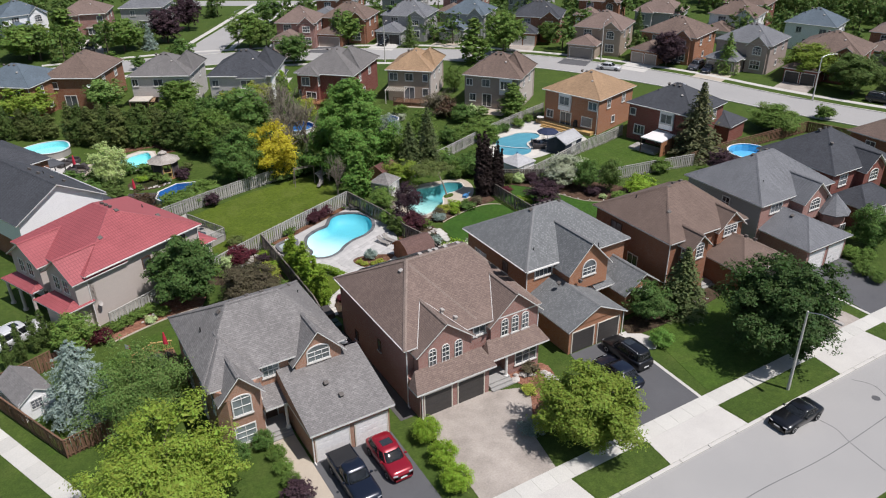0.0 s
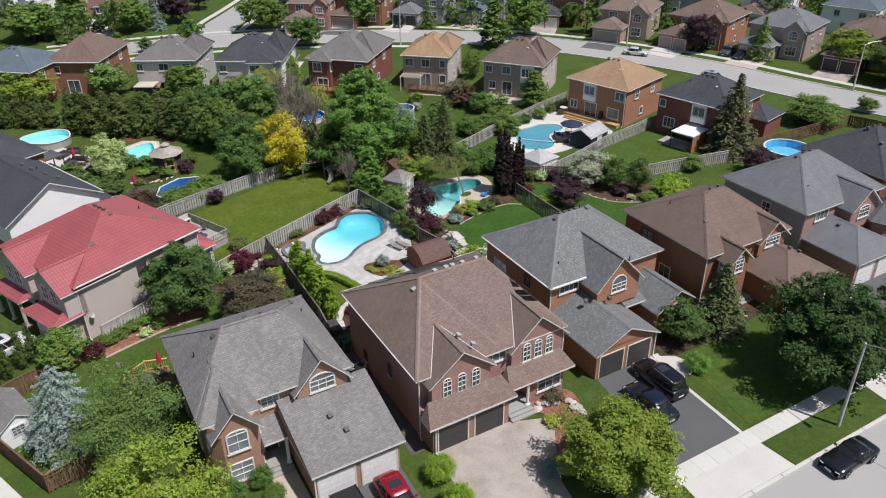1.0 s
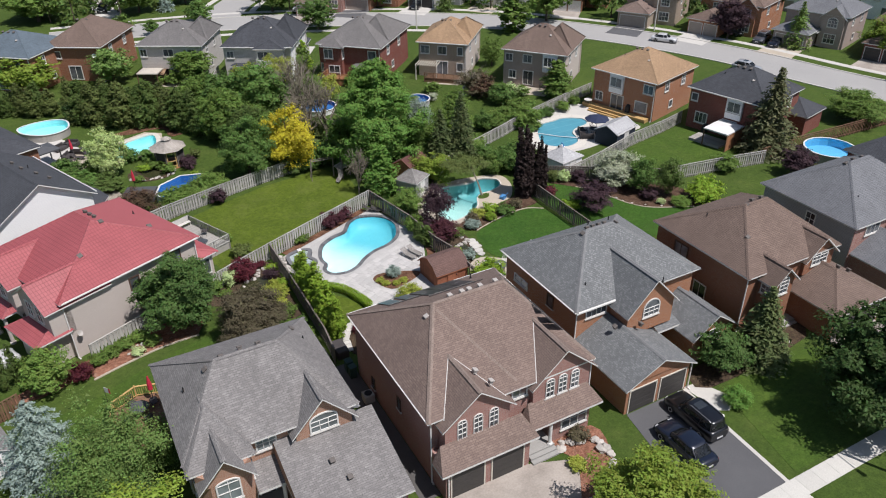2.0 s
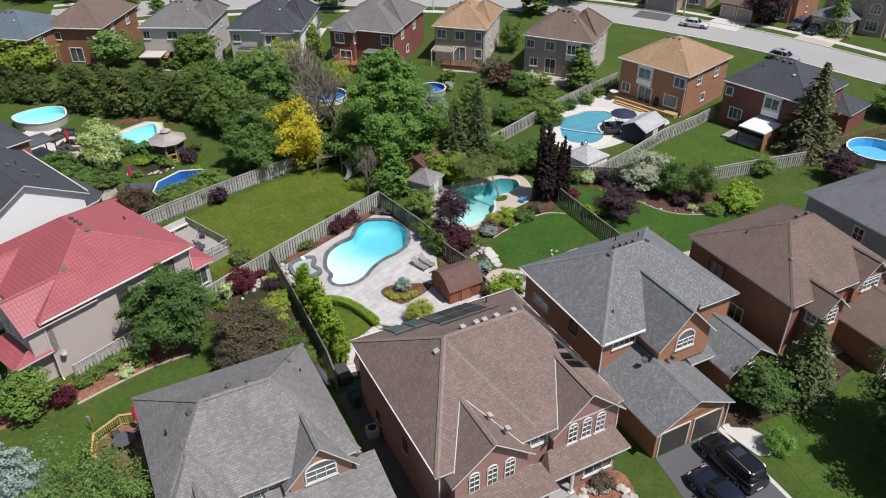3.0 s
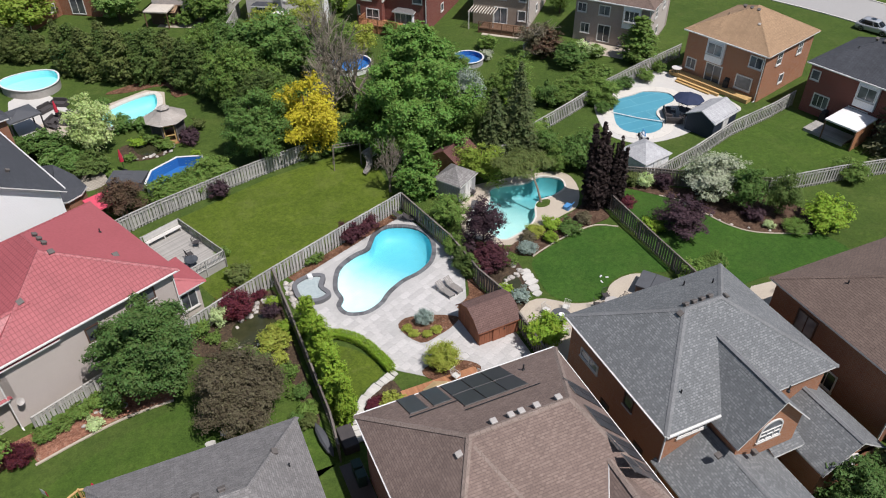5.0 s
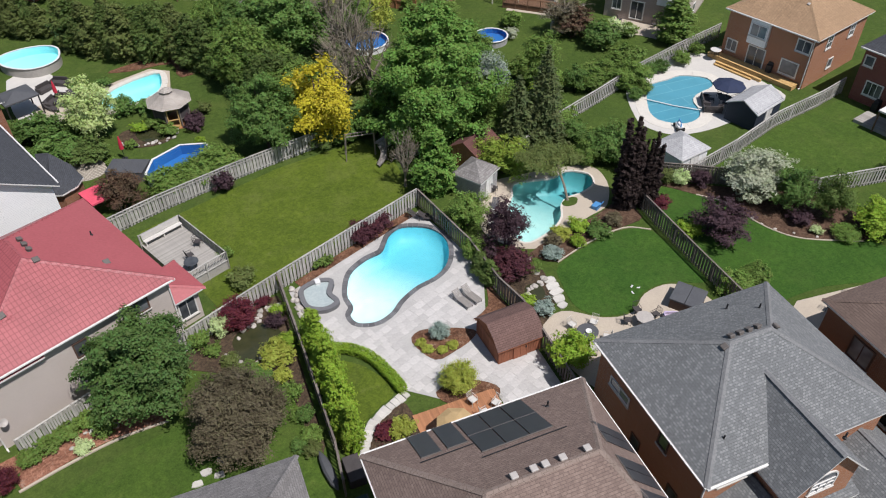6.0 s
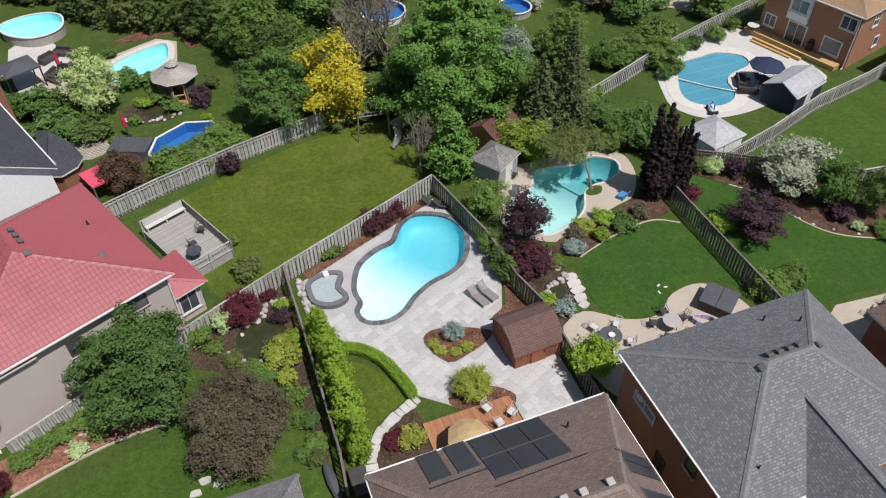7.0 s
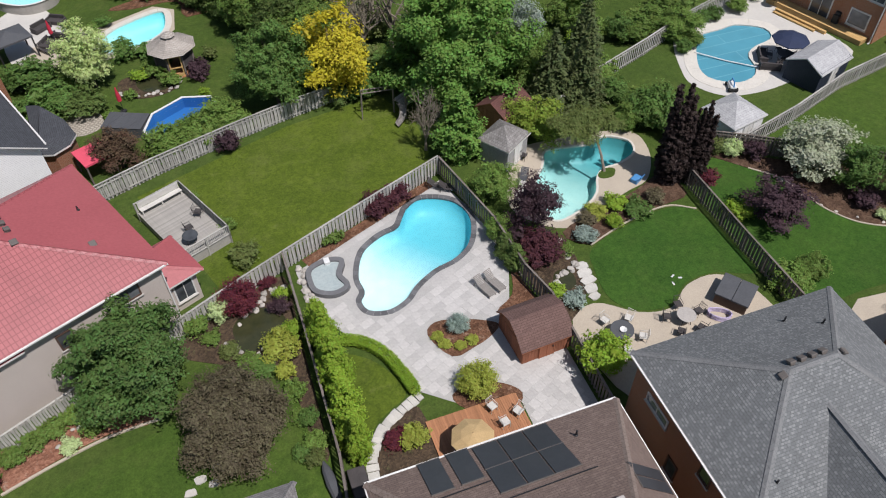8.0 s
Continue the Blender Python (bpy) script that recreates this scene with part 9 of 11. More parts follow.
# ---- loose stones ----
def rock_mesh(seed):
    bm = bmesh.new()
    bmesh.ops.create_icosphere(bm, subdivisions=2, radius=0.5)
    for v in bm.verts:
        v.co *= 0.8 + 0.45 * noise.noise(v.co * 2.2 + Vector((seed * 7.3, seed, 0)))
        v.co.z *= 0.62
    return link_mesh("rock", bm, ROCK)


ROCKS = [rock_mesh(k) for k in range(4)]
rock_rng = random.Random(3)


def rocks(line, n, size, label, spread=0.3):
    """Boulders strewn along a line."""
    path = smooth_line(line, 8) if len(line) > 2 else line
    for k in range(n):
        f = (k + 0.5) / n * (len(path) - 1)
        i = min(int(f), len(path) - 2)
        p = Vector(path[i]).lerp(Vector(path[i + 1]), f - i)
        s = size * rock_rng.uniform(0.6, 1.3)
        ob = new("rock", ROCKS[k % 4])
        ob.matrix_world = Matrix.LocRotScale((p.x + rock_rng.uniform(-spread, spread), p.y + rock_rng.uniform(-spread, spread), 0.04 + s * 0.12), Euler((0, 0, rock_rng.uniform(0, 6))), (s, s, s))
        tagged(ob, label, "rock", "garden rocks")


rocks([(30.9, 40.6), (32.4, 40.4), (33.8, 39.6), (34.2, 38.2)], 12, 0.8, "pale boulder in the front bed")
rocks([(33.6, 37.6), (32.6, 36.6), (31.2, 35.8), (29.4, 35.4)], 12, 0.65, "pale boulder in the front bed")
rocks([(40.1, 71.0), (39.9, 69.6), (39.6, 68.2), (38.4, 67.6), (37.8, 66.2)], 20, 0.55, "pale boulder beside the garden pond")
rocks([(22.2, 75.0), (22.0, 73.6), (22.1, 72.2), (22.8, 71.2)], 18, 0.5, "grey boulder beside the hot tub")
rocks([(20.6, 73.8), (19.6, 73.4), (18.8, 72.6), (17.2, 71.6)], 14, 0.5, "pale boulder beside the pond")
rocks([(16.6, 70.6), (17.0, 69.2), (18.6, 68.8)], 8, 0.35, "pale edging stone at the pond")
strip("garden_edging", smooth_line([(3.3, 64.4), (6.1, 65.3), (9.0, 66.0), (12.0, 66.2)], 6), 0.16, 0.09, TAN_CONCRETE, "low pale concrete edging of the chip bed", "edging", 0.1)
rocks([(6.0, 66.4), (9.6, 67.6)], 5, 0.45, "pale boulder in the chip bed", 0.5)
rocks([(11.7, 100.8), (13.6, 99.9), (16.0, 99.7), (17.3, 101.6)], 18, 0.42, "pale boulder in the rock garden", 0.35)
rocks([(51.4, 42.6), (53.2, 41.2), (55.0, 40.6)], 9, 0.55, "pale boulder in the shady bed", 0.4)
strip("garden_edging", smooth_line([(41.9, 69.75), (45.3, 70.85), (48.9, 71.35), (50.9, 70.3)], 6), 0.11, 0.08, TAN_CONCRETE, "low pale edging between bed and lawn", "edging", 0.1)
strip("garden_edging", smooth_line([(57.2, 72.8), (58.8, 70.9), (59.2, 68.8), (60.0, 66.4), (61.6, 64.5), (65.7, 62.4)], 6), 0.12, 0.07, TAN_CONCRETE, "low tan edging of the far bed", "edging", 0.1)
rocks([(58.6, 71.2), (59.2, 68.8), (60.2, 66.4), (63.0, 64.0)], 8, 0.35, "pale stone at the edge of the bed", 0.25)


# ---- sheds and garden houses ----
def planked(bm, x0, x1, y, z0, z1, n, out, along="x", mi=0):
    """Upright boards on a wall, each a little apart."""
    w = (x1 - x0) / n
    for k in range(n):
        a, b = x0 + k * w + 0.008, x0 + (k + 1) * w - 0.008
        if along == "x":
            box(bm, a, b, min(y, y + out), max(y, y + out), z0, z1, mi)
        else:
            box(bm, min(y, y + out), max(y, y + out), a, b, z0, z1, mi)


def shed(name, label, x, y, rz, w, d, hw, rise, wall, roof, style="gable", trim=None, open_front=False):
    """A garden shed, w along its ridge. style: gable, gambrel or hip."""
    top = thing(name, label, "shed", x, y, 0, rz)
    bm = bmesh.new()
    box(bm, -w / 2, w / 2, -d / 2, d / 2, 0, hw)
    part("wall", bm, wall, top)
    bm = bmesh.new()
    planked(bm, -w / 2, w / 2, -d / 2, 0.05, hw - 0.02, int(w / 0.2), -0.018)
    planked(bm, -w / 2, w / 2, d / 2, 0.05, hw - 0.02, int(w / 0.2), 0.018)
    planked(bm, -d / 2, d / 2, -w / 2, 0.05, hw - 0.02, int(d / 0.2), -0.018, "y")
    planked(bm, -d / 2, d / 2, w / 2, 0.05, hw - 0.02, int(d / 0.2), 0.018, "y")
    part("siding", bm, wall, top, kind="stuff")
    ov = 0.18
    if style == "hip":
        prof = None
        bm = bmesh.new()
        X, Y = w / 2 + ov, d / 2 + ov
        r = max(0.05, (w - d) / 2)
        base = [bm.verts.new(p) for p in ((-X, -Y, hw), (X, -Y, hw), (X, Y, hw), (-X, Y, hw))]
        low = [bm.verts.new((v.co.x, v.co.y, hw - 0.12)) for v in base]
        a, b = bm.verts.new((-r, 0, hw + rise)), bm.verts.new((r, 0, hw + rise))
        quad_faces(bm, ((base[0], base[1], b, a), (base[1], base[2], b), (base[2], base[3], a, b), (base[3], base[0], a)))
        for i in range(4):
            bm.faces.new((low[i], low[(i + 1) % 4], base[(i + 1) % 4], base[i])).material_index = 1
        bm.faces.new(low[::-1]).material_index = 1
    else:
        if style == "gambrel":
            prof = [(-d / 2 - ov, hw - 0.08), (-d * 0.31, hw + rise * 0.62), (0, hw + rise), (d * 0.31, hw + rise * 0.62), (d / 2 + ov, hw - 0.08)]
        else:
            prof = [(-d / 2 - ov, hw - 0.1), (0, hw + rise), (d / 2 + ov, hw - 0.1)]
        bm = bmesh.new()
        n = len(prof)
        ends = []
        for xx in (-w / 2 - ov, w / 2 + ov):
            ends.append(([bm.verts.new((xx, py, pz)) for py, pz in prof], [bm.verts.new((xx, py, pz - 0.1)) for py, pz in prof]))
        (a, a2), (b, b2) = ends
        for i in range(n - 1):
            bm.faces.new((a[i], b[i], b[i + 1], a[i + 1]))
            bm.faces.new((a2[i + 1], b2[i + 1], b2[i], a2[i])).material_index = 1
            for u, v in ((a, a2), (b2, b)):
                bm.faces.new((u[i], u[i + 1], v[i + 1], v[i])).material_index = 1
        for i in (0, n - 1):
            bm.faces.new((a[i], a2[i], b2[i], b[i])).material_index = 1
        bmesh.ops.recalc_face_normals(bm, faces=bm.faces[:])
    part("roof", bm, [roof, trim or wall], top)
    if prof:
        for sx in (-1, 1):
            bm = bmesh.new()
            inner = [(py * 0.93, max(hw - 0.02, pz - 0.09)) for py, pz in prof]
            vs = [bm.verts.new((sx * w / 2, py, pz)) for py, pz in inner]
            v2 = [bm.verts.new((sx * (w / 2 - 0.05), py, pz)) for py, pz in inner]
            bm.faces.new(vs)
            bm.faces.new(v2[::-1])
            for i in range(len(vs)):
                k = (i + 1) % len(vs)
                bm.faces.new((vs[i], v2[i], v2[k], vs[k]))
            bmesh.ops.recalc_face_normals(bm, faces=bm.faces[:])
            part("gable_end", bm, wall, top)
    bm = bmesh.new()
    box(bm, -0.55, 0.55, -0.05, 0.0, 0.05, hw - 0.15)
    for sx in (-0.52, 0.0, 0.47):
        box(bm, sx, sx + 0.06, -0.075, -0.05, 0.05, hw - 0.15)
    dr = part("door", bm, trim or wall, top, m=pose(0, -d / 2 - 0.02, 0))
    bm = bmesh.new()
    box(bm, 0.35, 0.43, -0.11, -0.07, 0.9, 1.05)
    part("handle", bm, BLACK_METAL, dr)
    return top


shed("garden_shed", "red-brown cedar garden shed with maroon-brown gambrel roof", 34.75, 63.95, 3, 3.3, 3.2, 1.5, 1.05, REDWOOD, ROOF_SHED, "gambrel")
shed("garden_shed", "grey garden house with weathered shake roof by the teal pool", 39.95, 80.9, 33, 2.75, 2.6, 2.1, 1.0, GREY_SIDING, ROOF_OLD, "hip", TRIM)
shed("garden_shed", "red-brown wooden garden shed under the trees", 41.8, 85.2, 30, 3.4, 2.8, 1.9, 0.9, CEDAR, ROOF_MAROON, "gable")
shed("garden_shed", "dark blue garden shed with pale weathered roof", 70.0, 81.2, 18, 4.4, 3.2, 2.0, 0.8, SHED_BLUE, ROOF_PALE, "gable", TRIM)
shed("pool_house", "white pool house with pale weathered hip roof", 58.4, 77.2, 12, 3.4, 3.2, 2.1, 1.0, WHITE_BOARD, ROOF_PALE, "hip", TRIM)
white_shed = shed("garden_shed", "white sided garden shed with grey shingle roof", -4.15, 58.75, 108, 4.3, 2.6, 1.95, 0.9, WHITE_BOARD, ROOF_GREY, "gable", TRIM)
bm = bmesh.new()
for a, b, c, d in ((-0.5, -0.42, 0.95, 1.85), (0.42, 0.5, 0.95, 1.85), (-0.42, 0.42, 0.95, 1.03), (-0.42, 0.42, 1.77, 1.85)):
    box(bm, -0.05, 0.0, a, b, c, d)
for k in (-0.15, 0.13):
    box(bm, -0.045, -0.006, k, k + 0.03, 1.03, 1.77)
for z0 in (1.27, 1.51):
    box(bm, -0.04, -0.007, -0.42, 0.42, z0, z0 + 0.025)
shed_window = part("window", bm, TRIM, white_shed, m=pose(-2.175, 0.1, 0))
bm = bmesh.new()
box(bm, -0.02, 0.0, -0.42, 0.42, 1.03, 1.77)
part("pane", bm, GLASS, shed_window)
shed("garden_shed", "brown garden shed with a flat pale roof", 21.6, 136.0, -30, 3.4, 2.4, 1.9, 0.3, BROWN_TRIM, ROOF_TAN, "gable")


def gazebo(label, x, y, r, h, rise, roof, post_mat, sides=8):
    top = thing("gazebo", label, "gazebo", x, y, 0, 22)
    bm = bmesh.new()
    turned(bm, [(r * 0.95, 0.0), (r * 0.95, 0.15)], sides)
    part("floor", bm, CEDAR, top)
    for k in range(sides):
        a = 2 * math.pi * (k) / sides
        bm = bmesh.new()
        box(bm, -0.06, 0.06, -0.06, 0.06, 0.1, h)
        part("post", bm, post_mat, top, m=pose(r * 0.88 * math.cos(a), r * 0.88 * math.sin(a), 0))
        b = 2 * math.pi * (k + 1) / sides
        p, q = Vector((r * 0.88 * math.cos(a), r * 0.88 * math.sin(a), 0)), Vector((r * 0.88 * math.cos(b), r * 0.88 * math.sin(b), 0))
        ang = math.degrees(math.atan2(q.y - p.y, q.x - p.x))
        ln = (q - p).length
        bm = bmesh.new()
        if k == 5:
            for x0, x1, z0, z1 in ((0.12, 0.22, 0.15, h - 0.2), (ln - 0.22, ln - 0.12, 0.15, h - 0.2), (0.22, ln - 0.22, h - 0.32, h - 0.2), (0.22, ln - 0.22, 0.95, 1.05), (0.22, ln - 0.22, 0.15, 0.4)):
                box(bm, x0, x1, -0.03, 0.03, z0, z1)
            part("screen_door", bm, PINE, top, "orange-stained wooden screen door", m=pose(p.x, p.y, 0, 0, 0, ang))
        else:
            box(bm, 0.07, ln - 0.07, -0.012, 0.012, 0.92, h - 0.1)
            part("screen", bm, DARK_SEAT, top, "dark insect screen", m=pose(p.x, p.y, 0, 0, 0, ang))
        if k != 5:
            bm = bmesh.new()
            tube(bm, [p + Vector((0, 0, 0.9)), q + Vector((0, 0, 0.9))], 0.04, 4)
            part("rail", bm, post_mat, top)
    bm = bmesh.new()
    turned(bm, [(r * 1.05, h - 0.05), (r * 1.12, h), (r * 0.25, h + rise), (r * 0.25, h + rise + 0.18), (r * 0.33, h + rise + 0.2), (0.03, h + rise + 0.55)], sides)
    part("roof", bm, roof, top)
    return top


gazebo("octagonal wooden gazebo with pale weathered shake roof", 17.1, 103.1, 2.0, 2.35, 0.85, ROOF_GAZEBO, FENCE_DARK)


def canopy(label, x, y, rz, w, d, h, cloth, post_mat, peak=0.3, name="canopy"):
    top = thing(name, label, "canopy", x, y, 0, rz)
    for sx in (-1, 1):
        for sy in (-1, 1):
            bm = bmesh.new()
            box(bm, -0.06, 0.06, -0.06, 0.06, 0, h)
            part("post", bm, post_mat, top, m=pose(sx * (w / 2 - 0.1), sy * (d / 2 - 0.1), 0))
    bm = bmesh.new()
    base = [bm.verts.new(p) for p in ((-w / 2, -d / 2, h), (w / 2, -d / 2, h), (w / 2, d / 2, h), (-w / 2, d / 2, h))]
    low = [bm.verts.new((v.co.x, v.co.y, h - 0.16)) for v in base]
    c = bm.verts.new((0, 0, h + peak))
    for i in range(4):
        k = (i + 1) % 4
        bm.faces.new((base[i], base[k], c))
        bm.faces.new((low[i], low[k], base[k], base[i]))
    bm.faces.new(low[::-1])
    part("roof", bm, cloth, top)
    return top


def board_side(ob, x, y, rz, w, h):
    """A half-open wall of upright boards between two posts."""
    for k in range(int(w / 0.2)):
        bm = bmesh.new()
        box(bm, -w / 2 + k * 0.2 + 0.01, -w / 2 + k * 0.2 + 0.185, -0.02, 0.02, 0.0, h)
        part("board", bm, CEDAR, ob, m=pose(x, y, 0, 0, 0, rz))


cn = canopy("white-roofed wooden hot tub shelter", 81.2, 73.4, 14, 4.2, 3.4, 2.4, WHITE_DOOR, FENCE_BROWN, 0.12, "pergola")
board_side(cn, 0, -1.62, 0, 4.0, 2.15)
for k in range(14):
    bm = bmesh.new()
    box(bm, -0.07, 0.07, -0.02, 0.02, 0.1, 2.2)
    part("screen_board", bm, FENCE_BROWN, cn, m=pose(1.95, -1.5 + k * 0.23, 0, 0, 0, 90))
canopy("dark canopy tent beside the house", 3.2, 110.4, 24, 3.4, 3.0, 2.2, GREY_COVER, BLACK_METAL, 0.5)
canopy("pink cloth awning beside the house", 9.7, 90.5, 24, 2.3, 2.4, 1.9, PINK_CLOTH, FENCE_DARK, 0.1, "awning")
BEIGE_CLOTH = plain("beige_cloth", (0.5, 0.45, 0.38), (0.42, 0.38, 0.32), 0.9, 1.0, 8.0, 0.1)
canopy("beige cloth canopy on dark posts behind a house", 20.7, 134.9, -30, 3.3, 2.9, 2.4, BEIGE_CLOTH, FENCE_BROWN, 0.35)
canopy("white canopy behind the grey house", 35.4, 125.4, -31, 3.4, 3.0, 2.3, WHITE_DOOR, BLACK_METAL, 0.3)


def pergola(label, x, y, rz, w, d, h):
    top = thing("pergola", label, "pergola", x, y, 0, rz)
    for sx in (-1, 1):
        for sy in (-1, 1):
            bm = bmesh.new()
            box(bm, -0.07, 0.07, -0.07, 0.07, 0, h)
            part("post", bm, CREAM, top, m=pose(sx * w / 2, sy * d / 2, 0))
    for k in range(10):
        bm = bmesh.new()
        box(bm, -0.03, 0.03, -d / 2 - 0.3, d / 2 + 0.3, h, h + 0.16)
        part("slat", bm, CREAM, top, m=pose(-w / 2 + k * w / 9, 0, 0))
    return top


pergola("cream slatted pergola behind the tan house", 60.4, 116.0, -43, 3.4, 2.4, 2.4)


# ---- decks ----
def deck(label, x, y, rz, w, d, z, material, board=0.14, along="x", rail=(), name="deck", rail_h=0.95, rail_mat=None):
    """A deck of single boards on a frame; rail: the sides that carry a railing (S, N, E, W)."""
    top = thing(name, label, "deck", x, y, 0, rz)
    bm = bmesh.new()
    box(bm, 0.03, w - 0.03, 0.03, d - 0.03, 0.0, z - 0.035)
    part("frame", bm, material, top)
    bm = bmesh.new()
    L, n = (w, int(d / board)) if along == "x" else (d, int(w / board))
    box(bm, 0, L, 0.006, board - 0.006, z - 0.03, z)
    mesh = link_mesh("board", bm, material)
    for k in range(n):
        shared("board", mesh, top, pose(0, k * board, 0) if along == "x" else pose((k + 1) * board, 0, 0, 0, 0, 90))
    rm = rail_mat or material
    for s in rail:
        a, b = {"S": ((0, 0), (w, 0)), "N": ((0, d), (w, d)), "W": ((0, 0), (0, d)), "E": ((w, 0), (w, d))}[s]
        a, b = Vector(a), Vector(b)
        ln = (b - a).length
        ang = math.degrees(math.atan2(b.y - a.y, b.x - a.x))
        n = max(1, round(ln / 1.5))
        for k in range(n + 1):
            p = a.lerp(b, k / n)
            bm = bmesh.new()
            box(bm, -0.05, 0.05, -0.05, 0.05, 0.0, z + rail_h)
            part("rail_post", bm, rm, top, m=pose(p.x, p.y, 0))
        bm = bmesh.new()
        for zz in (z + 0.1, z + rail_h - 0.04):
            box(bm, 0, ln, -0.04, 0.04, zz - 0.03, zz + 0.03)
        for k in range(int(ln / 0.13)):
            box(bm, 0.06 + k * 0.13, 0.1 + k * 0.13, -0.018, 0.018, z + 0.1, z + rail_h - 0.05)
        part("railing", bm, rm, top, m=pose(a.x, a.y, 0, 0, 0, ang))
    return top


deck("orange-stained low wooden deck behind the brown-roofed house", 26.3, 56.6, 0, 5.7, 3.9, 0.16, CEDAR, along="y")
deck("weathered grey raised deck with white railing behind the red house", 14.9, 77.6, 24, 3.6, 6.6, 0.8, GREY_DECK, along="x", rail=("N", "E", "S"), rail_mat=FENCE_OLD)
deck("new pine pool deck with wide steps", 74.2, 93.6, -73, 10.4, 2.6, 0.5, PINE, along="x")
for k in range(2):
    deck("long pine step below the pool deck", 73.9 - 0.35 * k, 91.8 - 0.2 * k, -73, 5.6 - k, 0.4, 0.33 - 0.15 * k, PINE, along="x", name="deck_step")
# many-sided deck beside the corner house
DECK_K = [(7.65, 54.4), (5.0, 54.4), (5.1, 55.8), (3.85, 57.3), (4.2, 59.25), (5.95, 60.25), (7.65, 59.75)]
corner_deck = thing("deck", "dark red-brown many-sided deck with pine railing beside the corner house", "deck", 7.65, 54.4)
loc_k = [(x - 7.65, y - 54.4) for x, y in DECK_K]
bm = bmesh.new()
prism(bm, offset_loop(loc_k, -0.04), 0.0, 0.465)
part("frame", bm, FENCE_BROWN, corner_deck)
for k in range(38):
    yy = 0.075 + 0.145 * k
    cuts = []
    for (xa, ya), (xb, yb) in zip(loc_k, loc_k[1:] + loc_k[:1]):
        if (ya - yy) * (yb - yy) < 0:
            cuts.append(xa + (xb - xa) * (yy - ya) / (yb - ya))
    if len(cuts) == 2:
        bm = bmesh.new()
        box(bm, min(cuts), max(cuts), yy - 0.066, yy + 0.066, 0.47, 0.5)
        part("board", bm, FENCE_BROWN, corner_deck)
rail_bm = bmesh.new()
box(rail_bm, -0.016, 0.016, -0.016, 0.016, 0.58, 1.38)
baluster = link_mesh("baluster", rail_bm, PINE)
for (xa, ya), (xb, yb) in list(zip(loc_k, loc_k[1:]))[1:6]:
    a, b = Vector((xa, ya)), Vector((xb, yb))
    ang, ln = math.degrees(math.atan2(yb - ya, xb - xa)), (b - a).length
    for z0, z1, hw in ((1.38, 1.43, 0.07), (0.54, 0.6, 0.03)):
        bm = bmesh.new()
        box(bm, 0.0, ln, -hw, hw, z0, z1)
        part("rail", bm, PINE, corner_deck, m=pose(xa, ya, 0, 0, 0, ang))
    bm = bmesh.new()
    box(bm, -0.05, 0.05, -0.05, 0.05, 0.0, 1.5)
    part("rail_post", bm, PINE, corner_deck, m=pose(xa, ya, 0, 0, 0, ang))
    for k in range(1, int(ln / 0.16)):
        p = a.lerp(b, k * 0.16 / ln)
        shared("baluster", baluster, corner_deck, pose(p.x, p.y, 0, 0, 0, ang))
flag = thing("garden_flag", "small white and red flag on a thin garden pole", "flag", 3.9, 61.2)
bm = bmesh.new()
tube(bm, [(0, 0, -0.1), (0, 0, 1.5)], 0.015, 6)
part("pole", bm, BLACK_METAL, flag)
for nm, mt, x0, x1 in (("cloth", SKY_PLASTIC, 0.02, 0.42), ("border", RED_CLOTH, 0.42, 0.56)):
    bm = bmesh.new()
    box(bm, x0, x1, -0.008, 0.008, 1.05, 1.5)
    part(nm, bm, mt, flag, m=pose(0, 0, 0, 0, 0, -50))
deck("dark weathered wooden deck beside the eight-sided pool", 10.2, 95.0, -25, 3.4, 2.2, 0.95, GREY_COVER, along="x")
deck("small grey-tan deck in front of the shelter", 78.6, 76.6, -76, 4.4, 2.6, 0.35, GREY_DECK, along="x")
deck("brown raised deck behind the tan house", 59.0, 114.6, -43, 8.0, 2.6, 0.6, FENCE_BROWN, along="x", rail=("S",))
deck("red-brown raised deck behind the red brick house", 44.6, 121.6, -45, 5.5, 2.8, 1.0, CEDAR, along="x", rail=("S", "W"))


# ---- clipped hedge and stone curve ----
hedge = smooth_line([(23.3, 67.7), (24.5, 67.0), (25.5, 65.7), (26.1, 63.9), (26.4, 62.6)], 8)
rng_h = np.random.default_rng(8)
pp = []
for k in range(9000):
    f = rng_h.uniform(0, len(hedge) - 1.001)
    i = int(f)
    c = np.array(hedge[i]) * (1 - f + i) + np.array(hedge[i + 1]) * (f - i)
    a = rng_h.uniform(0, 2 * math.pi)
    pp.append((c[0] + 0.36 * math.cos(a) * rng_h.uniform(0.7, 1.05), c[1] + 0.36 * math.sin(a) * rng_h.uniform(0.7, 1.05), 0.06 + 0.62 * abs(rng_h.uniform(0, 1)) ** 0.6))
pp = np.array(pp)
hd = new("hedge", leaf_mesh("hedge", pp, rng_h.normal(size=pp.shape) + np.array((0, 0, 1.2)), 0.085, LEAF_FRESH, rng_h))
tagged(hd, "low curved hedge of clipped bright green box", "hedge")

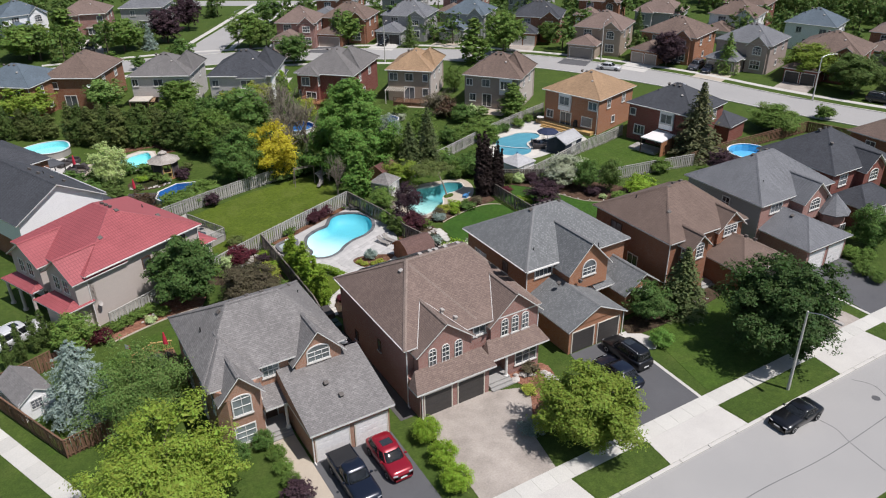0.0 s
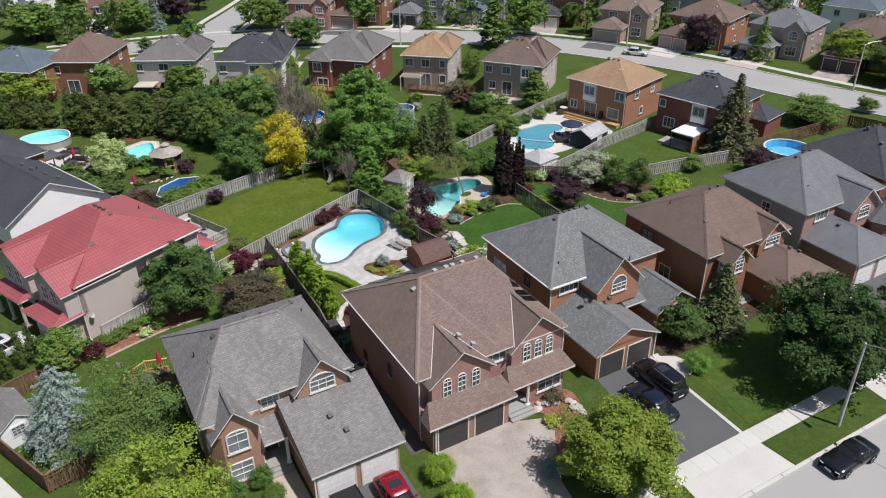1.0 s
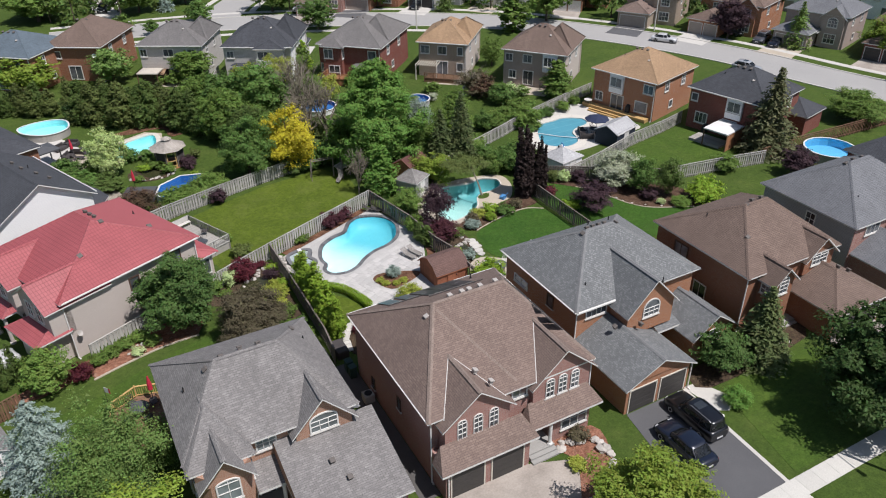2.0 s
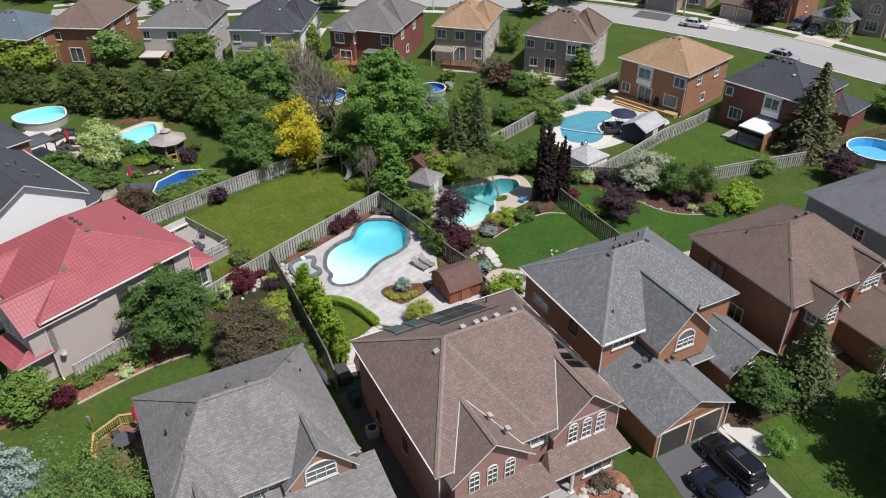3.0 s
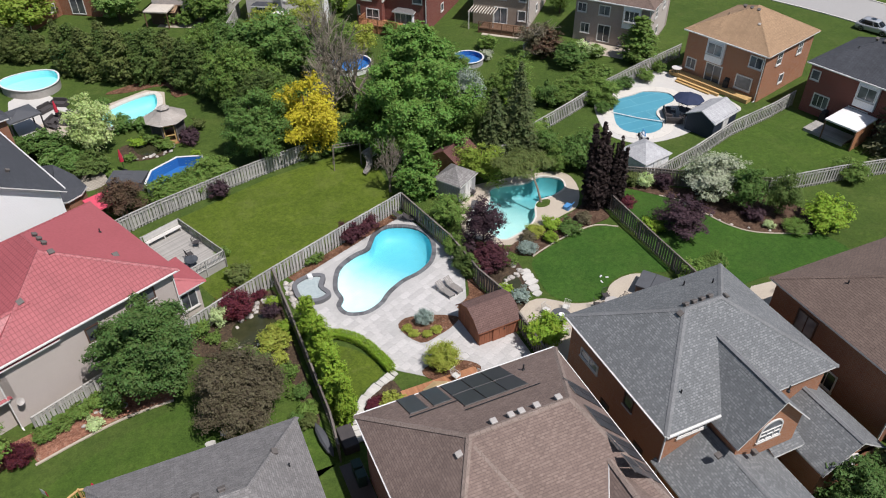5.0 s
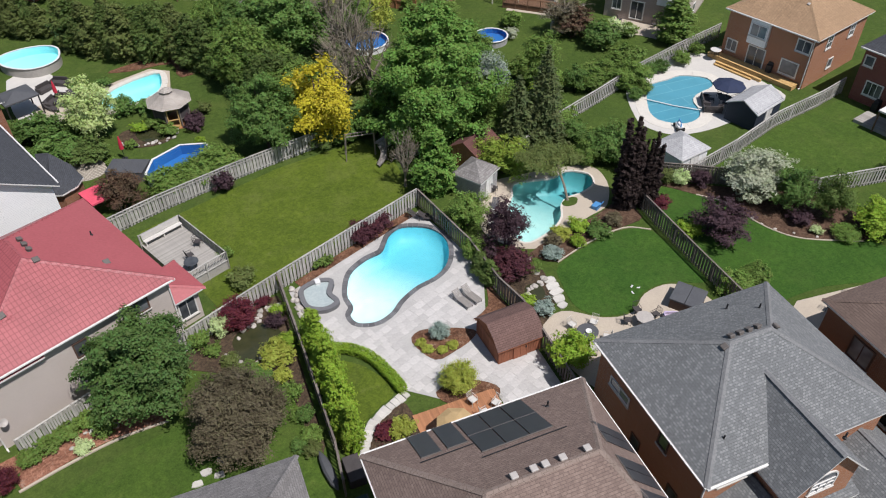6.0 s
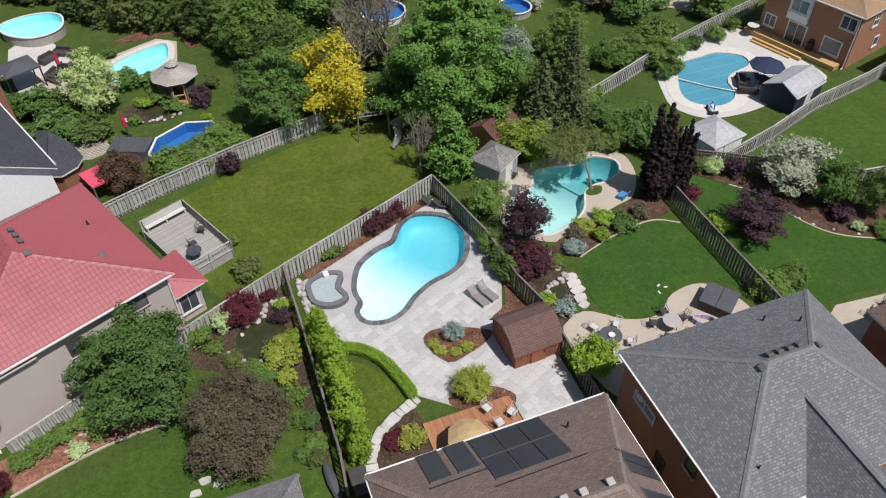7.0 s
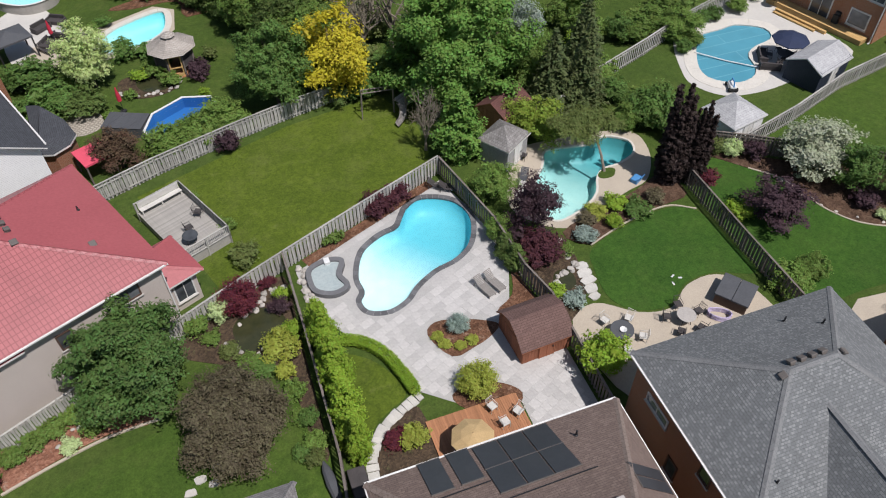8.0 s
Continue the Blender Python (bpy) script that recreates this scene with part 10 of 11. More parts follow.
curve_bm = bmesh.new()
soft_box(curve_bm, -0.42, 0.42, -0.32, 0.32, 0.0, 0.1, 0.03)
curve_mesh = link_mesh("stepping_stone", curve_bm, PALE_STONE)
curve = thing("stone_border", "curved border of pale flat stones beside a small lawn", "stone border", 26.6, 62.3)
line = smooth_line([(26.5, 62.3), (24.9, 61.6), (23.6, 60.7), (22.75, 59.3), (22.45, 57.4)], 4)
for k, p in enumerate(line[:-1]):
    q = line[k + 1]
    shared("stone", curve_mesh, curve, pose(p[0] - 26.6, p[1] - 62.3, 0.02, 0, 0, math.degrees(math.atan2(q[1] - p[1], q[0] - p[0]))) @ Matrix.Diagonal((0.44 + 0.05 * (k % 3), 0.9 + 0.12 * ((k * 2) % 3), 1, 1)))


path_rng = random.Random(21)
for x, y, a, b in ((40.35, 68.25, 0.46, 0.36), (40.25, 67.55, 0.5, 0.38), (40.15, 66.85, 0.52, 0.36), (40.02, 66.15, 0.48, 0.38), (39.95, 65.5, 0.4, 0.3), (13.0, 60.9, 0.32, 0.24), (13.6, 61.5, 0.34, 0.25), (14.3, 61.0, 0.3, 0.22), (14.6, 62.0, 0.32, 0.22)):
    bm = bmesh.new()
    ring = [(a * u * path_rng.uniform(0.82, 1.08), b * v * path_rng.uniform(0.85, 1.05)) for u, v in ((-1, -0.8), (-0.4, -1), (0.5, -0.95), (1, -0.6), (1, 0.5), (0.6, 1), (-0.5, 0.95), (-1, 0.6))]
    prism(bm, ring, -0.03, path_rng.uniform(0.04, 0.12))
    st = tagged(part("stepping_stone", bm, PALE_STONE), "large flat pale irregular stepping stone", "stepping stone", "stepping stones")
    st.matrix_world = pose(x, y, 0.03, 0, 0, path_rng.uniform(-14, 14))
sheet("pond", smooth_loop([(38.4, 68.3), (39.4, 68.2), (39.3, 66.9), (38.3, 66.6), (37.9, 67.4)], 4), 0.06, WATER_POND, "small dark pond in the rock garden", "pond", 0.03)
sheet("pond", smooth_loop([(13.3, 102.1), (14.8, 102.1), (16.0, 101.1), (15.7, 100.0), (13.9, 100.3)], 4), 0.06, WATER_POND, "dark garden pond below the gazebo", "pond", 0.03)
sheet("patio", smooth_loop([(1.4, 118.7), (5.5, 119.0), (8.4, 111.9), (10.2, 111.5), (10.4, 108.9), (7.3, 107.5), (6.0, 106.0), (3.0, 108.1)], 3), 0.015, CONCRETE, "grey concrete patio beside the aqua pool", "patio")
sheet("paving", smooth_loop([(7.4, 99.0), (9.8, 98.8), (10.2, 96.4), (8.0, 95.8)], 3), 0.03, COBBLE, "pale cobbled patch beside the sun room", "paving")
for k, (x, y) in enumerate(((45.7, 65.2), (45.4, 64.6), (46.1, 64.9))):
    bm = bmesh.new()
    for j in range(3):
        box(bm, -0.12 + 0.07 * j, -0.02 + 0.08 * j, -0.09 + 0.05 * j, 0.03 + 0.03 * j, 0.0, 0.02 + 0.015 * j)
    tagged(part("paper_scrap", bm, SKY_PLASTIC), "crumpled white scrap lying on the lawn", "litter", "scraps on the lawn").matrix_world = pose(x, y, 0.028, 0, 0, 70 * k)

# tree that leans over the teal pool from a small island
sheet("flower_bed", smooth_loop([(45.9, 76.2), (46.8, 76.7), (47.5, 76.4), (47.0, 75.7), (46.1, 75.7)], 3), 0.05, GRASS, "small grassy island at the pool's edge", "flower bed", 0.06)
lean = thing("tree", "flat-crowned olive tree leaning over the teal pool", "tree", 46.6, 76.4, 0.04)
rng_l = np.random.default_rng(31)
bm = bmesh.new()
crown_at = [(-0.5, 1.9, 3.3), (-1.6, 2.6, 3.5), (0.6, 2.8, 3.2), (-0.4, 3.4, 3.4), (-2.4, 2.0, 3.2), (1.3, 2.1, 2.9), (-1.4, 1.2, 3.0), (-2.6, 3.2, 3.3)]
tube(bm, [(0, 0, -0.1), (-0.15, 0.6, 1.2), (-0.4, 1.5, 2.6)], [0.13, 0.1, 0.08], 7)
for c in crown_at:
    tube(bm, [(-0.4, 1.5, 2.6), ((c[0] - 0.4) / 2, (c[1] + 1.5) / 2, (c[2] + 2.7) / 2), c], [0.06, 0.04, 0.015], 5)
part("trunk", bm, TWIG, lean)
lp, ln_ = [], []
for c in crown_at:
    p, q, _, _ = crown_points(rng_l, 1.15, -0.25, 0.3, 18, 1300, 0.3, "round", 0.6, 0.25)
    p[:, 2] = rng_l.normal(size=len(p)) * 0.16
    lp.append(p + np.array(c)), ln_.append(q + np.array((0, 0, 0.8)))
shared("crown", leaf_mesh("crown", np.concatenate(lp), np.concatenate(ln_), 0.12, LEAF_OLIVE, rng_l), lean, Matrix())


# ---- garden furniture ----
def chair(x, y, rz, material=DARK_SEAT, label="dark metal patio chair", z=0.03, group="patio chairs"):
    c = thing("patio_chair", label, "chair", x, y, z, rz, group)
    bm = bmesh.new()
    soft_box(bm, -0.25, 0.25, -0.25, 0.25, 0.4, 0.46, 0.02)
    part("seat", bm, material, c)
    bm = bmesh.new()
    tube(bm, [(-0.24, 0.25, 0.42), (-0.24, 0.33, 0.92), (0.24, 0.33, 0.92), (0.24, 0.25, 0.42)], 0.02, 5)
    for k in range(5):
        tube(bm, [(-0.16 + k * 0.08, 0.27, 0.46), (-0.16 + k * 0.08, 0.33, 0.9)], 0.012, 4)
    part("backrest", bm, material, c)
    for sx in (-0.23, 0.23):
        for sy in (-0.23, 0.25):
            bm = bmesh.new()
            tube(bm, [(sx, sy, 0), (sx, sy, 0.42)], 0.018, 5)
            part("leg", bm, material, c)
        bm = bmesh.new()
        tube(bm, [(sx, -0.23, 0.42), (sx, -0.2, 0.65), (sx, 0.3, 0.67)], 0.018, 5)
        part("armrest", bm, material, c)
    return c


def round_table(x, y, r, material, label, h=0.74, z=0.03):
    t = thing("patio_table", label, "table", x, y, z)
    bm = bmesh.new()
    turned(bm, [(r - 0.02, h - 0.04), (r, h - 0.02), (r, h), (r - 0.02, h + 0.012)], 24)
    part("tabletop", bm, material, t)
    for k in range(4):
        a = k * math.pi / 2 + 0.6
        bm = bmesh.new()
        tube(bm, [(r * 0.7 * math.cos(a), r * 0.7 * math.sin(a), 0), (r * 0.55 * math.cos(a), r * 0.55 * math.sin(a), h - 0.03)], 0.022, 5)
        part("leg", bm, BLACK_METAL, t)
    return t


def lounger(x, y, rz, material, label, z=0.03):
    t = thing("sun_lounger", label, "lounger", x, y, z, rz, "sun loungers")
    for k in range(12):
        bm = bmesh.new()
        soft_box(bm, -0.3, 0.3, -0.9 + k * 0.1, -0.82 + k * 0.1, 0.3, 0.34, 0.01)
        part("slat", bm, material, t)
    bm = bmesh.new()
    for k in range(7):
        box(bm, -0.3, 0.3, k * 0.1, k * 0.1 + 0.08, 0, 0.03)
    part("backrest", bm, material, t, m=pose(0, 0.32, 0.32, 38))
    for sx in (-0.28, 0.28):
        for sy in (-0.8, 0.7):
            bm = bmesh.new()
            box(bm, sx - 0.025, sx + 0.025, sy - 0.025, sy + 0.025, 0, 0.32)
            part("leg", bm, material, t)
    return t


def umbrella(x, y, r, h, cloth, label, closed=False, z=0.03):
    t = thing("patio_umbrella", label, "umbrella", x, y, z)
    bm = bmesh.new()
    turned(bm, [(0.28, 0), (0.28, 0.06), (0.05, 0.1), (0.03, 0.12), (0.022, h)], 12)
    part("pole", bm, BLACK_METAL, t)
    bm = bmesh.new()
    if closed:
        turned(bm, [(0.06, h * 0.42), (0.2, h * 0.46), (0.17, h * 0.7), (0.05, h)], 10)
    else:
        turned(bm, [(r, h - 0.62), (r * 1.0, h - 0.55), (r * 0.55, h - 0.22), (0.03, h)], 8)
    part("canopy", bm, cloth, t)
    return t


round_table(44.3, 61.6, 0.62, TIN, "round grey patio table")
for k in range(5):
    a = radians(72 * k + 10)
    chair(44.3 + 1.15 * math.cos(a), 61.6 + 1.15 * math.sin(a), 72 * k + 10 - 90)
round_table(39.9, 62.0, 0.75, GREY_COVER, "round dark patio table with a white bowl")
for k in range(5):
    a = radians(72 * k + 40)
    chair(39.9 + 1.35 * math.cos(a), 62.0 + 1.35 * math.sin(a), 72 * k + 40 - 90, PALE_SEAT, "pale sling patio chair")
bm = bmesh.new()
turned(bm, [(0.08, 0), (0.22, 0.1), (0.23, 0.12), (0.2, 0.11), (0.05, 0.03)], 14)
bw = tagged(part("bowl", bm, SKY_PLASTIC), "white bowl on the patio table", "bowl")
bw.matrix_world = pose(39.9, 61.9, 0.785)
hot = thing("spa", "square spa under a dark grey folding cover", "hot tub", 48.35, 62.1, 0.03, -54)
bm = bmesh.new()
soft_box(bm, -1.05, 1.05, -1.0, 1.0, 0, 0.8, 0.06)
part("cabinet", bm, BROWN_TRIM, hot)
for sx in (-1, 1):
    bm = bmesh.new()
    soft_box(bm, min(0.01 * sx, 1.12 * sx), max(0.01 * sx, 1.12 * sx), -1.07, 1.07, 0.81, 0.94, 0.04)
    part("cover", bm, GREY_COVER, hot, "dark grey folding cover")
bm = bmesh.new()
for k in range(9):
    tube(bm, [(math.cos(a) * 0.75, math.sin(a) * 0.4, 0.1 + 0.03 * k + 0.12 * math.sin(a * 2 + k)) for a in [2 * math.pi * j / 14 for j in range(15)]], 0.05, 5, cap=False)
nf = tagged(part("pool_float", bm, plain("lilac_vinyl", (0.4, 0.33, 0.5), (0.55, 0.5, 0.6), 0.5, 2.0, 6.0, 0.05)), "striped lilac inflatable pool float on the patio", "pool float")
nf.matrix_world = pose(46.6, 61.2, 0.03, 0, 0, -35)

lounger(33.3, 68.6, 20, BRONZE_MESH, "grey-bronze mesh sun lounger on the flagstones")
lounger(34.1, 68.8, 20, BRONZE_MESH, "grey-bronze mesh sun lounger on the flagstones")
umbrella(28.1, 57.7, 1.25, 2.3, TAN_CLOTH, "open tan patio umbrella beside the cedar deck", z=0.17)
lounger(33.9, 79.2, 60, DARK_SEAT, "dark sun lounger by the fence")
lounger(34.6, 78.6, 60, DARK_SEAT, "dark sun lounger by the fence")
for x, y, rz in ((30.2, 59.9, 20), (31.5, 59.1, -60), (30.5, 58.7, 100)):
    chair(x, y, rz, PALE_SEAT, "pale wooden armchair on the deck", 0.165, "deck chairs")
lounger(40.2, 77.6, -35, GREY_COVER, "grey sun lounger by the teal pool")
lounger(39.4, 76.2, -35, PALE_SEAT, "pale sun lounger by the teal pool")
chair(41.3, 80.0, 130, DARK_SEAT, "dark patio chair by the garden house")
bm = bmesh.new()
soft_box(bm, -0.4, 0.4, -0.3, 0.3, 0.0, 0.35, 0.08)
tube(bm, [(-0.4, -0.2, 0.35), (-0.3, -0.5, 0.7), (0.3, -0.5, 0.7), (0.4, -0.2, 0.35)], 0.03, 5)
pb = tagged(part("pool_cleaner", bm, CLEANER_BLUE), "blue pool cleaner cart by the pool", "pool cleaner")
pb.matrix_world = pose(48.3, 74.6, 0.03, 0, 0, 30)
cl = thing("pool_cleaner", "white and blue pool cleaner with black wheels on the coping", "pool cleaner", 62.2, 82.2, 0.05, 70)
bm = bmesh.new()
soft_box(bm, -0.55, 0.55, -0.3, 0.3, 0.14, 0.5, 0.12)
part("body", bm, SKY_PLASTIC, cl, "white plastic body")
bm = bmesh.new()
tube(bm, [(-0.5, 0, 0.45), (-0.3, 0, 0.85), (0.3, 0, 0.85), (0.5, 0, 0.45)], 0.07, 7)
part("handle", bm, CLEANER_BLUE, cl, "blue carrying bow")
for sx in (-0.5, 0.5):
    bm = bmesh.new()
    turned(bm, [(0.1, -0.4), (0.17, -0.4), (0.17, 0.4), (0.1, 0.4)], 12)
    part("wheel", bm, RUBBER, cl, m=pose(sx, 0, 0.18, 90, 0, 0))
umbrella(69.4, 84.4, 1.65, 2.6, NAVY_CLOTH, "open navy blue patio umbrella")
round_table(69.2, 84.3, 0.7, GREY_COVER, "round dark table under the umbrella")
for k in range(5):
    a = radians(72 * k)
    chair(69.2 + 1.25 * math.cos(a), 84.3 + 1.25 * math.sin(a), 72 * k - 90, DARK_SEAT, "dark wicker patio chair", group="wicker chairs")


def sofa(x, y, rz, label, material=DARK_SEAT, z=0.03):
    t = thing("outdoor_sofa", label, "sofa", x, y, z, rz)
    for nm, b in (("seat", (-0.8, 0.8, -0.38, 0.38, 0.05, 0.42)), ("backrest", (-0.8, 0.8, 0.3, 0.45, 0.42, 0.8)), ("armrest", (-0.92, -0.8, -0.38, 0.45, 0.05, 0.6)), ("armrest", (0.8, 0.92, -0.38, 0.45, 0.05, 0.6))):
        bm = bmesh.new()
        soft_box(bm, *b, 0.04)
        part(nm, bm, material, t)
    return t


sofa(67.2, 83.6, 150, "dark wicker outdoor sofa by the pool")
sofa(67.6, 85.2, 60, "dark wicker outdoor sofa by the pool")


def grill(x, y, rz, z=0.03):
    t = thing("barbecue", "black covered barbecue grill", "grill", x, y, z, rz)
    bm = bmesh.new()
    soft_box(bm, -0.6, 0.6, -0.3, 0.3, 0.0, 0.85, 0.05)
    part("cabinet", bm, BLACK_METAL, t)
    bm = bmesh.new()
    soft_box(bm, -0.45, 0.45, -0.3, 0.28, 0.85, 1.15, 0.14)
    part("lid", bm, BLACK_METAL, t)
    return t


grill(77.6, 87.4, 17, 0.51)
round_table(74.4, 92.6, 0.6, PALE_SEAT, "white table on the pine deck", z=0.51)
grill(82.4, 77.4, 14)
umbrella(12.0, 98.0, 0.5, 2.4, RED_CLOTH, "closed red patio umbrella", True)
umbrella(6.6, 111.6, 0.5, 2.4, RED_CLOTH, "closed red patio umbrella", True)
for x, y, rz in ((5.8, 110.2, 40), (7.0, 110.4, 60), (8.0, 111.6, 20)):
    lounger(x, y, rz, DARK_SEAT, "dark sun lounger by the aqua pool")
for x, y, rz in ((15.6, 80.4, 110), (16.4, 81.8, 60)):
    chair(x, y, rz, DARK_SEAT, "dark metal chair on the grey deck", 0.81, "deck chairs")
round_table(15.6, 79.2, 0.55, GLASS, "round glass table on the grey deck", z=0.81)
bench = thing("bench", "long white-grey wooden bench along the deck railing", "bench", 14.9, 77.6, 0.8, 24)
for nm, b in (("seat", (0.15, 3.45, 6.0, 6.42, 0.4, 0.46)), ("backrest", (0.15, 3.45, 6.44, 6.5, 0.46, 0.95)), ("leg", (0.2, 0.3, 6.02, 6.4, 0.0, 0.4)), ("leg", (1.75, 1.85, 6.02, 6.4, 0.0, 0.4)), ("leg", (3.3, 3.4, 6.02, 6.4, 0.0, 0.4))):
    bm = bmesh.new()
    soft_box(bm, *b, 0.012)
    part(nm, bm, PALE_SEAT, bench)
round_table(5.9, 58.0, 0.7, GREY_COVER, "round dark table on the corner deck", z=0.51)
for k in range(4):
    a = radians(90 * k + 20)
    chair(5.9 + 1.15 * math.cos(a), 58.0 + 1.15 * math.sin(a), 90 * k - 70, DARK_SEAT, "dark patio chair on the corner deck", 0.51, "corner deck chairs")
umbrella(7.0, 59.2, 0.5, 2.3, RED_CLOTH, "closed red patio umbrella", True, 0.51)
for x, y, rz in ((57.4, 57.4, 20), (59.0, 57.8, -20), (60.2, 56.8, -80)):
    chair(x, y, rz, DARK_SEAT, "dark patio chair behind the brown house", group="patio seats")
round_table(58.8, 56.6, 0.6, PALE_SEAT, "round pale patio table")
for x, y, rz in ((70.0, 105.0, 40), (73.0, 102.2, 30)):
    chair(x, y, rz, DARK_SEAT, "dark garden chair behind a far house", group="far chairs")


sofa(5.4, 114.6, 40, "dark wicker outdoor sofa by the aqua pool")
sofa(6.8, 115.4, -30, "dark wicker outdoor sofa by the aqua pool")
sofa(6.0, 111.2, 60, "dark wicker outdoor sofa by the aqua pool")
sofa(7.3, 112.3, 150, "dark wicker outdoor sofa by the aqua pool")
# play set with a slide
play = thing("play_set", "grey wooden play set with a spiral slide", "play set", 34.6, 89.3, 0, -60)
for sx in (-0.7, 0.7):
    for sy in (-0.7, 0.7):
        bm = bmesh.new()
        box(bm, -0.06, 0.06, -0.06, 0.06, 0, 2.6)
        part("post", bm, FENCE_DARK, play, m=pose(sx, sy, 0))
for k in range(10):
    bm = bmesh.new()
    box(bm, -0.75 + k * 0.15, -0.62 + k * 0.15, -0.75, 0.75, 1.3, 1.34)
    part("platform_board", bm, FENCE_OLD, play)
bm = bmesh.new()
beam_a, beam_b = Vector((-0.7, -0.7, 2.5)), Vector((-2.4, -2.7, 2.4))
across = Vector((0.76, -0.65, 0)) * 0.25
for sy in (-1, 1):
    tube(bm, [beam_a + across * sy, beam_b + across * sy], 0.05, 6)
    tube(bm, [beam_b + across * sy, Vector((-2.5, -2.8, 0)) + across * 2.4 * sy], 0.05, 5)
for k in range(8):
    c = beam_a.lerp(beam_b, (k + 0.5) / 8)
    tube(bm, [c - across, c + across], 0.025, 4)
part("climbing_beam", bm, FENCE_DARK, play)
bm = bmesh.new()
sl = [(math.sin(a) * 1.0, -0.8 - (1 - math.cos(a)) * 1.0, 1.35 - 1.1 * k / 12) for k, a in ((k, 1.9 * k / 12) for k in range(13))]
prev = None
for k, p in enumerate(sl):
    q = Vector(sl[min(k + 1, 12)]) - Vector(sl[max(k - 1, 0)])
    n = Vector((-q.y, q.x, 0)).normalized() * 0.28
    row = [bm.verts.new(Vector(p) + n * f + Vector((0, 0, z))) for f, z in ((-1, 0.18), (-0.85, 0.0), (0.85, 0.0), (1, 0.18))]
    if prev:
        for i in range(3):
            bm.faces.new((prev[i], prev[i + 1], row[i + 1], row[i]))
    prev = row
bmesh.ops.solidify(bm, geom=bm.faces[:], thickness=0.03)
part("slide", bm, TIN, play, "grey plastic spiral slide")


# ---- vehicles ----
def car(x, y, rz, paint, label, kind="sedan", name="car"):
    """A parked vehicle, nose towards its own -y. kind: sedan, suv, crossover, pickup or coupe."""
    L, W, H, belt, hood = {"sedan": (4.7, 1.84, 1.45, 0.93, 0.8), "suv": (4.8, 1.92, 1.74, 1.08, 0.98), "pickup": (5.6, 2.0, 1.85, 1.15, 1.06), "coupe": (4.6, 1.9, 1.36, 0.92, 0.8), "crossover": (4.55, 1.86, 1.62, 1.0, 0.9)}[kind]
    c = thing(name, label, "car", x, y, 0.025, rz, "parked vehicles")
    # foot and roof of the cabin, front and back, as shares of the length
    y0, y1, t0, t1 = {"sedan": (-0.23, 0.4, -0.04, 0.22), "suv": (-0.24, 0.475, -0.09, 0.43), "pickup": (-0.2, 0.14, -0.08, 0.1), "coupe": (-0.16, 0.38, 0.03, 0.2), "crossover": (-0.26, 0.465, -0.06, 0.33)}[kind]
    # body: sections along the length, from nose to tail
    bm = bmesh.new()
    rings = []
    n = 40
    for k in range(n + 1):
        f = -0.5 + k / n
        end = max(0.0, (abs(f) - 0.36) / 0.14)
        w = W / 2 * (1 - (0.2 if f < 0 else 0.13) * end ** 2.4)
        zt = hood + (belt - hood) * min(1.0, max(0.0, (f + 0.42) / (y0 + 0.46)))
        zt -= (0.3 if f < 0 else 0.12) * max(0.0, (abs(f) - 0.43) / 0.07) ** 2.2 + 0.1 * (end if f < 0 else 0) ** 1.5
        z0 = 0.22 + 0.14 * max(0.0, (abs(f) - 0.44) / 0.06) ** 2
        # the sills tuck in and the arches swell a little
        swell = 0.025 * sum(math.exp(-((f - q) / 0.08) ** 2) for q in (-0.31, 0.3))
        prof = [(w * 0.88, z0), (w * 0.97, z0 + 0.1), (w + swell, z0 + 0.28), (w + swell * 0.6, zt - 0.22), (w * 0.975, zt - 0.1), (w * 0.9, zt - 0.025), (w * 0.7, zt + 0.012), (w * 0.35, zt + 0.03), (0, zt + 0.035)]
        prof = prof + [(-px, pz) for px, pz in prof[-2::-1]]
        rings.append([bm.verts.new((px, f * L, pz)) for px, pz in prof])
    m = len(rings[0])
    for a, b in zip(rings, rings[1:]):
        for i in range(m):
            bm.faces.new((a[i], a[(i + 1) % m], b[(i + 1) % m], b[i]))
    bm.faces.new(rings[0])
    bm.faces.new(rings[-1])
    bmesh.ops.recalc_face_normals(bm, faces=bm.faces[:])
    for fc in bm.faces:
        fc.smooth = len(fc.verts) == 4
    part("body", bm, paint, c)

    # cabin: rounded rings that lean in towards the roof
    def ring(s, grow=0.0):
        z = belt - 0.05 + (H - belt + 0.05) * s
        bend = s ** 1.25
        ya, yb = (y0 + (t0 - y0) * bend) * L - grow, (y1 + (t1 - y1) * bend) * L + grow
        wx = W / 2 * (0.93 - 0.19 * s ** 1.5) + grow
        cy, hy = (ya + yb) / 2, (yb - ya) / 2
        pts = []
        for k in range(48):
            a = 2 * math.pi * (k + 0.5) / 48 - math.pi * 0.75
            ca, sa = math.cos(a), math.sin(a)
            pts.append((wx * math.copysign(abs(ca) ** 0.42, ca), cy + hy * math.copysign(abs(sa) ** 0.42, sa), z))
        return pts
    for q, nm in enumerate(("windshield", "side_window", "rear_window", "side_window")):
        bm = bmesh.new()
        rows = [[bm.verts.new(p) for p in (ring(s) * 2)[q * 12:q * 12 + 13]] for s in (0.0, 0.25, 0.5, 0.7, 0.86)]
        for a, b in zip(rows, rows[1:]):
            for i in range(12):
                bm.faces.new((a[i], a[i + 1], b[i + 1], b[i])).smooth = True
        bmesh.ops.solidify(bm, geom=bm.faces[:], thickness=0.015)
        part(nm, bm, CAR_GLASS, c, "dark tinted glass")
    bm = bmesh.new()
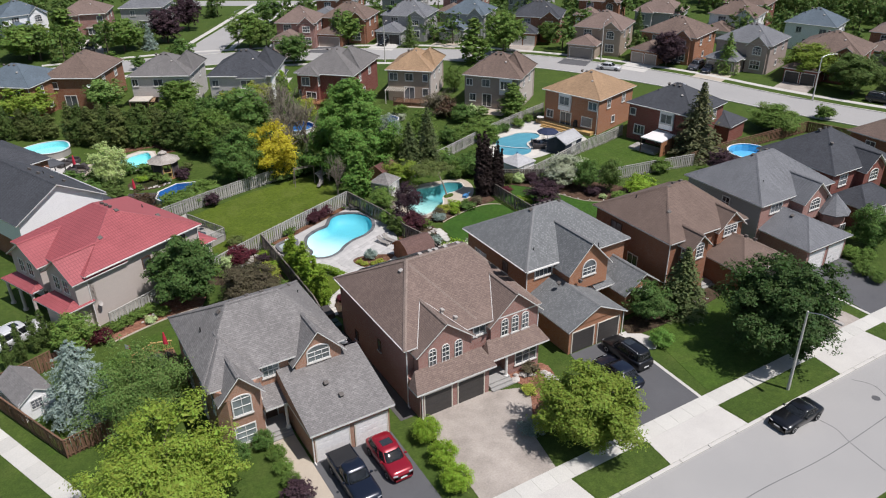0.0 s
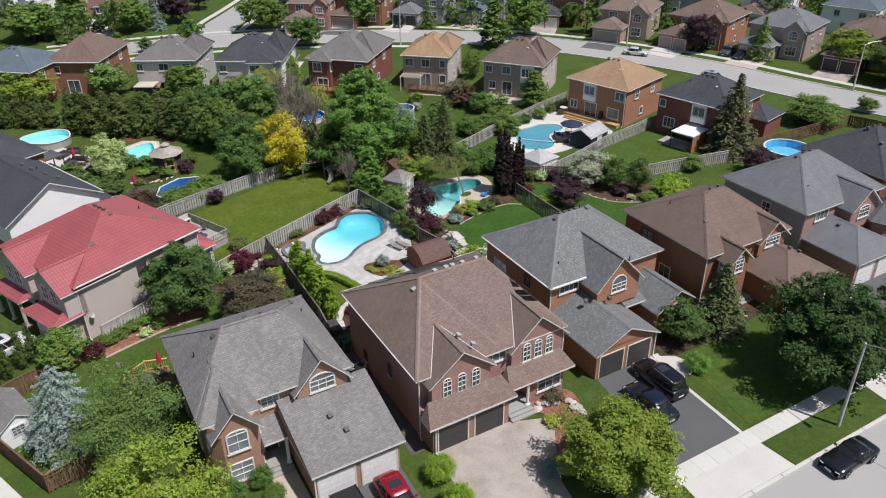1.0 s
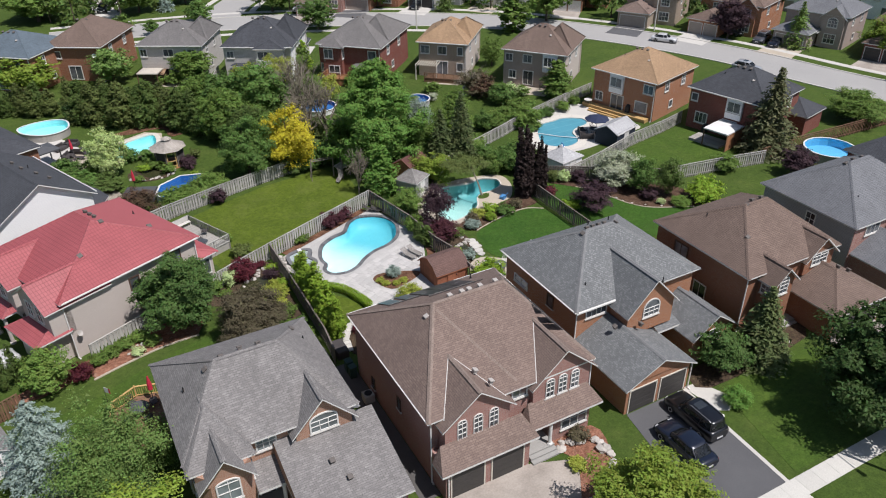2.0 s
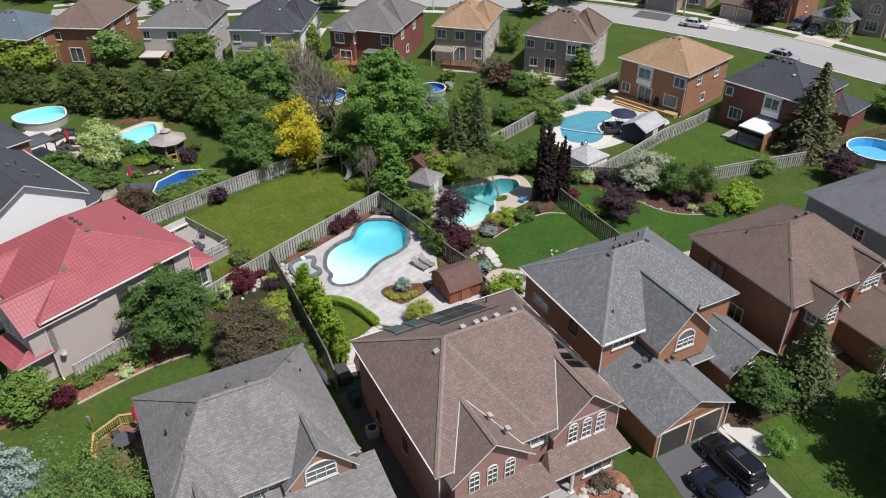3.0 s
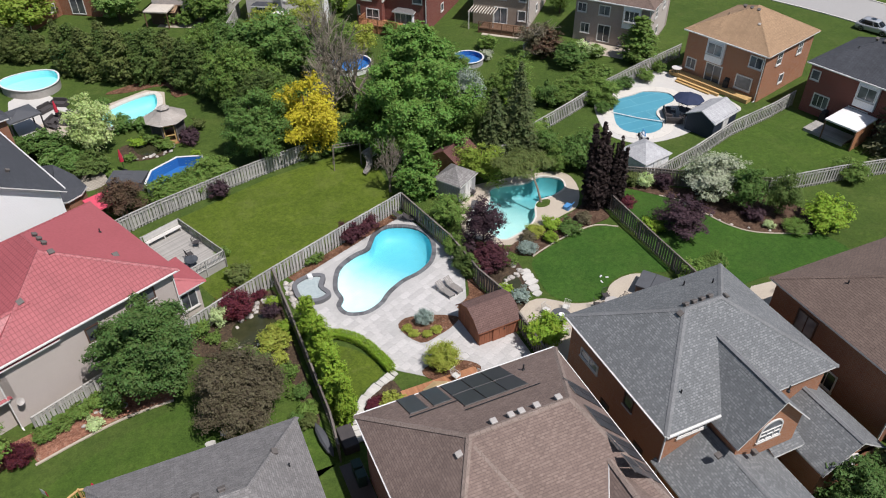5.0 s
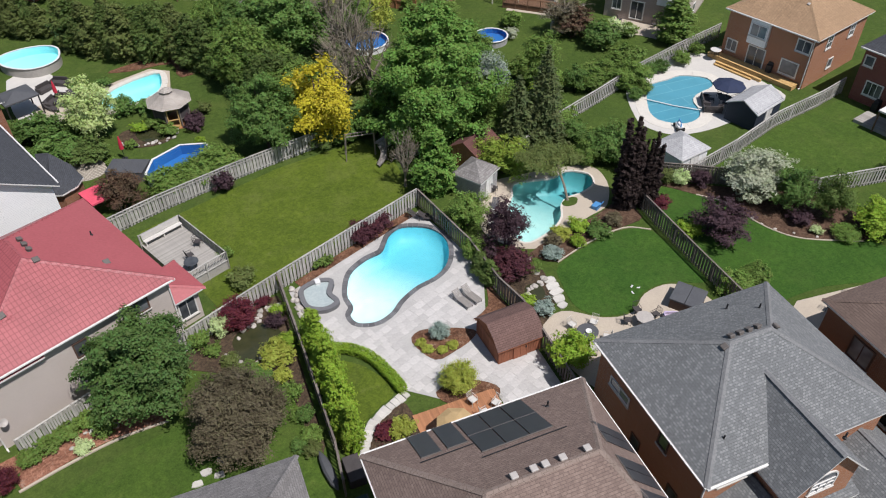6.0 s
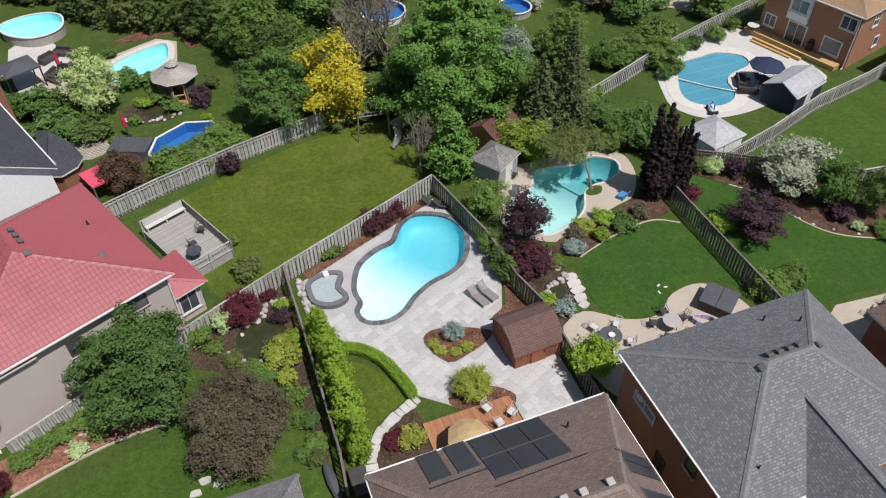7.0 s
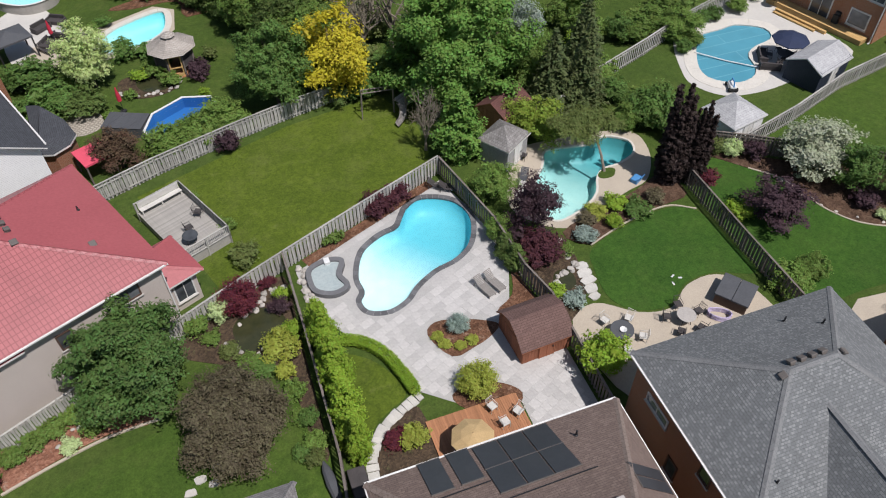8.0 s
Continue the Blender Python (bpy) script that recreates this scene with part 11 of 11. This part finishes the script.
    rows = [[bm.verts.new(p) for p in pts] for pts in (ring(0.82, 0.012), ring(0.9, 0.015), ring(0.96, 0.0), [(px * 0.9, t0 * L * 0.1 + t1 * L * 0.1 + (py - (t0 + t1) * L * 0.1) * 0.94, pz) for px, py, pz in ring(1.0)])]
    for a, b in zip(rows, rows[1:]):
        for i in range(48):
            bm.faces.new((a[i], a[(i + 1) % 48], b[(i + 1) % 48], b[i])).smooth = True
    mid = bm.verts.new((0, (t0 + t1) / 2 * L, H + 0.03))
    for i in range(48):
        bm.faces.new((rows[-1][i], rows[-1][(i + 1) % 48], mid)).smooth = True
    bmesh.ops.recalc_face_normals(bm, faces=bm.faces[:])
    roof = part("roof", bm, paint, c)
    low, high = ring(0.02, 0.008), ring(0.86, 0.008)
    for k in (0, 12, 24, 36, 18, 42):
        bm = bmesh.new()
        tube(bm, [low[k], tuple((Vector(low[k]) + Vector(high[k])) / 2 + Vector((math.copysign(0.02, low[k][0]), 0, 0))), high[k]], 0.04 if k % 12 == 0 else 0.03, 6)
        part("pillar", bm, paint, c)
    if kind in ("crossover", "suv"):
        bm = bmesh.new()
        soft_box(bm, -0.42, 0.42, t0 * L + 0.35, t0 * L + 1.0, H + 0.012, H + 0.034, 0.01)
        part("sunroof", bm, CAR_GLASS, roof, "dark glass sunroof")
    if kind == "suv":
        for sx in (-1, 1):
            bm = bmesh.new()
            tube(bm, [(sx * W * 0.34, t0 * L + 0.3, H), (sx * W * 0.34, t0 * L + 0.45, H + 0.06), (sx * W * 0.34, t1 * L - 0.3, H + 0.06), (sx * W * 0.34, t1 * L - 0.15, H)], 0.025, 6)
            part("roof_rail", bm, STEEL, c)
    if kind == "pickup":
        bm = bmesh.new()
        soft_box(bm, -W / 2 * 0.86, W / 2 * 0.86, 0.17 * L, 0.475 * L, belt + 0.02, belt + 0.09, 0.03)
        part("bed_cover", bm, BLACK_METAL, c, "black tonneau cover")
        for sx in (-1, 1):
            bm = bmesh.new()
            soft_box(bm, sx * W / 2 * 0.93 - 0.05, sx * W / 2 * 0.93 + 0.05, 0.16 * L, 0.485 * L, belt - 0.05, belt + 0.07, 0.03)
            part("bed_rail", bm, paint, c)
    for sx in (-1, 1):
        for fy in (-0.31, 0.3):
            bm = bmesh.new()
            turned(bm, [(0.22, -0.11), (0.32, -0.11), (0.345, -0.07), (0.345, 0.07), (0.32, 0.11), (0.22, 0.11)], 18)
            wh = part("wheel", bm, RUBBER, c, "black tyre", m=pose(sx * (W / 2 - 0.08), fy * L, 0.335, 0, 90, 0))
            bm = bmesh.new()
            turned(bm, [(0.05, -0.1), (0.21, -0.115), (0.225, -0.09), (0.225, 0.09), (0.21, 0.115), (0.05, 0.1)], 10)
            part("rim", bm, STEEL, wh)
            bm = bmesh.new()
            tube(bm, [(sx * (W / 2 + 0.012), fy * L + 0.41 * math.cos(radians(g)), 0.33 + 0.41 * math.sin(radians(g))) for g in range(0, 181, 20)], 0.03, 6)
            part("wheel_arch", bm, RUBBER, c)
        bm = bmesh.new()
        soft_box(bm, -0.17, 0.17, -0.06, 0.06, -0.05, 0.05, 0.025)
        part("headlight", bm, HEADLIGHT, c, m=pose(sx * W * 0.33, -L * 0.478, hood * 0.74, 0, 0, sx * 16))
        bm = bmesh.new()
        soft_box(bm, -0.18, 0.18, -0.05, 0.05, -0.08, 0.08, 0.03)
        part("taillight", bm, TAILLIGHT, c, m=pose(sx * W * 0.35, L * 0.482, belt * 0.78, 0, 0, -sx * 12))
        bm = bmesh.new()
        soft_box(bm, sx * (W / 2 + 0.07) - 0.1, sx * (W / 2 + 0.07) + 0.1, y0 * L + 0.42, y0 * L + 0.54, belt * 0.97, belt * 0.97 + 0.14, 0.03)
        part("mirror", bm, paint, c)
    bm = bmesh.new()
    soft_box(bm, -W * 0.26, W * 0.26, -L * 0.502, -L * 0.485, hood * 0.48, hood * 0.66, 0.02)
    part("grille", bm, BLACK_METAL, c)
    for sy in (-1, 1):
        bm = bmesh.new()
        soft_box(bm, -0.26, 0.26, sy * L * 0.506 - 0.012, sy * L * 0.506 + 0.012, 0.42, 0.54, 0.005)
        part("number_plate", bm, SKY_PLASTIC, c)
        bm = bmesh.new()
        soft_box(bm, -W * 0.36, W * 0.36, sy * L * 0.492 - 0.06, sy * L * 0.492 + 0.06, 0.24, 0.38, 0.04)
        part("bumper", bm, paint, c)
    return c


RED_PAINT, NAVY_PAINT = car_paint("red_paint", (0.28, 0.008, 0.02)), car_paint("navy_paint", (0.01, 0.014, 0.028))
BLACK_PAINT, WHITE_PAINT = car_paint("black_paint", (0.009, 0.009, 0.011)), car_paint("white_paint", (0.7, 0.7, 0.7))
GREY_PAINT = car_paint("grey_paint", (0.08, 0.085, 0.1))
SILVER_PAINT = car_paint("silver_paint", (0.42, 0.43, 0.45))
car(17.75, 37.5, 0, RED_PAINT, "dark red crossover parked before a white garage", "crossover")
car(14.65, 36.9, 0, NAVY_PAINT, "dark navy pickup truck parked in the driveway", "pickup", "pickup_truck")
car(41.5, 37.9, 180, BLACK_PAINT, "black sport utility vehicle in the driveway", "suv")
car(38.9, 36.2, 180, NAVY_PAINT, "dark blue sedan in the driveway", "sedan")
car(47.1, 24.9, -90, BLACK_PAINT, "black coupe parked at the kerb", "coupe").location.z = -0.12
car(-4.0, 69.4, 114, WHITE_PAINT, "white car behind slim cedars", "suv")
car(107.3, 112.2, 35, WHITE_PAINT, "white sedan parked on the curved street", "sedan")
car(119.2, 112.8, 20, WHITE_PAINT, "white car in a driveway across the street", "sedan")
car(121.3, 109.5, 20, BLACK_PAINT, "black car under a tree across the street", "sedan")
car(122.5, 103.3, -70, GREY_PAINT, "dark grey vehicle in a driveway", "suv")
car(122.8, 100.3, -70, NAVY_PAINT, "dark car in a driveway", "sedan")
car(107.2, 92.8, 20, SILVER_PAINT, "silver crossover parked behind a dark roof", "crossover")
car(79.4, 157.7, -45, BLACK_PAINT, "black car before a far garage", "suv")
car(131.3, 69.6, 20, BLACK_PAINT, "black car on the curved street", "suv")
car(20.6, 189.5, -20, BLACK_PAINT, "dark car in a driveway by the side street", "suv")
car(57.2, 169.0, -36, WHITE_PAINT, "white car before a far house", "sedan")


# ---- street lamps and street things ----
def street_lamp(x, y, rz, h=7.7, arm=2.3):
    t = thing("street_lamp", "tall pale concrete street lamp with a curved arm", "street lamp", x, y, 0, rz, "street lamps")
    bm = bmesh.new()
    tube(bm, [(0, 0, -0.1), (0, 0, h * 0.5), (0, 0, h)], [0.14, 0.11, 0.075], 10)
    part("pole", bm, CONCRETE, t)
    bm = bmesh.new()
    tube(bm, [(0, 0, h - 0.1), (0, -0.5 * arm, h + 0.3), (0, -arm, h + 0.35)], 0.04, 6)
    part("arm", bm, STEEL, t)
    bm = bmesh.new()
    soft_box(bm, -0.15, 0.15, -arm - 0.6, -arm + 0.05, h + 0.27, h + 0.43, 0.06)
    part("lamp_head", bm, TIN, t)
    return t


street_lamp(49.7, 27.5, 0)
street_lamp(122.8, 76.9, 70)
street_lamp(110.7, 118.6, 120)
street_lamp(50.6, 175.5, 60)
street_lamp(72.0, 143.0, 140)

# air conditioner, bins and boxes beside the houses
ac = thing("air_conditioner", "grey outdoor air conditioner beside the brick wall", "air conditioner", 21.45, 51.6)
bm = bmesh.new()
soft_box(bm, -0.4, 0.4, -0.4, 0.4, 0.03, 0.75, 0.04)
part("cabinet", bm, TIN, ac)
bm = bmesh.new()
turned(bm, [(0.3, 0.75), (0.3, 0.78), (0.05, 0.79)], 16)
part("fan_grille", bm, BLACK_METAL, ac)
kay = bmesh.new()
tube(kay, [(0, -1.5, 0.35), (0, -0.9, 0.28), (0, 0, 0.26), (0, 0.9, 0.28), (0, 1.5, 0.35)], [0.04, 0.26, 0.34, 0.26, 0.04], 10)
kb = tagged(part("kayak", kay, GREY_COVER), "dark grey kayak on the grass beside the fence", "kayak")
kb.matrix_world = pose(20.3, 58.6, 0.06, 0, 0, 6)
bm = bmesh.new()
soft_box(bm, -0.5, 0.5, -0.9, 0.9, 0.0, 0.75, 0.06)
bx = tagged(part("storage_box", bm, DARK_SEAT), "dark storage box between the houses", "storage box")
bx.matrix_world = pose(21.7, 58.0, 0.0)
for x, y in ((21.5, 54.8), (21.5, 55.6)):
    bm = bmesh.new()
    soft_box(bm, -0.28, 0.28, -0.3, 0.3, 0.02, 0.95, 0.04)
    soft_box(bm, -0.3, 0.3, -0.33, 0.32, 0.96, 1.03, 0.03)
    b = tagged(part("bin", bm, plain("bin_green", (0.03, 0.06, 0.05), None, 0.6, 1.0, 8.0, 0.05)), "dark wheeled bin beside the house", "bin")
    b.matrix_world = pose(x, y, 0.0)
cover = bmesh.new()
turned(cover, [(0.34, -0.125), (0.34, -0.12), (0.3, -0.118)], 20)
mc = tagged(part("manhole_cover", cover, ASPHALT), "dark round manhole cover in the street", "manhole cover")
mc.matrix_world = pose(55.0, 23.1, 0)
for pts in ([(48.9, 25.6), (48.7, 24.2), (48.9, 22.6), (48.4, 21.0), (47.9, 18.0)], [(55.6, 25.6), (56.4, 24.2), (55.8, 22.4)], [(30, 21.2), (38, 21.5), (46, 21.1), (56, 21.4), (66, 21.2)]):
    strip("road_crack", smooth_line(pts, 5), 0.05, -0.1255, ASPHALT, "dark tar-sealed crack in the street", "crack", 0.003)


# ---- single stones of the pool patio ----
patio_st = thing("paving", "grey natural flagstones of uneven size round the pool", "paving", 0, 0, 0, 0, "", "structure")
stone_rng = random.Random(11)
FLAG_MESH = []
for k in range(10):
    bm = bmesh.new()
    w, d = (0.9, 0.6, 0.75, 0.5, 0.6, 0.9, 0.45, 0.6, 0.75, 0.6)[k], (0.6, 0.6, 0.5, 0.5, 0.9, 0.75, 0.6, 0.45, 0.6, 0.75)[k]
    box(bm, 0.008, w - 0.008, 0.008, d - 0.008, 0.0, 0.045)
    for v in bm.verts:
        v.co.x += stone_rng.uniform(-0.012, 0.012)
        v.co.y += stone_rng.uniform(-0.012, 0.012)
    FLAG_MESH.append((w, d, link_mesh("flagstone", bm, FLAG)))
PA_C, PA_S = math.cos(radians(24)), math.sin(radians(24))
KEEP_OFF = [offset_loop(POOL_A, 0.42), offset_loop(TUB, 0.25), smooth_loop(BEDS[0][0], 3), smooth_loop(BEDS[1][0], 3)]
laid = 0
v = -30.0
while v < 30.0:
    row_d = (0.6, 0.5, 0.75, 0.6)[int(abs(v) * 7) % 4]
    u = -20.0 + stone_rng.uniform(0, 0.6)
    fits = [f for f in FLAG_MESH if abs(f[1] - row_d) < 0.01]
    while u < 20.0:
        w, d, mesh = stone_rng.choice(fits)
        ok = True
        for du, dv in ((0.5, 0.5), (0.04, 0.04), (0.96, 0.04), (0.96, 0.96), (0.04, 0.96)):
            p = (29.0 + (u + du * w) * PA_C - (v + dv * d) * PA_S, 68.0 + (u + du * w) * PA_S + (v + dv * d) * PA_C)
            if not inside(p, PATIO_A) or any(inside(p, q) for q in KEEP_OFF):
                ok = False
                break
        if ok:
            x, y = 29.0 + u * PA_C - v * PA_S, 68.0 + u * PA_S + v * PA_C
            shared("flagstone", mesh, patio_st, pose(x, y, stone_rng.uniform(-0.012, 0.0), 0, 0, 24))
            laid += 1
        u += w
    v += row_d
